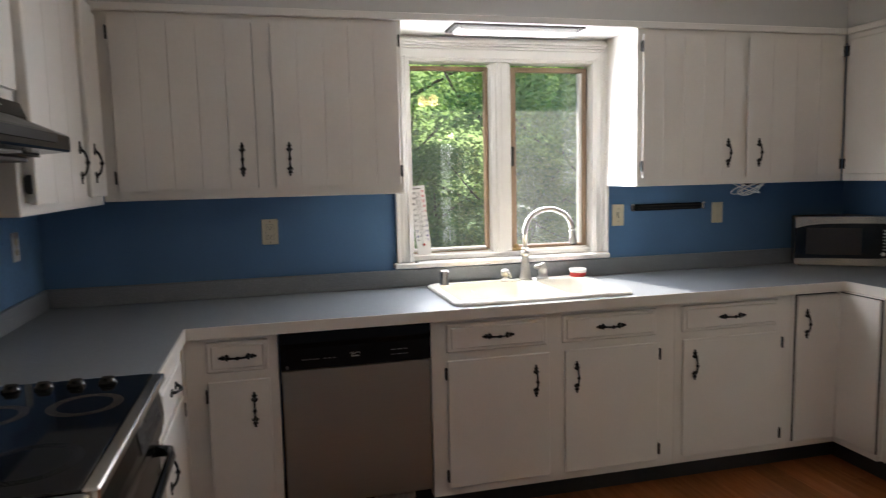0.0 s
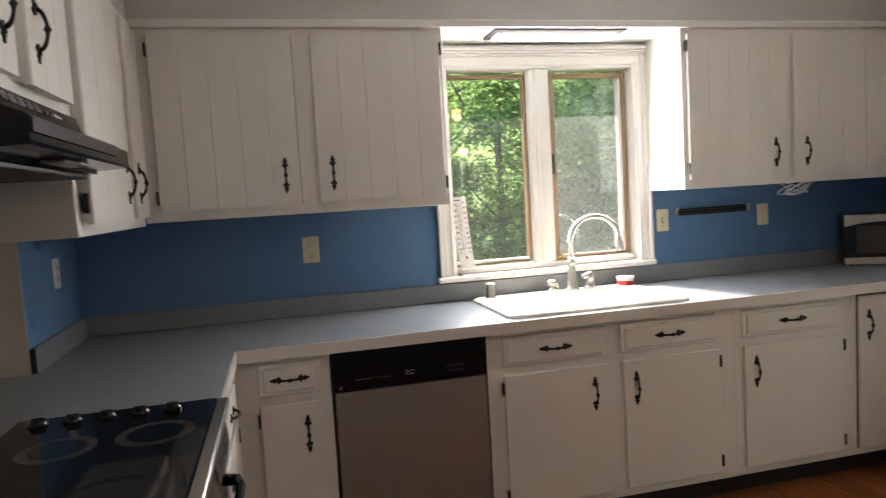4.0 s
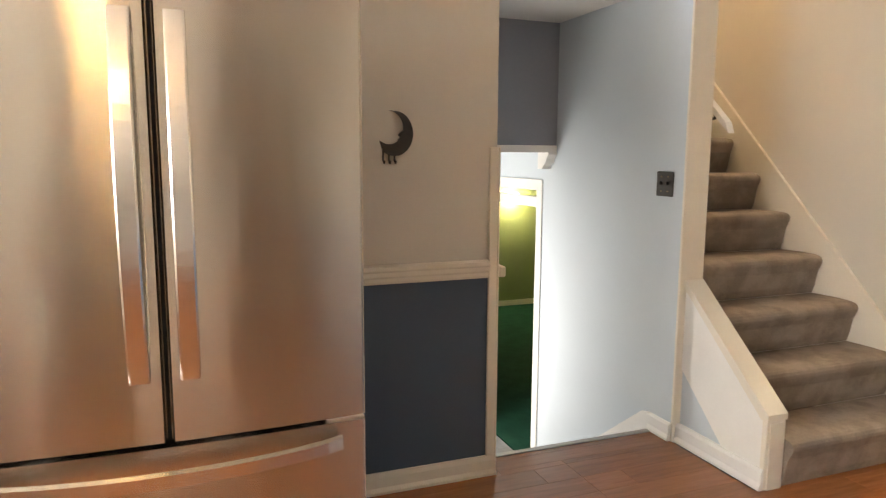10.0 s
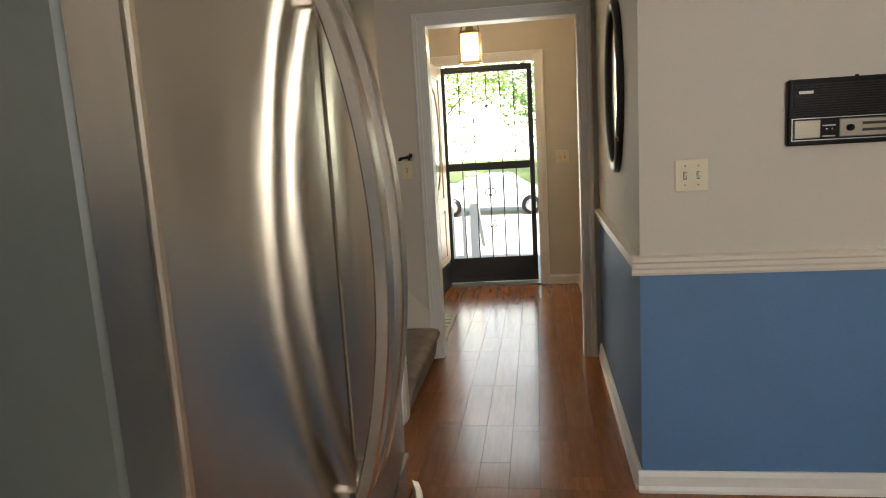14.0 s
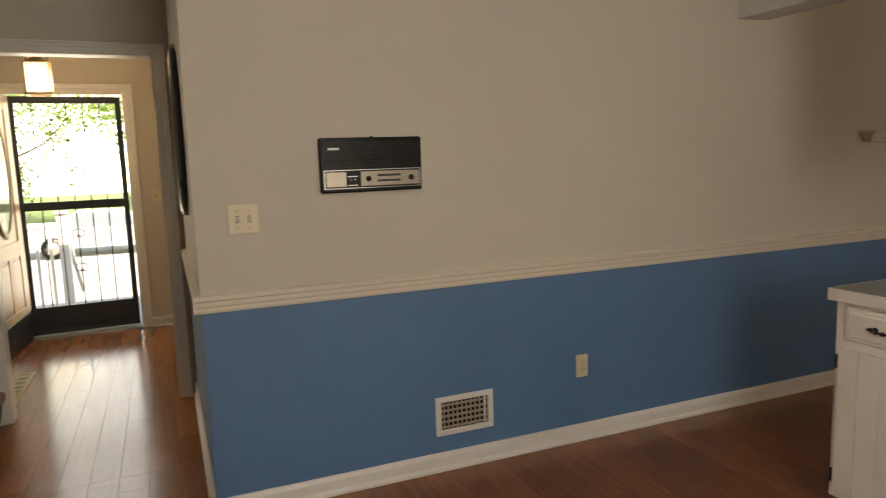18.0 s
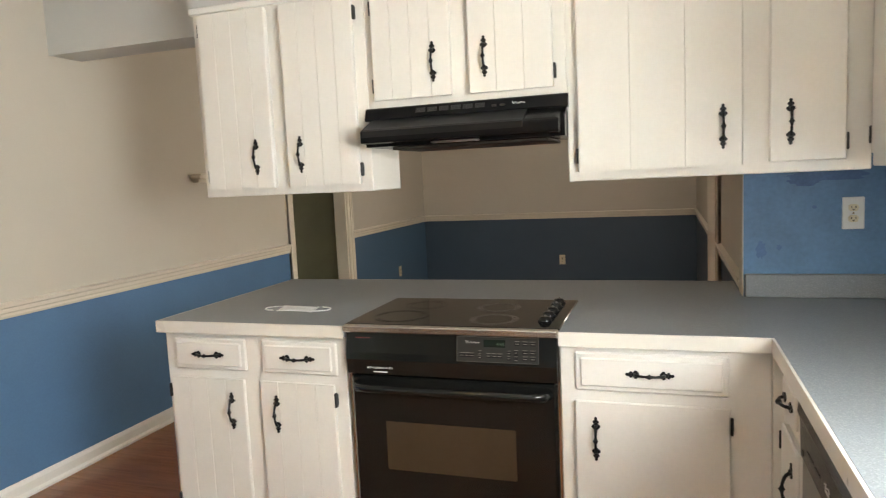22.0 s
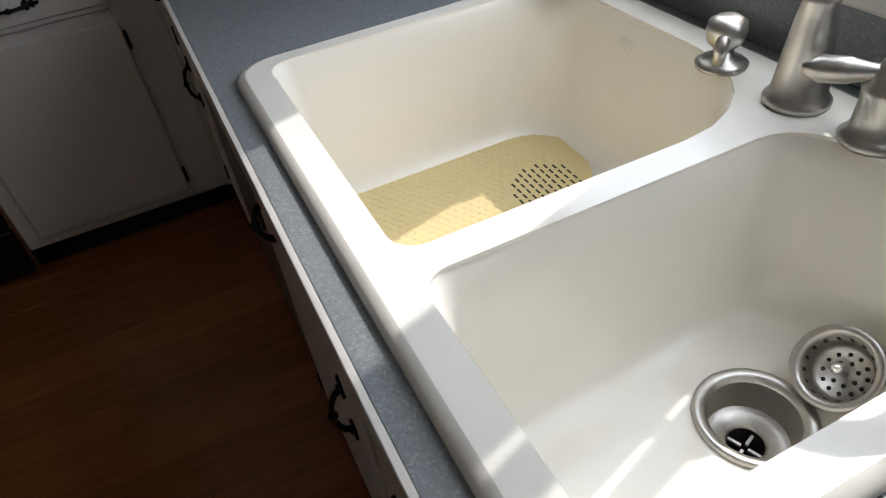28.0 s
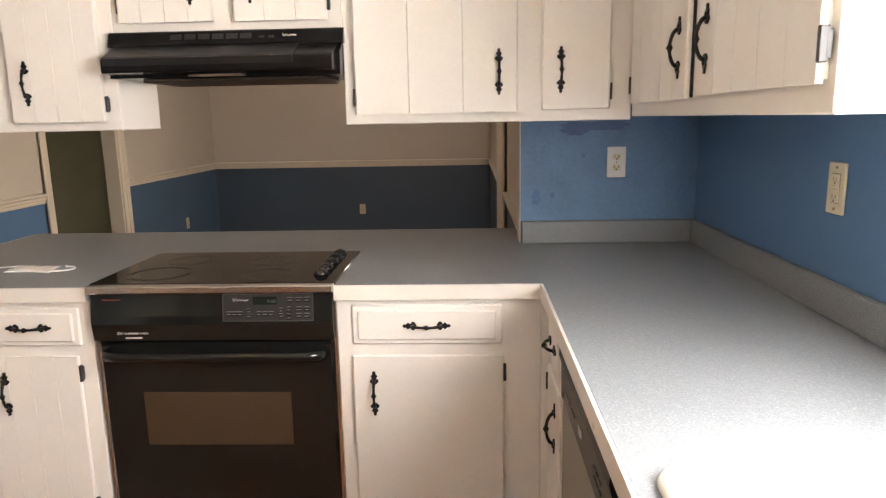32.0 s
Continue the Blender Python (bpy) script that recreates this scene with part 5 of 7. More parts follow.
text("clock_digits", "4:48", 0.016, on_panel(-1.444, 0.868, 0.0022), plain("pale_green_digits", (0.05, 0.10, 0.06), 0.4), pan, 0.0002)
keys, marks = M(), M()
for u, z, wide in [(0.065, 0.830, 9), (0.126, 0.830, 9), (0.187, 0.830, 9), (0.29, 0.838, 6), (0.29, 0.824, 6), (0.40, 0.830, 8), (0.467, 0.830, 8), (0.533, 0.830, 8), (0.645, 0.840, 6), (0.645, 0.824, 6), (0.73, 0.843, 7), (0.73, 0.831, 7), (0.73, 0.819, 7), (0.745, 0.871, 9), (0.84, 0.871, 9), (0.93, 0.871, 9), (0.84, 0.843, 9), (0.93, 0.843, 9), (0.84, 0.824, 9), (0.93, 0.824, 9)]:
    F3 = on_panel(-1.591 + 0.272 * u, z)
    q = laid(M().box(-wide / 1000, wide / 1000, -0.0055, 0.0055, 0.0012, 0.0024, 0.0005), F3)
    keys.add(q.v, q.f)
    q = laid(M().box(-wide / 1400, wide / 1400, -0.001, 0.001, 0.0023, 0.0028).box(-wide / 1100, wide / 1100, 0.0075, 0.0090, 0.0011, 0.0016), F3)
    marks.add(q.v, q.f)
tagged(part("button", keys, SATINBLACK, fr), kind="stuff")
tagged(part("printed_mark", marks, plain("pale_grey_print", (0.26, 0.25, 0.23), 0.5), fr), kind="stuff")
F3 = on_panel(-1.536, 0.872)
part("badge", laid(M().tube([(-0.024, 0.006, 0.0016), (-0.020, -0.004, 0.0016), (-0.016, 0.005, 0.0016), (-0.012, -0.004, 0.0016), (-0.007, 0.003, 0.0016), (-0.002, -0.003, 0.0016), (0.004, 0.002, 0.0016), (0.010, -0.002, 0.0016), (0.022, 0.000, 0.0016)], 0.0013, 6), F3), plain("pale_silver_print", (0.42, 0.41, 0.39), 0.4), pan)
part("indicator_bar", laid(M().box(-0.028, 0.028, -0.0012, 0.0012, 0, 0.0008), on_panel(-1.93, 0.875)), plain("dull_red_print", (0.22, 0.04, 0.03), 0.5), pan)
text("lettering", "SELF CLEANING OVEN", 0.0095, Matrix.Translation((0.6602, -1.872, 0.772)) @ pose(0, 0, 0, 97, 0, 90), PLATEW, pan, 0.0003)
part("lettering_bar", M().box(0.657, 0.6598, -1.895, -1.845, 0.756, 0.759), PLATEW, pan)
dv = part("oven_door", M().box(0.60, 0.648, RY0 + 0.006, RY1 - 0.006, 0.205, 0.738, 0.008), GLOSSBLACK, rg, "glossy black oven door")
part("window", M().box(0.6475, 0.650, -1.865, -1.405, 0.405, 0.580, 0.001), OVENGLASS, dv, "brown tinted oven window")
pts = [(0.645, RY0 + 0.03, 0.705), (0.680, RY0 + 0.045, 0.706), (0.690, RY0 + 0.09, 0.706), (0.692, -1.634, 0.706), (0.690, RY1 - 0.09, 0.706), (0.680, RY1 - 0.045, 0.706), (0.645, RY1 - 0.03, 0.705)]
part("handle", M().tube(pts, [0.014, 0.0135, 0.0125, 0.012, 0.0125, 0.0135, 0.014], 10, flat=1.2), GLOSSBLACK, dv)
part("lower_drawer", M().box(0.60, 0.645, RY0 + 0.006, RY1 - 0.006, 0.045, 0.196, 0.008), GLOSSBLACK, rg)
for y in (RY0, RY1):
    part("side_strip", M().box(0.612, 0.634, y - 0.004, y + 0.004, 0.03, 0.90), STEELH, rg)

hd = thing("range_hood", (0.2, -1.65, 1.50), "black under-cabinet range hood", "range hood")
HY0, HY1 = -1.992, -1.254
lay_h = lambda u, v, w: (u, w, v)
part("shell", M().prism([(0.062, 1.679), (0.346, 1.679), (0.346, 1.640), (0.40, 1.600), (0.40, 1.534), (0.062, 1.534)], lay_h, HY0, HY1), HOODBLACK, hd)
part("front_band", M().prism([(0.3465, 1.680), (0.354, 1.680), (0.361, 1.676), (0.374, 1.640), (0.374, 1.632), (0.3465, 1.632)], lay_h, HY0 - 0.012, HY1 + 0.008), HOODBLACK, hd)
part("canopy", M().prism([(0.374, 1.637), (0.380, 1.632), (0.470, 1.592), (0.477, 1.587), (0.478, 1.580), (0.478, 1.552), (0.474, 1.546), (0.4005, 1.541), (0.374, 1.62)], lay_h, HY0 + 0.014, HY1 - 0.010), HOODBLACK, hd)
part("visor", M().prism([(0.385, 1.634), (0.474, 1.594), (0.482, 1.588), (0.482, 1.566), (0.40, 1.60)], lay_h, HY0 + 0.022, HY1 - 0.13), SATINBLACK, hd)
part("filter_panel", M().box(0.10, 0.39, HY0 + 0.10, HY1 - 0.06, 1.520, 1.533, 0.003), PEWTER, hd)
part("lamp_lens", M().box(0.41, 0.455, -1.72, -1.55, 1.534, 1.5405, 0.003), NICKEL, hd)
m = M()
for j in range(3):
    for k in range(6):
        t = 0.25 + 0.16 * j
        y = -1.80 + 0.045 * k
        m.box(0.356 + 0.014 * t, 0.3625 + 0.014 * t, y, y + 0.036, 1.676 - 0.036 * t - 0.003, 1.676 - 0.036 * t + 0.002)
part("vent_slot", m, TOE, hd)
for y in (-1.505, -1.475):
    part("switch", M().box(0.358, 0.372, y - 0.009, y + 0.009, 1.652, 1.660, 0.002), PEWTER, hd)
part("badge", M().tube([(0.3665, -1.44, 1.664), (0.3675, -1.434, 1.656), (0.3665, -1.428, 1.663), (0.3675, -1.42, 1.656), (0.367, -1.41, 1.661), (0.3675, -1.395, 1.658)], 0.0016, 6), PLATEW, hd)

dw = thing("dishwasher", (1.29, -0.33, 0), "dishwasher with a black control strip and brown-grey steel door", "dishwasher")
part("tub", M().box(0.992, 1.594, -0.59, -0.04, 0.02, 0.862), SATINBLACK, dw)
part("door", M().box(0.996, 1.592, -0.628, -0.59, 0.150, 0.712, 0.004), brushed("brown_steel_door", (0.36, 0.355, 0.31), 0.45, (1, 1, 50)), dw, "brown-grey brushed steel door")
cp = part("control_strip", M().prism([(-0.59, 0.716), (-0.632, 0.716), (-0.634, 0.80), (-0.640, 0.822), (-0.636, 0.862), (-0.59, 0.866)], lambda u, v, w: (w, u, v), 0.994, 1.594), plain("black_control_strip", (0.006, 0.006, 0.007), 0.22, spec=0.12), dw, "black control strip")
part("badge", M().tube([(1.264, -0.6345, 0.766), (1.276, -0.6345, 0.770), (1.270, -0.6345, 0.760), (1.288, -0.6345, 0.766), (1.298, -0.6345, 0.769), (1.304, -0.6345, 0.762)], 0.0016, 6).box(1.268, 1.300, -0.6352, -0.633, 0.752, 0.756), plain("dull_white_print", (0.5, 0.5, 0.48), 0.5), cp)
m = M()
for k in range(5):
    m.box(1.075 + 0.014 * k, 1.085 + 0.014 * k, -0.6352, -0.633, 0.752, 0.756)
for k in range(3):
    m.box(1.160 + 0.018 * k, 1.172 + 0.018 * k, -0.6352, -0.633, 0.752, 0.756)
for k in range(6):
    m.box(1.43 + 0.025 * (k % 3), 1.448 + 0.025 * (k % 3), -0.6352, -0.633, 0.745 + 0.02 * (k // 3), 0.748 + 0.02 * (k // 3))
m.box(1.012, 1.024, -0.6352, -0.633, 0.722, 0.734)
tagged(part("printed_mark", m, plain("grey_print", (0.13, 0.13, 0.125), 0.6), cp), kind="stuff")
part("toe_panel", M().box(1.0, 1.59, -0.56, -0.54, 0.02, 0.14, 0.003), TOE, dw)
FLUFF = plain("grey_insulation", (0.34, 0.33, 0.30), 0.9, vary=0.4, scale=40, bump=0.9)
part("insulation", M().box(1.01, 1.16, -0.60, -0.562, 0.085, 0.140, 0.02), FLUFF, dw)
part("insulation", M().box(1.34, 1.53, -0.60, -0.562, 0.09, 0.146, 0.02), FLUFF, dw)

# microwave, set across the corner
MW = Matrix.Translation((4.00, -0.27, 0.914)) @ pose(0, 0, 0, 0, 0, -35)
mw = thing("microwave", (3.95, -0.22, 0.914), "black microwave with steel strips in the counter's corner", "microwave")
part("case", laid(M().box(-0.245, 0.245, 0.02, 0.34, 0.012, 0.272, 0.006), MW), SATINBLACK, mw)
fd = part("front", laid(M().box(-0.247, 0.247, -0.006, 0.02, 0.010, 0.275, 0.005), MW), GLOSSBLACK, mw)
part("window", laid(M().box(-0.19, 0.075, -0.0075, -0.005, 0.068, 0.215, 0.001), MW), OVENGLASS, fd)
part("top_strip", laid(M().prism([(-0.247, 0.276), (0.247, 0.276), (0.247, 0.240), (0.02, 0.240), (-0.10, 0.238), (-0.19, 0.228), (-0.247, 0.212)], lambda u, v, w: (u, w, v), -0.010, -0.004), MW), STEEL, fd)
part("bottom_strip", laid(M().prism([(-0.247, 0.010), (0.247, 0.010), (0.247, 0.075), (0.21, 0.058), (0.155, 0.050), (-0.247, 0.046)], lambda u, v, w: (u, w, v), -0.010, -0.004), MW), STEEL, fd)
m = M()
for i in range(3):
    for j in range(7):
        q = laid(M().box(0.175 + 0.022 * i, 0.189 + 0.022 * i, -0.0075, -0.0055, 0.095 + 0.017 * j, 0.1025 + 0.017 * j), MW)
        m.add(q.v, q.f)
tagged(part("key", m, plain("grey_key_print", (0.4, 0.4, 0.39), 0.5), fd), kind="stuff")
part("start_key", laid(M().lathe([(0.010, 0), (0.010, 0.003), (0.007, 0.004)], Matrix.Translation((0.178, -0.006, 0.075)) @ pose(0, 0, 0, 90), 14), MW), PLATEW, fd)
for x in (-0.21, 0.21):
    for y in (0.04, 0.30):
        part("foot", laid(M().lathe([(0.012, 0), (0.012, 0.014)], Matrix.Translation((x, y, 0)), 10), MW), SATINBLACK, mw)

# ---------------------------------------------------------------- wall plates and small wall things
def face(at, out):
    """The pose on a wall: x to the right for one who faces it, y up, z out of the wall."""
    out = Vector(out)
    up = Vector((0, 0, 1))
    return Matrix.Translation(at) @ Matrix((up.cross(out), up, out)).transposed().to_4x4()


def plate_mesh(w, h):
    return M().box(-w / 2, w / 2, -h / 2, h / 2, 0, 0.006, 0.003)


SLOTB = plain("shaded_ivory_gap", (0.22, 0.19, 0.13), 0.6)


def wallplate(kind, at, out, mat=None, w=0.07, h=0.115, label="ivory outlet plate on the wall"):
    mat = mat or PLATE
    f = face(at, out)
    top = thing("wall_switch" if kind != "outlet" else "wall_outlet", at, label, "switch" if kind != "outlet" else "outlet")
    pl = part("plate", laid(plate_mesh(w, h), f), mat, top)
    if kind == "outlet":
        for s in (-1, 1):
            rc = part("receptacle", laid(M().prism([(0.0165 * math.cos(radians(a)), s * 0.0195 + max(-0.0125, min(0.0125, 0.0165 * math.sin(radians(a))))) for a in range(0, 360, 30)], lambda u, v, w_: (u, v, w_), 0.005, 0.0085), f), PLATE, pl)
            q = M().box(-0.0080, -0.0052, s * 0.0195 - 0.002, s * 0.0195 + 0.006, 0.0082, 0.0089).box(0.0052, 0.0080, s * 0.0195 - 0.002, s * 0.0195 + 0.006, 0.0082, 0.0089).lathe([(0.0032, 0.0082), (0.0032, 0.0089), (0.0, 0.0089)], Matrix.Translation((0, s * 0.0195 - 0.007, 0)), 8)
            part("slot", laid(q, f), SLOT, rc)
        part("screw", laid(M().lathe([(0.003, 0.006), (0.003, 0.0075)], None, 8), f), BRASS, pl)
    elif kind == "gfci":
        rc = part("insert", laid(M().box(-0.017, 0.017, -0.0335, 0.0335, 0.005, 0.0085, 0.001), f), mat, pl)
        part("insert_gap", laid(M().box(-0.0182, 0.0182, -0.0347, 0.0347, 0.005, 0.0064), f), SLOTB, pl)
        for s in (-1, 1):
            part("slot", laid(M().box(-0.0078, -0.0054, s * 0.0205 - 0.003, s * 0.0205 + 0.006, 0.008, 0.0089).box(0.0054, 0.0078, s * 0.0205 - 0.003, s * 0.0205 + 0.005, 0.008, 0.0089).lathe([(0.0028, 0.008), (0.0028, 0.0089)], Matrix.Translation((0, s * 0.0205 - 0.008, 0)), 8), f), SLOTM, rc)
            part("test_button", laid(M().box(-0.0075, 0.0075, s * 0.004 - 0.0028, s * 0.004 + 0.0028, 0.008, 0.0098, 0.0006), f), mat, rc)
            part("screw", laid(M().lathe([(0.003, 0.006), (0.003, 0.0075)], Matrix.Translation((0, s * 0.048, 0)), 8), f), BRASS, pl)
    elif kind == "rocker":
        part("rocker", laid(M().box(-0.016, 0.016, -0.033, 0.033, 0.005, 0.010, 0.002), f), mat, pl)
    else:
        n = 2 if kind == "double" else 1
        for k in range(n):
            x = (k - (n - 1) / 2) * 0.046
            part("toggle", laid(M().box(x - 0.004, x + 0.004, -0.004, 0.012, 0.005, 0.017, 0.002).box(x - 0.0042, x + 0.0042, -0.010, 0.010, 0.005, 0.0072), f), mat, pl)
            part("toggle_slot", laid(M().box(x - 0.0062, x + 0.0062, -0.0135, 0.0135, 0.005, 0.0066), f), SLOT, pl)
            part("screw", laid(M().lathe([(0.003, 0.006), (0.003, 0.0075)], Matrix.Translation((x, 0.034, 0)), 8).lathe([(0.003, 0.006), (0.003, 0.0075)], Matrix.Translation((x, -0.034, 0)), 8), f), BRASS, pl)
    return top


NOUT, SOUT, EOUT, WOUT = (0, -1, 0), (0, 1, 0), (-1, 0, 0), (1, 0, 0)
wallplate("gfci", (0.974, 0, 1.215), NOUT, label="ivory outlet plate on the blue wall", h=0.12, w=0.075)
wallplate("single", (2.782, 0, 1.229), NOUT, label="ivory switch plate on the blue wall")
wallplate("rocker", (3.391, 0, 1.222), NOUT, label="ivory switch plate on the blue wall")
wallplate("outlet", (EX, -0.66, 1.215), EOUT, label="ivory outlet plate with a black plug")
wallplate("outlet", (0.0, -0.303, 1.218), WOUT, PLATEW, label="white outlet plate on the blue wall")
wallplate("outlet", (EX2, -2.826, 1.207), EOUT, label="ivory outlet plate beside the refrigerator")
wallplate("double", (2.624, SY, 1.219), SOUT, w=0.116, label="ivory double switch plate")
wallplate("outlet", (1.049, SY, 0.385), SOUT, label="ivory outlet plate on the blue wall")
wallplate("rocker", (-2.03, SY, 1.226), SOUT, label="ivory switch plate by the doorway")
wallplate("outlet", (-4.342, SY, 0.36), SOUT, label="ivory outlet plate on the blue wall")
wallplate("outlet", (-5.25, -2.116, 0.365), WOUT, label="ivory outlet plate on the blue wall")
wallplate("double", (4.515, -4.42, 1.209), SOUT, PEWTER, w=0.118, label="dark pewter switch plate with two toggles")
cs = wallplate("single", (3.972, OY, 1.22), SOUT, PLATE, label="ivory switch plate with a black cat on top")
catp = [(-0.050, 0.0), (-0.046, 0.018), (-0.030, 0.026), (-0.004, 0.026), (0.012, 0.034), (0.018, 0.030), (0.026, 0.050), (0.033, 0.036), (0.041, 0.046), (0.041, 0.028), (0.036, 0.018), (0.026, 0.014), (0.028, 0.0), (0.016, 0.0), (0.012, 0.010), (-0.020, 0.009), (-0.032, 0.0)]
part("cat_cutout", laid(M().prism([(u, v + 0.058) for u, v in catp], lambda u, v, w: (u, v, w), 0.003, 0.009), face((3.972, OY, 1.22), SOUT)), BLACK, cs, "black cat cut-out")
wallplate("double", (2.94, FY, 1.18), SOUT, PLATE, w=0.115, label="ivory switch plate in the foyer")

# microwave's flex
part("power_cord", M().tube([(EX - 0.012, -0.665, 1.195), (EX - 0.03, -0.64, 1.19), (EX - 0.035, -0.58, 1.15), (EX - 0.03, -0.55, 1.06), (EX - 0.035, -0.535, 0.97), (4.15, -0.50, 0.922)], 0.004, 8), SATINBLACK, mw, "black power cord")
part("plug", M().box(EX - 0.035, EX - 0.009, -0.68, -0.652, 1.183, 1.207, 0.004), SATINBLACK, mw)

# magnetic knife bar and coiled cable under the cabinets
kb = thing("knife_bar", (3.08, -0.01, 1.26), "black magnetic knife bar with chrome ends", "knife holder")
part("bar", M().box(2.875, 3.285, -0.020, -0.001, 1.247, 1.283, 0.007), SATINBLACK, kb)
part("strip", M().box(2.885, 3.275, -0.023, -0.019, 1.254, 1.259).box(2.885, 3.275, -0.023, -0.019, 1.271, 1.276), PEWTER, kb)
for x in (2.864, 3.296):
    part("end_cap", M().box(x - 0.013, x + 0.013, -0.024, -0.001, 1.244, 1.286, 0.008), CHROME, kb)
rng = random.Random(4)
cb = thing("cable_bundle", (3.44, -0.20, 1.386), "tangled white cable bundle hung under the cabinet", "cable")
for k in range(5):
    cx, cy, ra, rb, ph = 3.43 + rng.uniform(-0.035, 0.035), -0.21 + rng.uniform(-0.03, 0.03), rng.uniform(0.05, 0.085), rng.uniform(0.025, 0.05), rng.uniform(0, 6.28)
    pts = [(cx + ra * math.cos(a * 0.35 + ph), cy + rb * math.sin(a * 0.35 + ph), 1.354 + 0.030 * math.sin(a * 0.35 + ph * 3) + 0.002 * k) for a in range(19)]
    part("loop", M().tube(pts, 0.0026, 6), PLATEW, cb)
part("tail", M().tube([(3.50, -0.20, 1.36), (3.54, -0.18, 1.372), (3.56, -0.15, 1.386)], 0.0036, 6), PLATEW, cb)
part("tie", M().box(3.395, 3.475, -0.235, -0.185, 1.374, 1.386, 0.003), SATINBLACK, cb)

# patches of darker touch-up paint on the short blue wall
rng = random.Random(5)
for cy, cz, ry, rz in ((-0.385, 1.352, 0.135, 0.019), (-0.455, 1.340, 0.060, 0.020), (-0.425, 1.243, 0.009, 0.007), (-0.600, 1.088, 0.020, 0.032), (-0.540, 1.098, 0.010, 0.012)):
    ring_ = []
    for k in range(22):
        a = 2 * math.pi * k / 22
        q = rng.uniform(0.72, 1.12)
        ring_.append((cy + ry * q * math.cos(a), min(1.3715, cz + rz * q * math.sin(a))))
    structure("trim_touch_up_paint", M().prism(ring_, lambda u, v, w: (w, u, v), 0.0002, 0.0007 + 0.0003 * abs(cy)), TOUCHUP, "darker blue touch-up paint")

# intercom
ic = thing("wall_intercom", (2.145, SY, 1.31), "black and silver vintage wall intercom radio", "intercom")
F_ = face((2.094, SY, 1.416), SOUT)
W2, H2 = 0.219, 0.112
part("housing", laid(M().box(-W2, W2, -H2, H2, 0, 0.030, 0.006), F_), SATINBLACK, ic)
m = M()
for k in range(13):
    m.box(-W2 + 0.018, W2 - 0.012, -0.012 + k * 0.0085, -0.0068 + k * 0.0085, 0.029, 0.035, 0.001)
part("grille_slat", laid(m, F_), plain("ribbed_black_plastic", (0.022, 0.019, 0.016), 0.4, spec=0.3), ic)
part("badge", laid(M().box(-W2 + 0.032, -W2 + 0.078, 0.062, 0.072, 0.033, 0.036), F_), PLATEW, ic)
part("silver_rim", laid(M().box(-W2 + 0.012, W2 - 0.008, -0.096, -0.093, 0.029, 0.034).box(-W2 + 0.012, W2 - 0.008, -0.022, -0.019, 0.029, 0.034).box(-W2 + 0.012, -W2 + 0.015, -0.093, -0.022, 0.029, 0.034).box(W2 - 0.011, W2 - 0.008, -0.093, -0.022, 0.029, 0.034), F_), NICKEL, ic)
ALU = brushed("bronze_aluminium", (0.36, 0.315, 0.25), 0.4, (1, 1, 40))
part("blank_panel", laid(M().box(-W2 + 0.020, -W2 + 0.105, -0.088, -0.027, 0.029, 0.034, 0.002), F_), ALU, ic)
part("tuner_panel", laid(M().box(-W2 + 0.165, W2 - 0.014, -0.088, -0.027, 0.029, 0.034, 0.002), F_), ALU, ic)
m = M().box(-0.022 + 0.04, 0.08 + 0.04, -0.050, -0.041, 0.033, 0.036).box(-0.022 + 0.04, 0.08 + 0.04, -0.072, -0.063, 0.033, 0.036)
part("dial_window", laid(m, F_), SLOT, ic)
for u in (-0.022, 0.165):
    part("knob", laid(M().lathe([(0.012, 0.033), (0.011, 0.048), (0.0, 0.049)], Matrix.Translation((u, -0.058, 0)), 14), F_), SATINBLACK, ic)
for k in range(2):
    part("rocker_button", laid(M().box(-W2 + 0.112, -W2 + 0.152, -0.085 + 0.036 * k, -0.081 + 0.036 * k, 0.030, 0.036), F_), NICKEL, ic)
    part("push_button", laid(M().lathe([(0.004, 0.030), (0.004, 0.036)], Matrix.Translation((-W2 + 0.124 + 0.018 * k, -0.060, 0)), 8), F_), CHROME, ic)
part("hook", laid(M().box(0.0, 0.012, H2 - 0.002, H2 + 0.006, 0.002, 0.012, 0.002), F_), SATINBLACK, ic)

# floor register in the south wall
# beige darkened in colour for the shade on the register's slats and fins
VENTM = plain("shaded_beige_metal", (0.42, 0.375, 0.30), 0.5, vary=0.15)
vt = thing("wall_vent", (1.768, SY, 0.23), "cream metal air register in the blue wall", "vent")
F_ = face((1.695, SY, 0.258), SOUT)
# near-black sheet stands for the unlit duct behind
part("duct", laid(M().box(-0.118, 0.118, -0.066, 0.066, 0.0015, 0.003), F_), plain("unlit_duct", (0.006, 0.005, 0.004), 0.9), vt)
part("frame", laid(M().box(-0.146, 0.146, 0.066, 0.092, 0, 0.012, 0.003).box(-0.146, 0.146, -0.092, -0.066, 0, 0.012, 0.003).box(-0.146, -0.118, -0.066, 0.066, 0, 0.012, 0.003).box(0.118, 0.146, -0.066, 0.066, 0, 0.012, 0.003), F_), PLATEW, vt)
for k in range(5):
    part("slat", laid(M().box(-0.118, 0.118, -0.058 + 0.026 * k, -0.049 + 0.026 * k, 0.004, 0.008), F_), VENTM, vt)
for k in range(10):
    part("fin", laid(M().box(-0.107 + 0.0225 * k, -0.101 + 0.0225 * k, -0.066, 0.066, 0.003, 0.006), F_), VENTM, vt)
part("lever", laid(M().box(0.098, 0.106, -0.06, 0.066, 0.006, 0.012, 0.001), F_), PLATEW, vt)

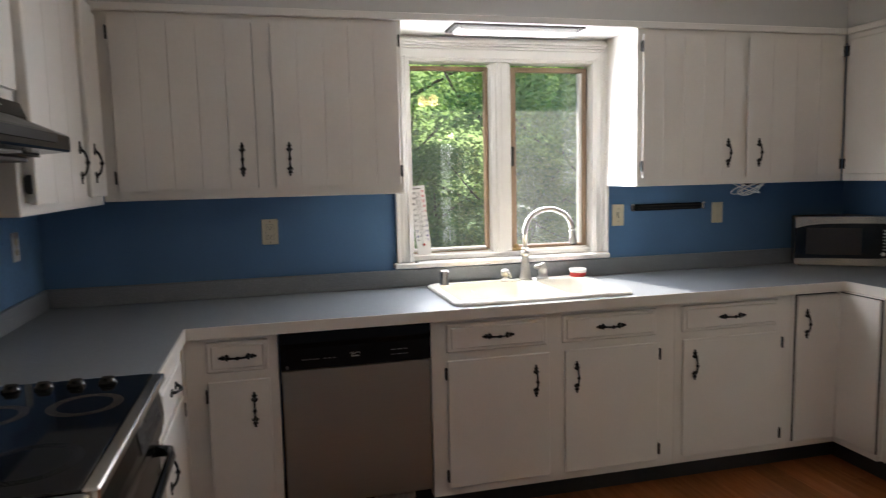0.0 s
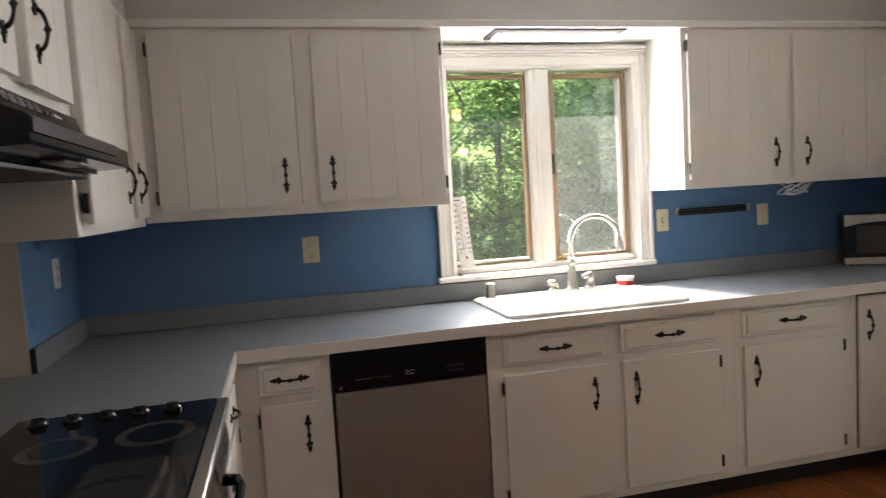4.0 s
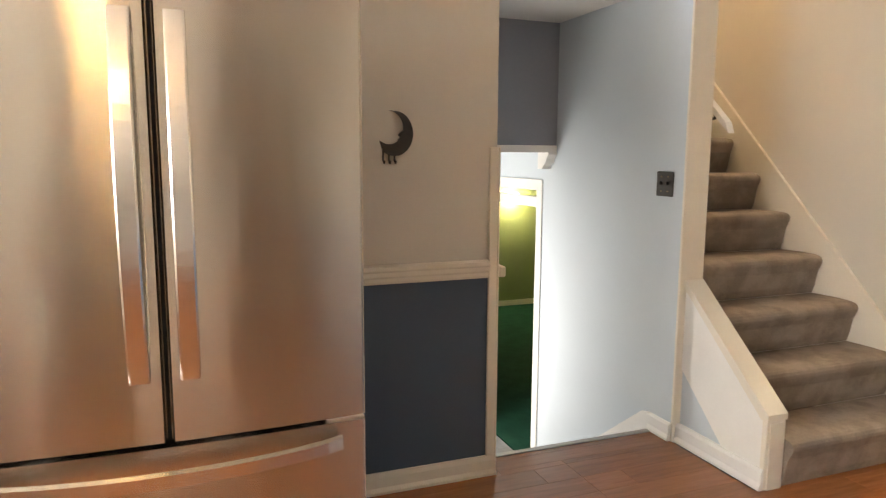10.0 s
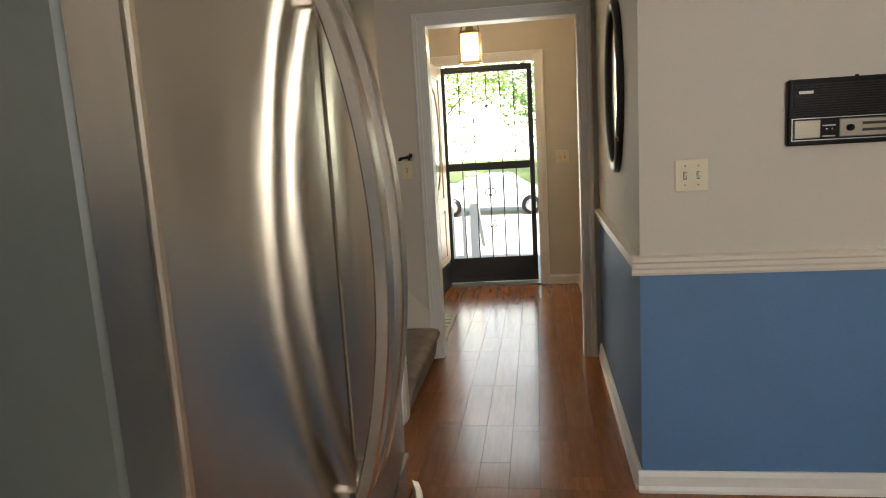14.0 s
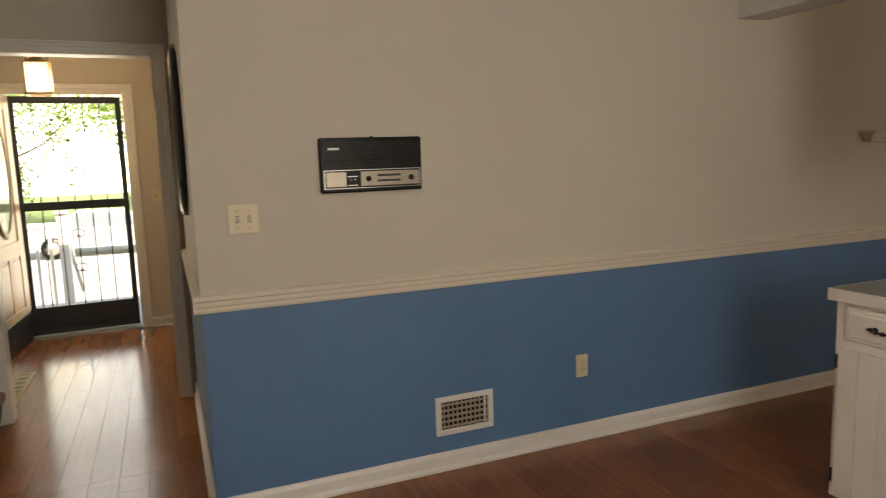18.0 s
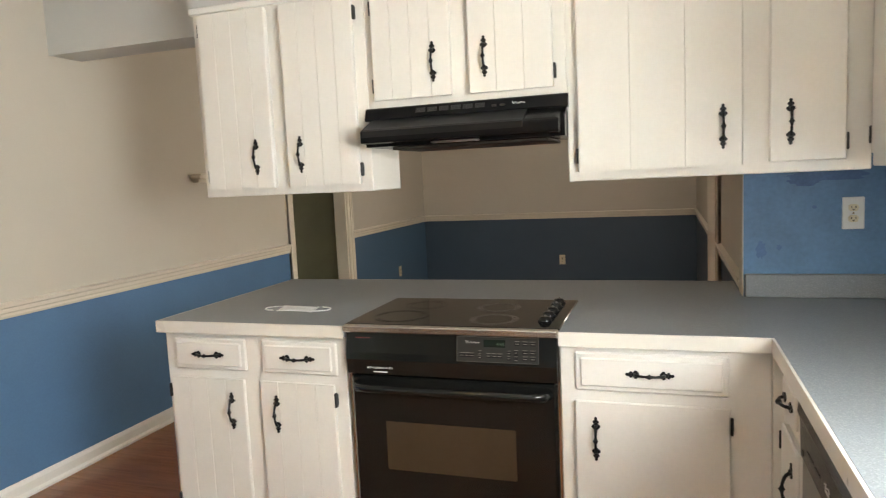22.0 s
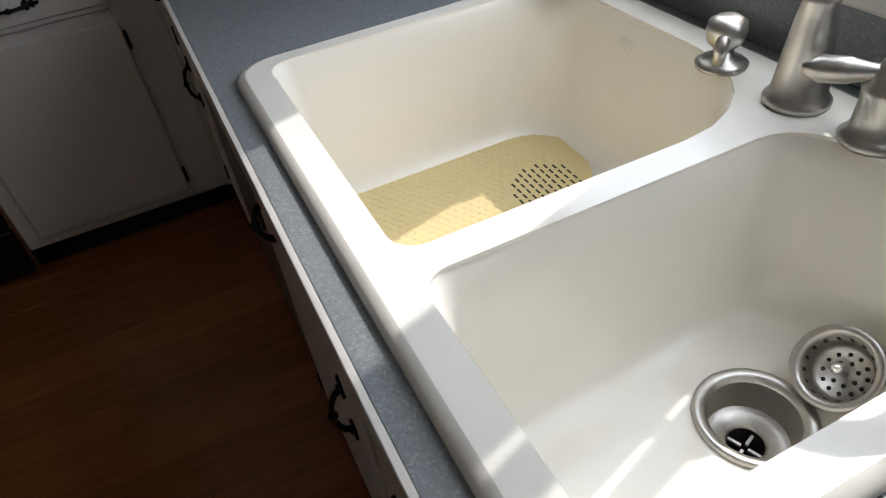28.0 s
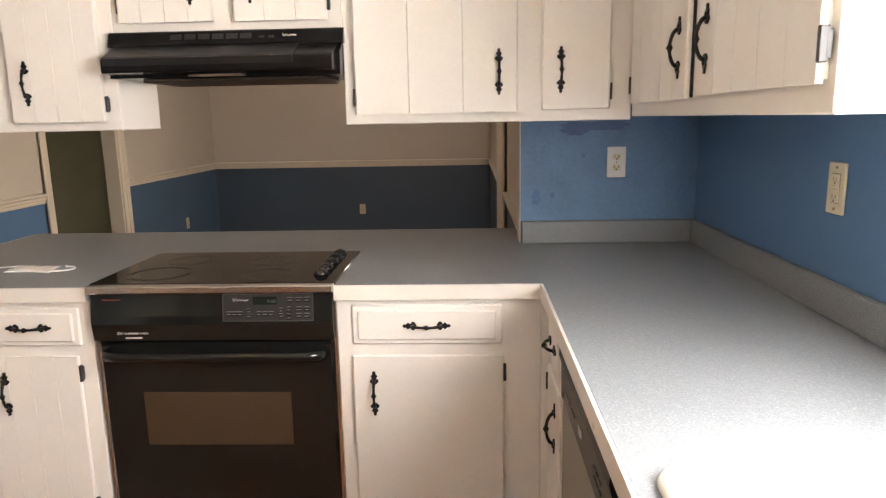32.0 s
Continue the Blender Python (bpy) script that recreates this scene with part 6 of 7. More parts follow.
# crescent moon key hook
mo = thing("moon_key_hook", (EX2, -3.06, 1.31), "dark metal crescent moon key hook", "key hook")
F_ = face((EX2, -3.058, 1.415), EOUT)
outer = [(0.004 + 0.072 * math.cos(radians(a)), 0.085 * math.sin(radians(a)) * 0.98) for a in range(-128, 105, 12)]
inner = [(-0.018 + 0.058 * math.cos(radians(a)), 0.022 + 0.062 * math.sin(radians(a))) for a in range(88, -132, -12)]
inner[9:12] = [(0.030, 0.006), (0.018, -0.004), (0.026, -0.012)]
part("crescent", laid(M().prism(outer + inner, lambda u, v, w: (u, v, w), 0.002, 0.014), F_), PEWTER, mo)
for k, u in enumerate((-0.040, -0.018, 0.004)):
    part("hook", laid(M().tube([(u, -0.062 - 0.01 * k, 0.008), (u, -0.100, 0.008), (u + 0.002, -0.110, 0.016), (u + 0.002, -0.102, 0.024)], 0.0038, 6), F_), PEWTER, mo)

# starfish and sand dollars on the soffit
def starfish(x, z, r, mat, turn, label):
    pts = []
    for k in range(10):
        a = radians(turn + 36 * k)
        q = r if k % 2 == 0 else r * 0.30
        pts.append((q * math.cos(a), q * math.sin(a)))
    m = M()
    vs = [(0, 0, 0.016)] + [(u, v, 0.010 if k % 2 else 0.005) for k, (u, v) in enumerate(pts)] + [(u, v, 0.0) for u, v in pts]
    fs = [(0, 1 + k, 1 + (k + 1) % 10) for k in range(10)] + [(1 + k, 11 + k, 11 + (k + 1) % 10, 1 + (k + 1) % 10) for k in range(10)] + [tuple(range(11, 21))]
    m.add(vs, fs)
    single("starfish", laid(m, face((x, -0.330, z), NOUT)), mat, label, "starfish")


def sand_dollar(x, z):
    t = thing("sand_dollar", (x, -0.33, z), "bleached sand dollar on the pale soffit", "shell", "sand dollars")
    F2 = face((x, -0.330, z), NOUT)
    part("disc", laid(M().lathe([(0.046, 0.0), (0.047, 0.004), (0.030, 0.009), (0.0, 0.011)], Matrix.Diagonal((0.85, 1.1, 1, 1)), 24), F2), SHELL, t)
    m = M()
    for k in range(5):
        a = radians(90 + 72 * k)
        m.box(0.030 * math.cos(a) - 0.003, 0.030 * math.cos(a) + 0.003, 0.036 * math.sin(a) - 0.002, 0.036 * math.sin(a) + 0.002, 0.0075, 0.0095)
    part("petal_slot", laid(m, F2), SLOT, t)


starfish(1.388, 2.335, 0.058, STARM, 90 + 180, "dried orange starfish on the pale soffit")
sand_dollar(1.792, 2.312)
starfish(2.102, 2.318, 0.050, STARD, 70 + 180, "small dark starfish on the pale soffit")
sand_dollar(2.405, 2.312)
starfish(2.865, 2.335, 0.058, STARM, 80 + 180, "dried orange starfish on the pale soffit")
sand_dollar(3.20, 2.330)

# picture hook left on the south wall
single("picture_hook", laid(M().box(-0.006, 0.006, -0.014, 0.012, 0.0, 0.0015).tube([(0, -0.012, 0.001), (0, -0.018, 0.006), (0, -0.012, 0.010)], 0.0016, 6).lathe([(0.0035, 0.0), (0.0035, 0.006), (0.002, 0.007)], Matrix.Translation((0, 0.006, 0)), 8), face((0.52, SY, 2.301), SOUT)), PEWTER, "small dark picture hook on the pale wall", "hook")
# cloth mask left on the peninsula
mk = thing("face_mask", (0.39, -2.35, 0.914), "white cloth face mask lying on the grey counter", "face mask")
vs, fs = [], []
for i in range(13):
    t = i / 12
    half = 0.052 - 0.012 * math.sin(math.pi * t)
    for j in range(7):
        s = j / 3 - 1
        lift = 0.003 + 0.004 * math.sin(math.pi * t) * (1 - s * s) + 0.0016 * math.sin(7 * s + 5 * t) + 0.001 * math.sin(19 * t)
        vs.append((0.388 + 0.008 * t + half * s, -2.415 + 0.160 * t + 0.010 * s, 0.9142 + lift))
fs = [(i * 7 + j, i * 7 + 7 + j, i * 7 + 8 + j, i * 7 + 1 + j) for i in range(12) for j in range(6)]
low = [(x, y, 0.9142) for x, y, z in vs]
edge = [7 * i for i in range(13)] + [84 + j for j in range(1, 7)] + [7 * i + 6 for i in range(11, -1, -1)] + [j for j in range(5, 0, -1)]
fs += [tuple(91 + q for q in reversed(f)) for f in fs] + [(a, 91 + a, 91 + b, b) for a, b in zip(edge, edge[1:] + edge[:1])]
part("cloth", M().add(vs + low, fs, 0, True), PAPER, mk)
for s, y in ((-1, -2.42), (1, -2.25)):
    pts = [(0.392 - 0.048, y, 0.917)] + [(0.395 + 0.038 * math.cos(radians(a)), y + s * (0.008 + 0.052 * math.sin(radians(a))), 0.9168) for a in range(180, -1, -20)] + [(0.395 + 0.045, y, 0.917)]
    part("ear_loop", M().tube(pts, 0.0026, 6), PAPER, mk)

# small jack plate in the dining room, beside the short wall
jp = thing("wall_jack", (-0.147, -0.62, 1.334), "small tan jack plate on the dining wall", "wall plate")
pl = part("plate", M().box(-0.169, -0.126, -0.629, -0.62, 1.293, 1.374, 0.002), PLATE, jp)
part("jack", M().lathe([(0.0055, 0.0), (0.0055, 0.003), (0.002, 0.004)], Matrix.Translation((-0.137, -0.629, 1.336)) @ pose(0, 0, 0, 90), 12), SLOT, pl)
part("top_dark_strip", M().box(-0.168, -0.127, -0.6296, -0.628, 1.369, 1.3725), SLOT, pl)

# small ledge on the dining wall
single("wall_ledge", M().box(-1.115, -0.87, SY, SY + 0.10, 1.492, 1.505, 0.003).box(-1.095, -0.89, SY, SY + 0.075, 1.470, 1.492, 0.004).box(-1.075, -0.91, SY, SY + 0.05, 1.448, 1.470, 0.004), CREAM, "small cream moulded wall ledge", "shelf")
# hinge of the door past the dining wall's corner
structure("door_1", M().box(-2.55, -1.75, -0.65, -0.615, 0.01, 2.045, 0.003), CREAM, "cream painted dining room door")

# chandelier over the kitchen floor
ch = thing("chandelier", (CH[0], CH[1], 1.95), "brass chandelier with five glass shades", "chandelier")
part("stem", M().lathe([(0.012, 1.98), (0.03, 2.0), (0.035, 2.06), (0.012, 2.10), (0.010, 2.36), (0.06, 2.41), (0.065, 2.44)], Matrix.Translation((CH[0], CH[1], 0)), 16), BRASS, ch)
for a in range(5):
    c, s = math.cos(a * 1.2566), math.sin(a * 1.2566)
    pts = [(CH[0] + c * q, CH[1] + s * q, z) for q, z in ((0.015, 2.06), (0.03, 2.025), (0.05, 2.03), (0.06, 2.10), (0.06, 2.13))]
    arm = part("arm", M().tube(pts, 0.007, 8), BRASS, ch)
    part("bulb", M().lathe([(0.010, 0.06), (0.024, 0.035), (0.024, 0.015), (0.008, 0.0)], Matrix.Translation((CH[0] + 0.06 * c, CH[1] + 0.06 * s, 2.055)), 12), CHBULB, arm)

# ---------------------------------------------------------------- stairs up, knee wall, stairs down
RISE, RUN, SX = 0.207, 0.223, 3.842
st = thing("stairs_up", (4.6, -5.0, 0), "flight of taupe carpeted stairs going up", "stairs", kind="structure")
for k in range(13):
    x, z = SX + RUN * k, RISE * (k + 1)
    prof = [(x + 0.030, z - RISE - (0.0 if k else -0.001)), (x + 0.016, z - RISE + 0.04), (x + 0.002, z - 0.085), (x - 0.012, z - 0.058), (x - 0.019, z - 0.040), (x - 0.019, z - 0.026), (x - 0.012, z - 0.013), (x + 0.002, z - 0.005), (x + 0.03, z), (x + 0.12, z + 0.002), (x + RUN + 0.03, z - 0.002), (x + RUN + 0.03, z - RISE)]
    part("step", M().prism(prof, lambda u, v, w: (u, w, v), OY + 0.022, -4.547), STAIRC, st)
m = M().box(4.392, 5.65, -4.545, -4.42, -1.2, 5.0, slot=0).box(5.65, 7.2, -4.545, -4.42, 1.415, 5.0, slot=0).box(4.378, 4.392, -4.548, -4.417, 0.0, 5.0, 0.002, slot=1)
structure("wall_between_stairs", m, [PALEBLUE, CREAM], "pale blue wall between the two flights of stairs")
structure("wall_stair_north_face", M().box(4.40, 5.6, -4.549, -4.5455, 0.5, 5.0).box(5.6, 7.2, -4.549, -4.5455, 1.5, 5.0), BEIGE)
lay_y = lambda u, v, w: (u, w, v)
structure("trim_stair_skirt", M().prism([(3.885, 0.0), (3.885, 0.31), (3.905, 0.335), (7.1, 0.335 + 3.195), (7.1, 2.3), (4.1, 0.0)], lay_y, OY, OY + 0.02), CREAM, "cream skirting board along the stairs")
m = M().prism([(3.893, 0.0), (3.893, 0.300), (4.378, 0.735), (4.378, 0.0)], lay_y, -4.545, -4.460)
structure("wall_knee", m, PALEBLUE, "low wall beside the stairs")
structure("trim_knee_panel", M().prism([(3.893, 0.088), (3.893, 0.293), (4.376, 0.727), (4.376, 0.352), (4.105, 0.088)], lay_y, -4.460, -4.452), TRIM, "white triangular panel on the knee wall")
structure("trim_knee_cap", M().prism([(3.863, 0.290), (3.863, 0.317), (4.378, 0.775), (4.378, 0.735), (3.897, 0.290)], lay_y, -4.550, -4.446), CREAM, "cream sloping cap board")
structure("trim_knee_end", M().box(3.867, 3.893, -4.548, -4.448, 0.0, 0.290, 0.003).box(3.860, 3.867, -4.535, -4.460, 0.0, 0.283, 0.002), CREAM, "cream end board")
structure("baseboard_knee", M().prism([(-4.428, 0.0), (-4.428, 0.012), (-4.435, 0.03), (-4.435, 0.075), (-4.442, 0.088), (-4.460, 0.088), (-4.460, 0.0)], lambda u, v, w: (w, u, v), 3.869, 4.392).prism([(-4.40, 0.0), (-4.40, 0.012), (-4.407, 0.03), (-4.407, 0.075), (-4.414, 0.088), (-4.42, 0.088), (-4.42, 0.0)], lambda u, v, w: (w, u, v), 4.392, 4.545), TRIM, "white painted baseboard")
structure("trim_down_skirt", M().prism([(4.545, 0.0), (4.545, 0.088), (4.60, 0.075), (5.645, -0.74), (5.645, -0.92), (4.7, -0.18)], lay_y, -4.42, -4.408), TRIM, "white skirting board along the stairs down")
hr_ = thing("handrail", (5.2, -4.60, 1.45), "white painted wooden handrail on the stair wall", "handrail")
part("rail", M().prism([(4.315, 1.440), (4.335, 1.490), (7.0, 1.490 + 2.665 * 0.913), (7.0, 1.440 + 2.685 * 0.913)], lay_y, -4.618, -4.582), TRIM, hr_)
part("bracket", M().tube([(4.42, -4.546, 1.50), (4.42, -4.60, 1.51), (4.42, -4.60, 1.54)], 0.007, 8), PEWTER, hr_)

sd_ = thing("stairs_down", (5.1, -3.95, -0.92), "flight of grey carpeted stairs going down", "stairs", kind="structure")
for k in range(5):
    x, z = 4.543 + 0.22 * k, -0.184 * (k + 1)
    part("step", M().box(x, x + (0.24 if k < 4 else 1.77), -4.418 if k < 4 else -4.616, -3.502, z - 0.19, z, 0.01), GREYC, sd_)
structure("trim_floor_nosing", M().box(4.515, 4.548, -4.405, -3.502, -0.03, 0.004, 0.003), plain("grey_metal_nosing", (0.35, 0.33, 0.31), 0.4, 0.8), "metal edge strip at the stair head")
structure("wall_stair_down_north", M().box(4.51, 5.70, -3.50, -3.38, -1.2, CEILZ).box(EX2, 4.51, -3.491, -3.38, -1.2, 0.0).box(5.70, 6.85, -3.50, -3.38, 1.10, CEILZ).box(6.85, 7.30, -3.50, -3.38, -1.2, 1.41), PALEBLUE)
structure("wall_side_entry", M().box(5.65, 5.70, -3.38, -2.45, -1.2, 1.14).box(6.85, 6.90, -3.38, -2.45, -1.2, 1.14).box(5.65, 6.90, -2.45, -2.40, -1.2, 1.14), PALEBLUE)
structure("ceiling_stair_down", M().box(EX2 + 0.12, 5.52, -4.42, -3.50, 2.11, 2.17).box(5.64, 7.20, -4.42, -3.50, 1.41, 1.47).box(5.65, 6.90, -3.38, -2.40, 1.14, 1.18), CEIL, "white ceiling over the stairs down")
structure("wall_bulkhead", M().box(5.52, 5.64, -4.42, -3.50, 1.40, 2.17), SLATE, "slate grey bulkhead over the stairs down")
structure("trim_bulkhead", M().prism([(5.64, 1.358), (5.51, 1.358), (5.51, 1.345), (5.535, 1.322), (5.545, 1.295), (5.57, 1.278), (5.58, 1.258), (5.64, 1.258)], lay_y, -4.419, -4.36).box(5.512, 5.64, -4.419, -3.50, 1.358, 1.399), TRIM, "white crown moulding under the bulkhead")
m = M().box(5.65, 5.74, -4.565, -4.42, -1.2, 1.41).box(7.02, 7.20, -4.565, -4.42, -1.2, 1.41).box(5.74, 7.02, -4.565, -4.42, 1.12, 1.41).box(7.20, 7.30, -4.565, -3.50, -1.2, 1.41)
structure("wall_lower_door", m, PALEBLUE, "pale blue wall round the lower doorway")
structure("trim_casing_lower", M().box(5.67, 5.74, -4.42, -4.411, -0.92, 1.12, 0.003).box(7.02, 7.09, -4.42, -4.411, -0.92, 1.12, 0.003).box(5.67, 7.09, -4.42, -4.411, 1.12, 1.19, 0.003), TRIM, "flat white door casing")
structure("trim_inner_frame_lower", M().box(6.935, 7.02, -4.612, -4.566, -0.92, 1.06, 0.003).box(5.74, 6.935, -4.612, -4.566, 0.99, 1.06, 0.003).box(5.65, 5.74, -4.612, -4.566, -0.92, 1.06, 0.003), TRIM, "white painted inner door frame")
structure("baseboard_lower_jamb", M().box(7.005, 7.02, -4.564, -4.421, -0.92, -0.80, 0.003), TRIM)
m = M().box(11.0, 11.1, -8.2, -4.62, -1.0, 1.42).box(7.02, 11.0, -4.72, -4.62, -1.0, 1.42).box(5.60, 11.1, -8.3, -8.2, -1.0, 1.42).box(5.60, 5.65, -8.2, -4.62, -1.0, 1.42)
structure("wall_lower_room", m, GREEN, "green painted walls of the lower room")
structure("wall_lower_closet", M().box(10.35, 11.0, -6.02, -4.72, -0.92, 1.42), GREEN, "green painted closet wall in the lower room")
structure("ceiling_lower_room", M().box(5.60, 11.1, -8.3, -4.565, 1.42, 1.5), CEIL)
structure("floor_lower_room", M().box(5.60, 11.1, -8.3, -4.62, -1.1, -0.92), DARKGREEN, "dark green carpet of the lower room")
structure("baseboard_lower_room", M().box(10.98, 11.0, -8.2, -6.02, -0.92, -0.84, 0.004).box(10.33, 10.35, -6.04, -4.72, -0.92, -0.84, 0.004), CREAM)
single("wall_lamp", M().lathe([(0.03, 0), (0.09, 0.03), (0.10, 0.10), (0.06, 0.16)], Matrix.Translation((10.885, -6.85, 0.64)), 14), glow("lamp_shade_glow", (1.0, 0.86, 0.5), 12), "lit wall lamp in the green room", "lamp")
structure("ceiling_upstairs", M().box(4.2, 7.3, -5.6, -4.4, 5.0, 5.1), CEIL)
structure("wall_upstairs", M().box(7.2, 7.3, -5.6, -4.4, 1.5, 5.0).box(4.16, 4.28, -5.57, -4.42, CEILZ, 5.0).box(4.28, 4.378, -4.545, -4.42, CEILZ, 5.0), BEIGE)

# ---------------------------------------------------------------- hall and foyer
mr = thing("oval_mirror", (HX, -4.47, 1.2), "oval mirror in a dark wooden frame", "mirror")
F_ = face((HX, -4.47, 1.585), (1, 0, 0))
n = 48


def oval_ring(a0, b0, a1, b1, z0, z1):
    vs = []
    for a, b, z in ((a0, b0, z0), (a1, b1, z0), (a1, b1, z1 * 0.6), ((a0 + a1) / 2, (b0 + b1) / 2, z1), (a0, b0, z1 * 0.7)):
        vs += [(a * math.cos(2 * math.pi * k / n), b * math.sin(2 * math.pi * k / n), z) for k in range(n)]
    fs = []
    for j in range(5):
        for k in range(n):
            fs.append((j * n + k, j * n + (k + 1) % n, ((j + 1) % 5) * n + (k + 1) % n, ((j + 1) % 5) * n + k))
    return M().add(vs, fs, 0, True)


part("frame", laid(oval_ring(0.215, 0.335, 0.262, 0.382, 0.0, 0.030), F_), plain("dark_frame", (0.02, 0.015, 0.012), 0.3), mr, "dark oval frame")
part("glass", laid(M().prism([(0.22 * math.cos(2 * math.pi * k / n), 0.34 * math.sin(2 * math.pi * k / n)) for k in range(n)], lambda u, v, w: (u, v, w), 0.004, 0.010), F_), MIRROR, mr)
part("hanger", laid(M().box(-0.012, 0.012, 0.375, 0.40, 0, 0.02, 0.003), F_), BRASS, mr)

# front door, standing open
fd_ = thing("door_2", (4.06, -7.1, 0), "stained tan front door with an oval glass, standing open", "door", kind="structure")
FDM = Matrix.Translation((4.035, -7.53, 0.012)) @ pose(0, 0, 0, 0, 0, 86)
part("edge", laid(M().box(0, 0.86, -0.022, 0.022, 0, 2.02, 0.002), FDM), DOORW, fd_, "stained wooden edge")
m = M()
for q in ((0.0, 0.14, 0.26, 2.02), (0.72, 0.86, 0.26, 2.02), (0.14, 0.72, 1.90, 2.02), (0.14, 0.72, 0.74, 0.86), (0.14, 0.72, 0.26, 0.32), (0.40, 0.46, 0.32, 0.74)):
    m.box(q[0], q[1], 0.0222, 0.030, q[2], q[3], 0.003)
m.box(0.16, 0.39, 0.0222, 0.028, 0.345, 0.715, 0.004).box(0.47, 0.70, 0.0222, 0.028, 0.345, 0.715, 0.004)
part("stiles", laid(m, FDM), DOORC, fd_, "stained tan panelled face")
part("oval_surround", laid(oval_ring(0.20, 0.43, 0.25, 0.48, 0.0, 0.016), FDM @ Matrix.Translation((0.43, 0.0225, 1.38)) @ pose(0, 0, 0, -90)), DOORC, fd_)
part("oval_glass", laid(M().prism([(0.205 * math.cos(2 * math.pi * k / n), 0.435 * math.sin(2 * math.pi * k / n)) for k in range(n)], lambda u, v, w: (u, v, w), 0.001, 0.006), FDM @ Matrix.Translation((0.43, 0.0225, 1.38)) @ pose(0, 0, 0, -90)), plain("bevelled_glass", (0.35, 0.42, 0.33), 0.08, vary=0.4, scale=9, bump=0.0), fd_, "bevelled oval glass")
part("kick_plate", laid(M().box(0.01, 0.85, 0.0222, 0.026, 0.01, 0.25, 0.002), FDM), plain("dark_kick_plate", (0.04, 0.04, 0.045), 0.3, 0.7), fd_)
hnd = M().box(0.79, 0.835, 0.0305, 0.036, 0.90, 1.15, 0.004).tube([(0.812, 0.034, 1.12), (0.812, 0.075, 1.11), (0.812, 0.08, 1.02), (0.812, 0.034, 0.95)], 0.009, 8)
part("handle", laid(hnd, FDM), PEWTER, fd_)
part("deadbolt", laid(M().lathe([(0.028, 0.0), (0.026, 0.02), (0.0, 0.022)], Matrix.Translation((0.812, 0.030, 1.24)) @ pose(0, 0, 0, -90), 14), FDM), PEWTER, fd_)

# black security screen door, slightly ajar
sc = thing("screen_door", (3.61, FY - 0.1, 0), "black security screen door with scrolled bars", "door")
SDM = Matrix.Translation((4.035, FY - 0.07, 0.02)) @ pose(0, 0, 0, 0, 0, 184)
m = M().box(0, 0.045, -0.015, 0.015, 0, 2.02, 0.003).box(0.80, 0.845, -0.015, 0.015, 0, 2.02, 0.003).box(0.045, 0.80, -0.015, 0.015, 1.965, 2.02, 0.003).box(0.045, 0.80, -0.015, 0.015, 1.07, 1.14, 0.003).box(0.045, 0.80, -0.015, 0.015, 0, 0.05, 0.003)
part("frame", laid(m, SDM), IRON, sc)
part("kick_panel", laid(M().box(0.045, 0.80, -0.010, 0.010, 0.05, 0.235, 0.002), SDM), IRON, sc)
for k in range(5):
    x = 0.17 + 0.126 * k
    part("bar", laid(M().tube([(x, 0, 1.14), (x, 0, 1.965)], 0.005, 6), SDM), IRON, sc)
    part("bar", laid(M().tube([(x, 0, 0.235), (x, 0, 1.07)], 0.006, 6), SDM), IRON, sc)
for z in (1.42, 1.68, 0.55, 0.85):
    for s in (-1, 1):
        pts = [(0.422 + s * (0.008 + 0.05 * math.sin(radians(a)) * (1 - a / 500)), 0, z + 0.045 * math.cos(radians(a)) * (1 - a / 400)) for a in range(0, 300, 30)]
        part("scroll", laid(M().tube(pts, 0.004, 5), SDM), IRON, sc)
part("door_handle", laid(M().box(0.812, 0.835, 0.012, 0.05, 0.98, 1.06, 0.004), SDM), NICKEL, sc)
structure("trim_threshold", M().box(3.16, 4.05, FY - 0.14, FY + 0.02, -0.005, 0.016, 0.004), plain("dull_threshold", (0.30, 0.30, 0.32), 0.35, 0.8), "metal door threshold")

# foyer lantern
LX, LY = 3.63, -6.5
ln = thing("foyer_lantern", (LX, LY, 1.94), "brass lantern with clear glass sides, lit", "pendant lamp")
part("cap", M().lathe([(0.012, 2.26), (0.03, 2.22), (0.045, 2.185), (0.105, 2.165), (0.105, 2.155)], Matrix.Translation((LX, LY, 0)) @ pose(0, 0, 0, 0, 0, 45), 4, smooth=False), BRASS, ln)
part("hoop", M().tube([(LX - 0.07, LY, 2.17), (LX - 0.05, LY, 2.25), (LX, LY, 2.28), (LX + 0.05, LY, 2.25), (LX + 0.07, LY, 2.17)], 0.006, 6), BRASS, ln)
part("chain", M().tube([(LX, LY, 2.27), (LX, LY, 2.49)], 0.005, 6), BRASS, ln)
part("canopy", M().lathe([(0.055, 2.475), (0.06, 2.50)], Matrix.Translation((LX, LY, 0)), 16), BRASS, ln)
m = M()
for sx in (-1, 1):
    for sy in (-1, 1):
        m.box(LX + sx * 0.072 - 0.005, LX + sx * 0.072 + 0.005, LY + sy * 0.072 - 0.005, LY + sy * 0.072 + 0.005, 1.95, 2.16)
m.box(LX - 0.085, LX + 0.085, LY - 0.085, LY - 0.068, 1.94, 1.955).box(LX - 0.085, LX + 0.085, LY + 0.068, LY + 0.085, 1.94, 1.955).box(LX - 0.085, LX - 0.068, LY - 0.068, LY + 0.068, 1.94, 1.955).box(LX + 0.068, LX + 0.085, LY - 0.068, LY + 0.068, 1.94, 1.955)
part("cage", m, BRASS, ln)
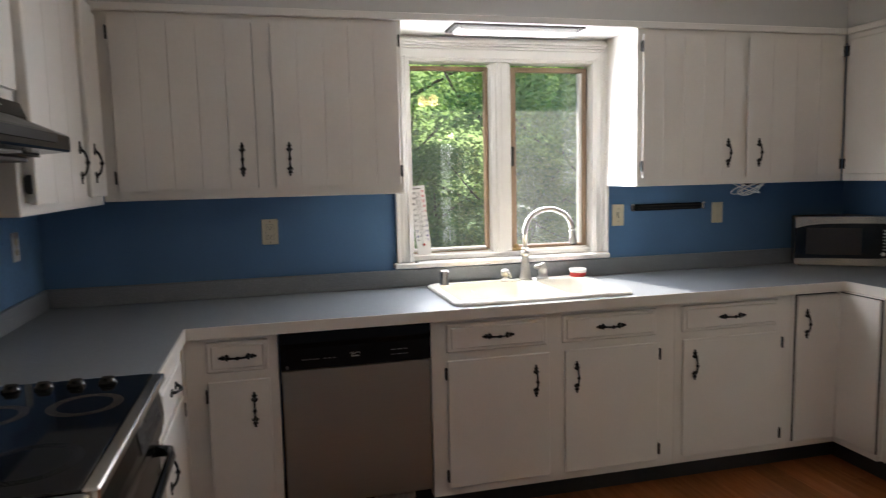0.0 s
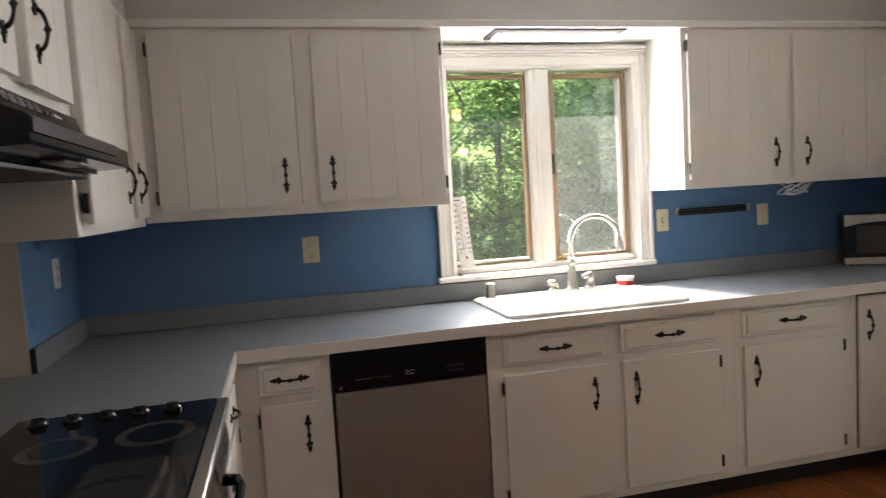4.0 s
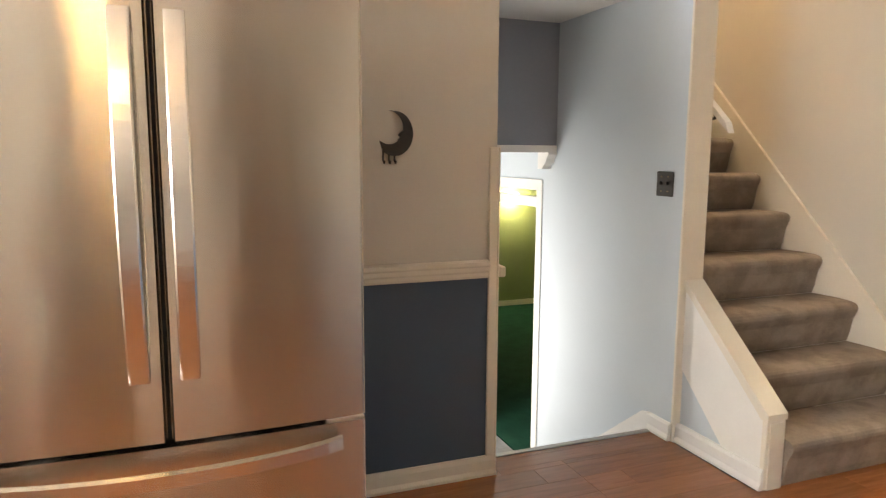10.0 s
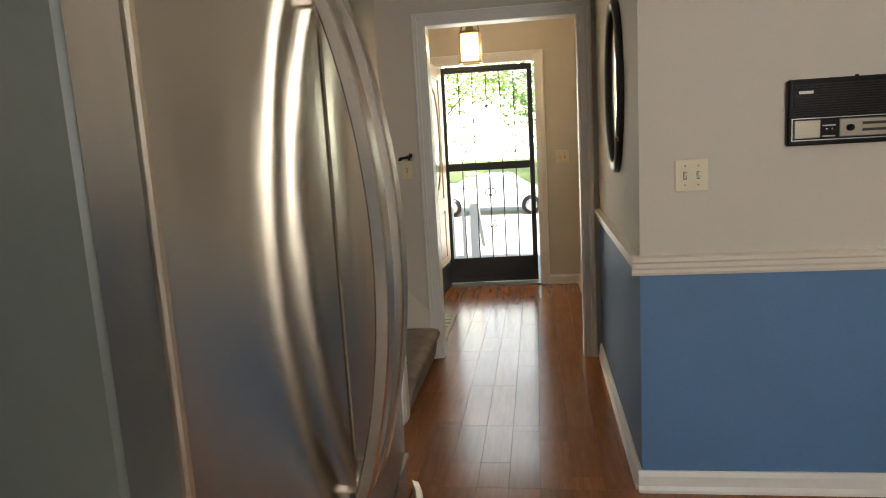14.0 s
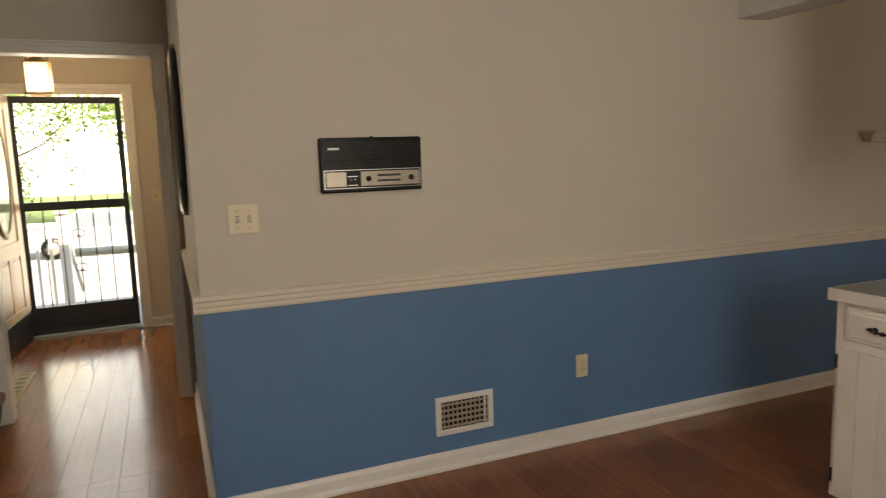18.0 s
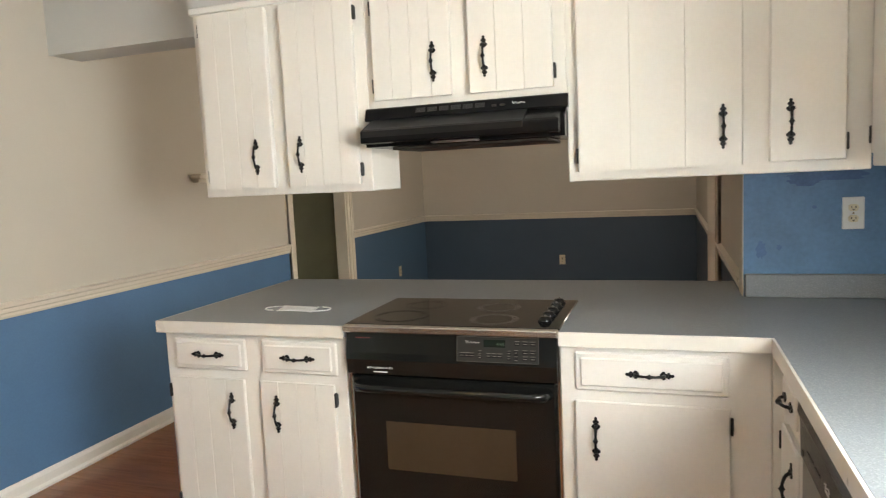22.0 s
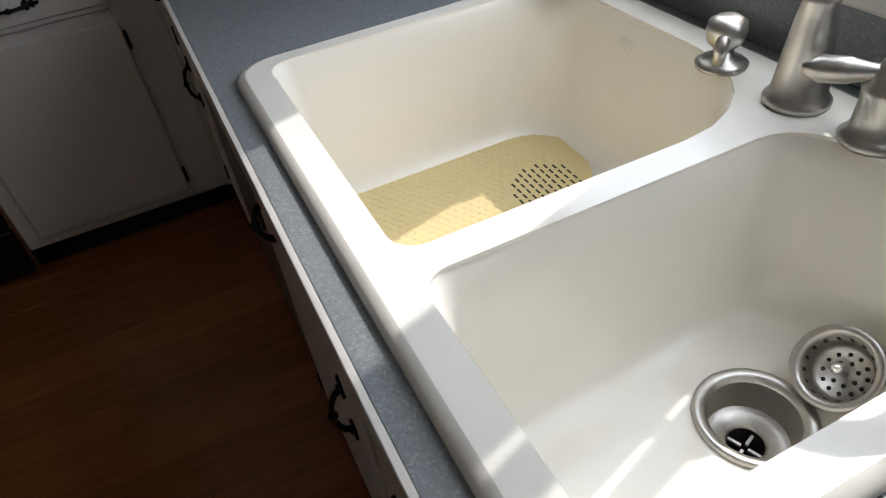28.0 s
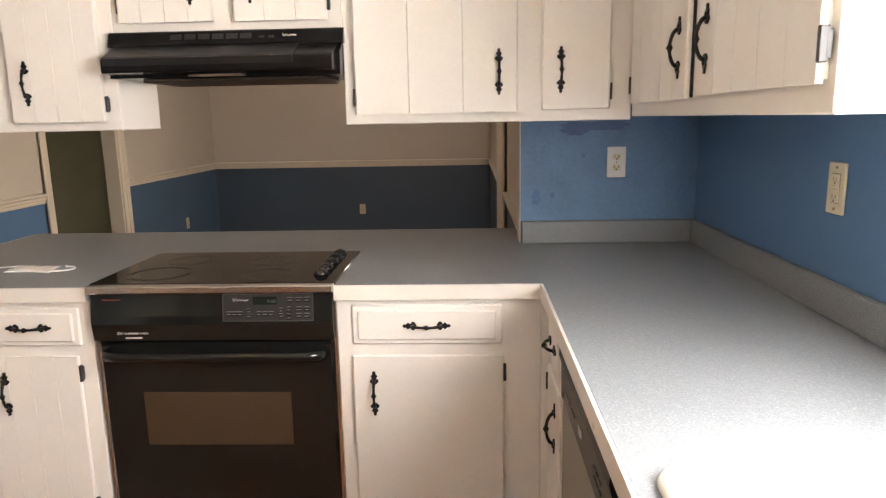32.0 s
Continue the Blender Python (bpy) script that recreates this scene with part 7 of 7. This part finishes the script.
for k in range(4):
    a = radians(90 * k)
    q = laid(M().box(-0.067, 0.067, 0.071, 0.073, 1.957, 2.155), Matrix.Translation((LX, LY, 0)) @ pose(0, 0, 0, 0, 0, 90 * k))
    p = part("glass_side", q, DOORGLASS, ln)
    p.visible_shadow = False
for k in range(3):
    a = 2.094 * k
    part("bulb", M().lathe([(0.006, 0.0), (0.011, 0.02), (0.009, 0.045), (0.002, 0.065)], Matrix.Translation((LX + 0.025 * math.cos(a), LY + 0.025 * math.sin(a), 2.03)), 10), LAMPGLASS, ln)

rug = thing("door_rug", (4.0, -6.1, 0), "pale patterned rug in the foyer", "rug")
part("pile", M().box(3.845, 4.40, -6.50, -5.66, 0.001, 0.010, 0.003), RUG, rug)
m = M()
for i in range(5):
    for j in range(8):
        m.box(3.87 + 0.105 * i, 3.93 + 0.105 * i, -6.47 + 0.10 * j + 0.03 * (i % 2), -6.43 + 0.10 * j + 0.03 * (i % 2), 0.010, 0.0112)
tagged(part("woven_figure", m, plain("olive_yarn", (0.26, 0.27, 0.12), 0.9), rug), kind="stuff")

# ---------------------------------------------------------------- outdoors
gm = M()
gm.add([(-400, -400, -1.3), (400, -400, -1.3), (400, 400, -1.3), (-400, 400, -1.3)], [(0, 1, 2, 3)])
structure("ground", gm, GRASS, "grassy ground round the house")
structure("deck_back", M().box(-6, 0.6, 0.17, 3.0, -0.20, -0.10), DECK, "weathered wooden deck")
# unseen eave, added and sized so the sun stops at the counter's edge
structure("roof_sun_stop", M().box(0.9, 6.0, 0.16, 0.70, 2.50, 2.60).box(-5, 6.0, 0.162, 0.18, 2.45, 2.9), SIDING, "white eave over the kitchen window, unseen, cuts the sun")
pr = M().box(-6.0, 0.55, 0.195, 3.1, 2.11, 2.25).box(-6.0, 0.55, 2.86, 2.98, 2.06, 2.11, 0.004)
structure("roof_porch", pr, SIDING, "white porch roof over the deck")
m = M()
for k in range(28):
    m.box(-6.0, 0.55, 0.22 + 0.10 * k, 0.31 + 0.10 * k, 2.098, 2.110, 0.003)
structure("ceiling_porch", m, SIDING, "white boarded porch ceiling")
rl = thing("deck_railing", (-1.0, 2.9, -0.1), "weathered wooden deck railing", "railing")
part("top_rail", M().box(-6, 0.52, 2.83, 2.97, 0.868, 0.906, 0.004).box(-6, 0.52, 2.885, 2.925, 0.755, 0.868, 0.004), DECK, rl)
part("bottom_rail", M().box(-6, 0.52, 2.885, 2.925, 0.0, 0.06, 0.004), DECK, rl)
BAL = M().box(-0.023, 0.023, -0.019, 0.019, 0.0, 0.76, 0.003).data("baluster", [DECK])
for k in range(28):
    shared("baluster", BAL, rl, Matrix.Translation((-5.322 + 0.209 * k, 2.865, 0.05)))
for x in (-3.7, -1.33, 0.48):
    part("post", M().box(x - 0.045, x + 0.045, 2.86, 2.95, -0.1, 2.06 if x <= 0 else 0.91, 0.004), DECK if x > 0 else SIDING, rl)


def leaf_crown(seed, count, radius, height, size):
    """Leaves in clumps round a crown: uneven outline and gaps, each leaf a bent blade."""
    rng = random.Random(seed)
    m = M()
    clumps = []
    for _ in range(64):
        a, u = rng.uniform(0, 6.283), rng.uniform(-1, 1)
        r = radius * (0.45 + 0.6 * rng.random())
        clumps.append((r * math.cos(a) * math.sqrt(1 - u * u), r * math.sin(a) * math.sqrt(1 - u * u), height * (0.5 + 0.5 * u * rng.uniform(0.7, 1.0)), rng.uniform(0.35, 0.75) * radius * 0.5))
    for k in range(count):
        cx, cy, cz, cr = clumps[k % len(clumps)]
        while True:
            d = Vector((rng.uniform(-1, 1), rng.uniform(-1, 1), rng.uniform(-0.6, 0.6)))
            if d.length < 1:
                break
        p = Vector((cx, cy, cz)) + d * cr
        s = size * rng.uniform(0.6, 1.3)
        yaw, tip = rng.uniform(0, 6.283), rng.uniform(-0.9, 0.3)
        f = Vector((math.cos(yaw) * math.cos(tip), math.sin(yaw) * math.cos(tip), math.sin(tip)))
        w = Vector((-math.sin(yaw), math.cos(yaw), rng.uniform(-0.3, 0.3))) * 0.34
        m.add([p, p + (f * 0.45 + w) * s, p + f * s, p + (f * 0.45 - w) * s], [(0, 1, 2, 3)])
    return m


def tree(at, seed, count, radius, height, size, trunk, mat, label):
    t = thing("tree", at, label, "tree", "trees round the house")
    at = Vector(at)
    rng = random.Random(seed + 50)
    lean = Vector((rng.uniform(-0.3, 0.3), rng.uniform(-0.3, 0.3), 0))
    top = trunk + height * 0.75
    pts = [at + lean * (k / 6) ** 2 + Vector((0.06 * math.sin(k * 1.3), 0.05 * math.cos(k), top * k / 6)) for k in range(7)]
    part("trunk", M().tube(pts, [0.15, 0.12, 0.10, 0.08, 0.06, 0.04, 0.02], 8), BARK, t)
    for k in range(6):
        a = rng.uniform(0, 6.283)
        b = pts[2 + k % 4]
        part("limb", M().tube([b, b + Vector((math.cos(a), math.sin(a), 0.5)) * radius * 0.45, b + Vector((math.cos(a), math.sin(a), 0.75)) * radius * 0.85], [0.040, 0.026, 0.010], 6), BARK, t)
    m = leaf_crown(seed, count, radius, height, size)
    m.v = [(x + at.x + lean.x, y + at.y + lean.y, z + at.z + trunk) for x, y, z in m.v]
    tagged(part("crown", m, mat, t), kind="stuff")
    return t


base_a = tree((1.0, 9.0, -1.3), 3, 17000, 2.6, 6.0, 0.115, 0.6, LEAF, "leafy green deciduous tree behind the house")
base_b = tree((-3.2, 7.5, -1.3), 8, 17000, 2.4, 5.5, 0.11, 0.4, LEAF2, "dark green deciduous tree behind the house")
rng = random.Random(21)
for x, y, s, b in ((4.6, 8.2, 0.95, base_b), (7.5, 9.5, 1.1, base_a), (-6.4, 8.5, 1.15, base_a), (-9.5, 6.5, 1.2, base_b), (-9.8, 2.6, 1.1, base_a), (-6.0, 13.0, 1.5, base_b), (0.2, 7.2, 0.7, base_a), (2.6, 7.6, 0.75, base_b), (-1.6, 8.0, 0.85, base_b), (-4.2, 10.6, 1.2, base_a), (3.6, 11.0, 1.25, base_a), (-1.0, 11.5, 1.3, base_b), (-7.6, 11.0, 1.4, base_b), (8.6, 12.5, 1.5, base_b), (11.0, 12.0, 1.5, base_b), (-13.0, 10.0, 1.6, base_a), (-13.5, 4.0, 1.5, base_b), (2.3, 7.2, 0.62, base_b), (-0.9, 7.0, 0.6, base_a), (5.9, 6.9, 0.6, base_a), (1.5, 6.7, 0.5, base_a), (3.5, 6.9, 0.55, base_b), (4.5, 6.6, 0.5, base_a), (-2.7, 6.5, 0.52, base_a)):
    t = copy_thing(b, pose(x, y, -1.3, 0, 0, rng.uniform(0, 360)) @ Matrix.Diagonal((s, s, s, 1)))
for x, y, s, b in ((-1.5, -38, 1.8, base_b), (9.5, -36, 1.7, base_a), (-5.0, -42, 2.2, base_a), (13.5, -41, 2.2, base_b), (0.4, -52, 2.6, base_b)):
    copy_thing(b, pose(x, y, -1.3, 0, 0, rng.uniform(0, 360)) @ Matrix.Diagonal((s, s, s, 1)))

# backdrop sheets that glow by themselves, behind and in front of the house
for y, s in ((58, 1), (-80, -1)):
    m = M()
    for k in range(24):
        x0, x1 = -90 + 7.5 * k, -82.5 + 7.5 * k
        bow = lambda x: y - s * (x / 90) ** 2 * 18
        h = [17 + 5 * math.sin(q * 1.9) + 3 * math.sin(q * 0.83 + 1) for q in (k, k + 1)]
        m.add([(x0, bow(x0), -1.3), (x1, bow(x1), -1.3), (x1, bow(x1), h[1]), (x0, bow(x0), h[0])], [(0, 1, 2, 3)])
    structure("backdrop" if s > 0 else "backdrop_front", m, WOODS if s > 0 else GLOWWOODS, "far woods backdrop, glowing" if s > 0 else "pale far woods backdrop, glowing")

structure("porch_front", M().box(1.0, 6.0, -9.6, FY - 0.14, -0.25, -0.06), CONC, "pale concrete front porch")
structure("driveway", M().box(-14, 18, -31.0, -11.0, -1.302, -1.28), CONC, "pale sunlit driveway")
structure("steps_front", M().box(2.6, 4.6, -9.95, -9.6, -1.3, -0.42).box(2.6, 4.6, -10.3, -9.95, -1.3, -0.74).box(2.6, 4.6, -10.65, -10.3, -1.3, -1.05), CONC)
pr_ = thing("porch_railing", (4.1, -9.3, -0.06), "white painted porch railing and post", "railing")
part("post", M().box(3.90, 4.0, -9.5, -9.4, -0.06, 0.95, 0.004).box(3.88, 4.02, -9.52, -9.38, 0.95, 0.98, 0.004), SIDING, pr_)
part("top_rail", M().box(4.0, 6.0, -9.48, -9.42, 0.80, 0.86, 0.004), SIDING, pr_)
part("stair_rail", M().prism([(-9.5, 0.80), (-9.5, 0.88), (-10.7, -0.05), (-10.7, -0.13)], lambda u, v, w: (w, u, v), 3.93, 3.97), SIDING, pr_)
for k in range(14):
    part("baluster", M().box(4.07 + 0.13 * k, 4.10 + 0.13 * k, -9.465, -9.435, -0.06, 0.80), SIDING, pr_)
# parked car, far off on the bright drive
CX, CY = 4.75, -25.0
car = thing("parked_car", (CX, CY, -1.28), "silver parked car on the sunlit driveway", "car")
m = M().prism([(-2.1, 0.28), (-2.15, 0.72), (-1.35, 0.90), (-0.65, 1.36), (0.75, 1.38), (1.5, 0.96), (2.1, 0.85), (2.15, 0.32)], lambda u, v, w: (CX + u, CY + w, v - 1.28), -0.85, 0.85)
part("body", m, plain("silver_car_paint", (0.55, 0.57, 0.60), 0.25, 0.4), car)
part("side_window", M().prism([(-1.12, 0.92), (-0.58, 1.30), (0.68, 1.32), (1.18, 0.96)], lambda u, v, w: (CX + u, CY + w, v - 1.28), 0.851, 0.862), plain("tinted_car_glass", (0.22, 0.26, 0.30), 0.15), car)
for x in (-1.35, 1.35):
    wh = part("wheel", M().lathe([(0.31, -0.1), (0.33, -0.06), (0.33, 0.06), (0.31, 0.1)], Matrix.Translation((CX + x, CY + 0.80, -0.95)) @ pose(0, 0, 0, 90), 20), SATINBLACK, car)
    part("rim", M().lathe([(0.20, 0.0), (0.20, 0.02), (0.05, 0.03)], Matrix.Translation((CX + x, CY + 0.905, -0.95)) @ pose(0, 0, 0, -90), 14), NICKEL, wh)
structure("wall_house_back", M().box(-5.4, -0.12, -0.5, -0.36, -1.3, 2.9).box(-0.13, -0.12, -0.36, 0.16, -1.3, 2.9).box(-0.12, 1.50, 0.1125, 0.155, -1.3, 2.5).box(2.76, 6.0, 0.1125, 0.155, -1.3, 2.5).box(1.50, 2.76, 0.1125, 0.155, -1.3, 0.98).box(1.50, 2.76, 0.1125, 0.155, 2.07, 2.5), SIDING, "white house siding")

# ---------------------------------------------------------------- floor planks
rng = random.Random(9)
PW, PL = 0.128, 0.92
OFF = {}


def planks(x0, x1, y0, y1, joined=None):
    """Planks along y on one shared grid, clipped to a rectangle."""
    for c in range(math.floor(x0 / PW), math.ceil(x1 / PW)):
        off = OFF.setdefault(c, rng.random() * PL)
        a, b = max(x0, c * PW), min(x1, (c + 1) * PW)
        if b - a < 0.012:
            continue
        for k in range(math.floor((y0 - off) / PL), math.ceil((y1 - off) / PL) + 1):
            p, q = max(y0, off + k * PL), min(y1, off + (k + 1) * PL)
            if q - p < 0.012:
                continue
            if joined is not None:
                joined.box(a + 0.0006, b - 0.0006, p + 0.0006, q - 0.0006, -0.012, 0.0)
            else:
                part("plank", M().box(a + 0.00025, b - 0.00025, p + 0.00025, q - 0.00025, -0.012, rng.uniform(-0.00015, 0.00015), 0.0007), WOOD, floor)


planks(0.56, 3.72, SY, -0.53)
planks(3.72, EX2, SY, -1.80)
planks(EX2, 4.515, -4.42, -3.49)
planks(HX, EX2, -4.42, SY)
planks(HX, 3.88, OY - 0.12, -4.42)
planks(2.80, 4.5, FY, OY - 0.12)
far = M()
planks(-5.25, 0.56, SY, -2.79, far)
planks(-5.25, -0.02, -2.79, -0.62, far)
tagged(part("plank", far, WOOD, floor), kind="stuff")
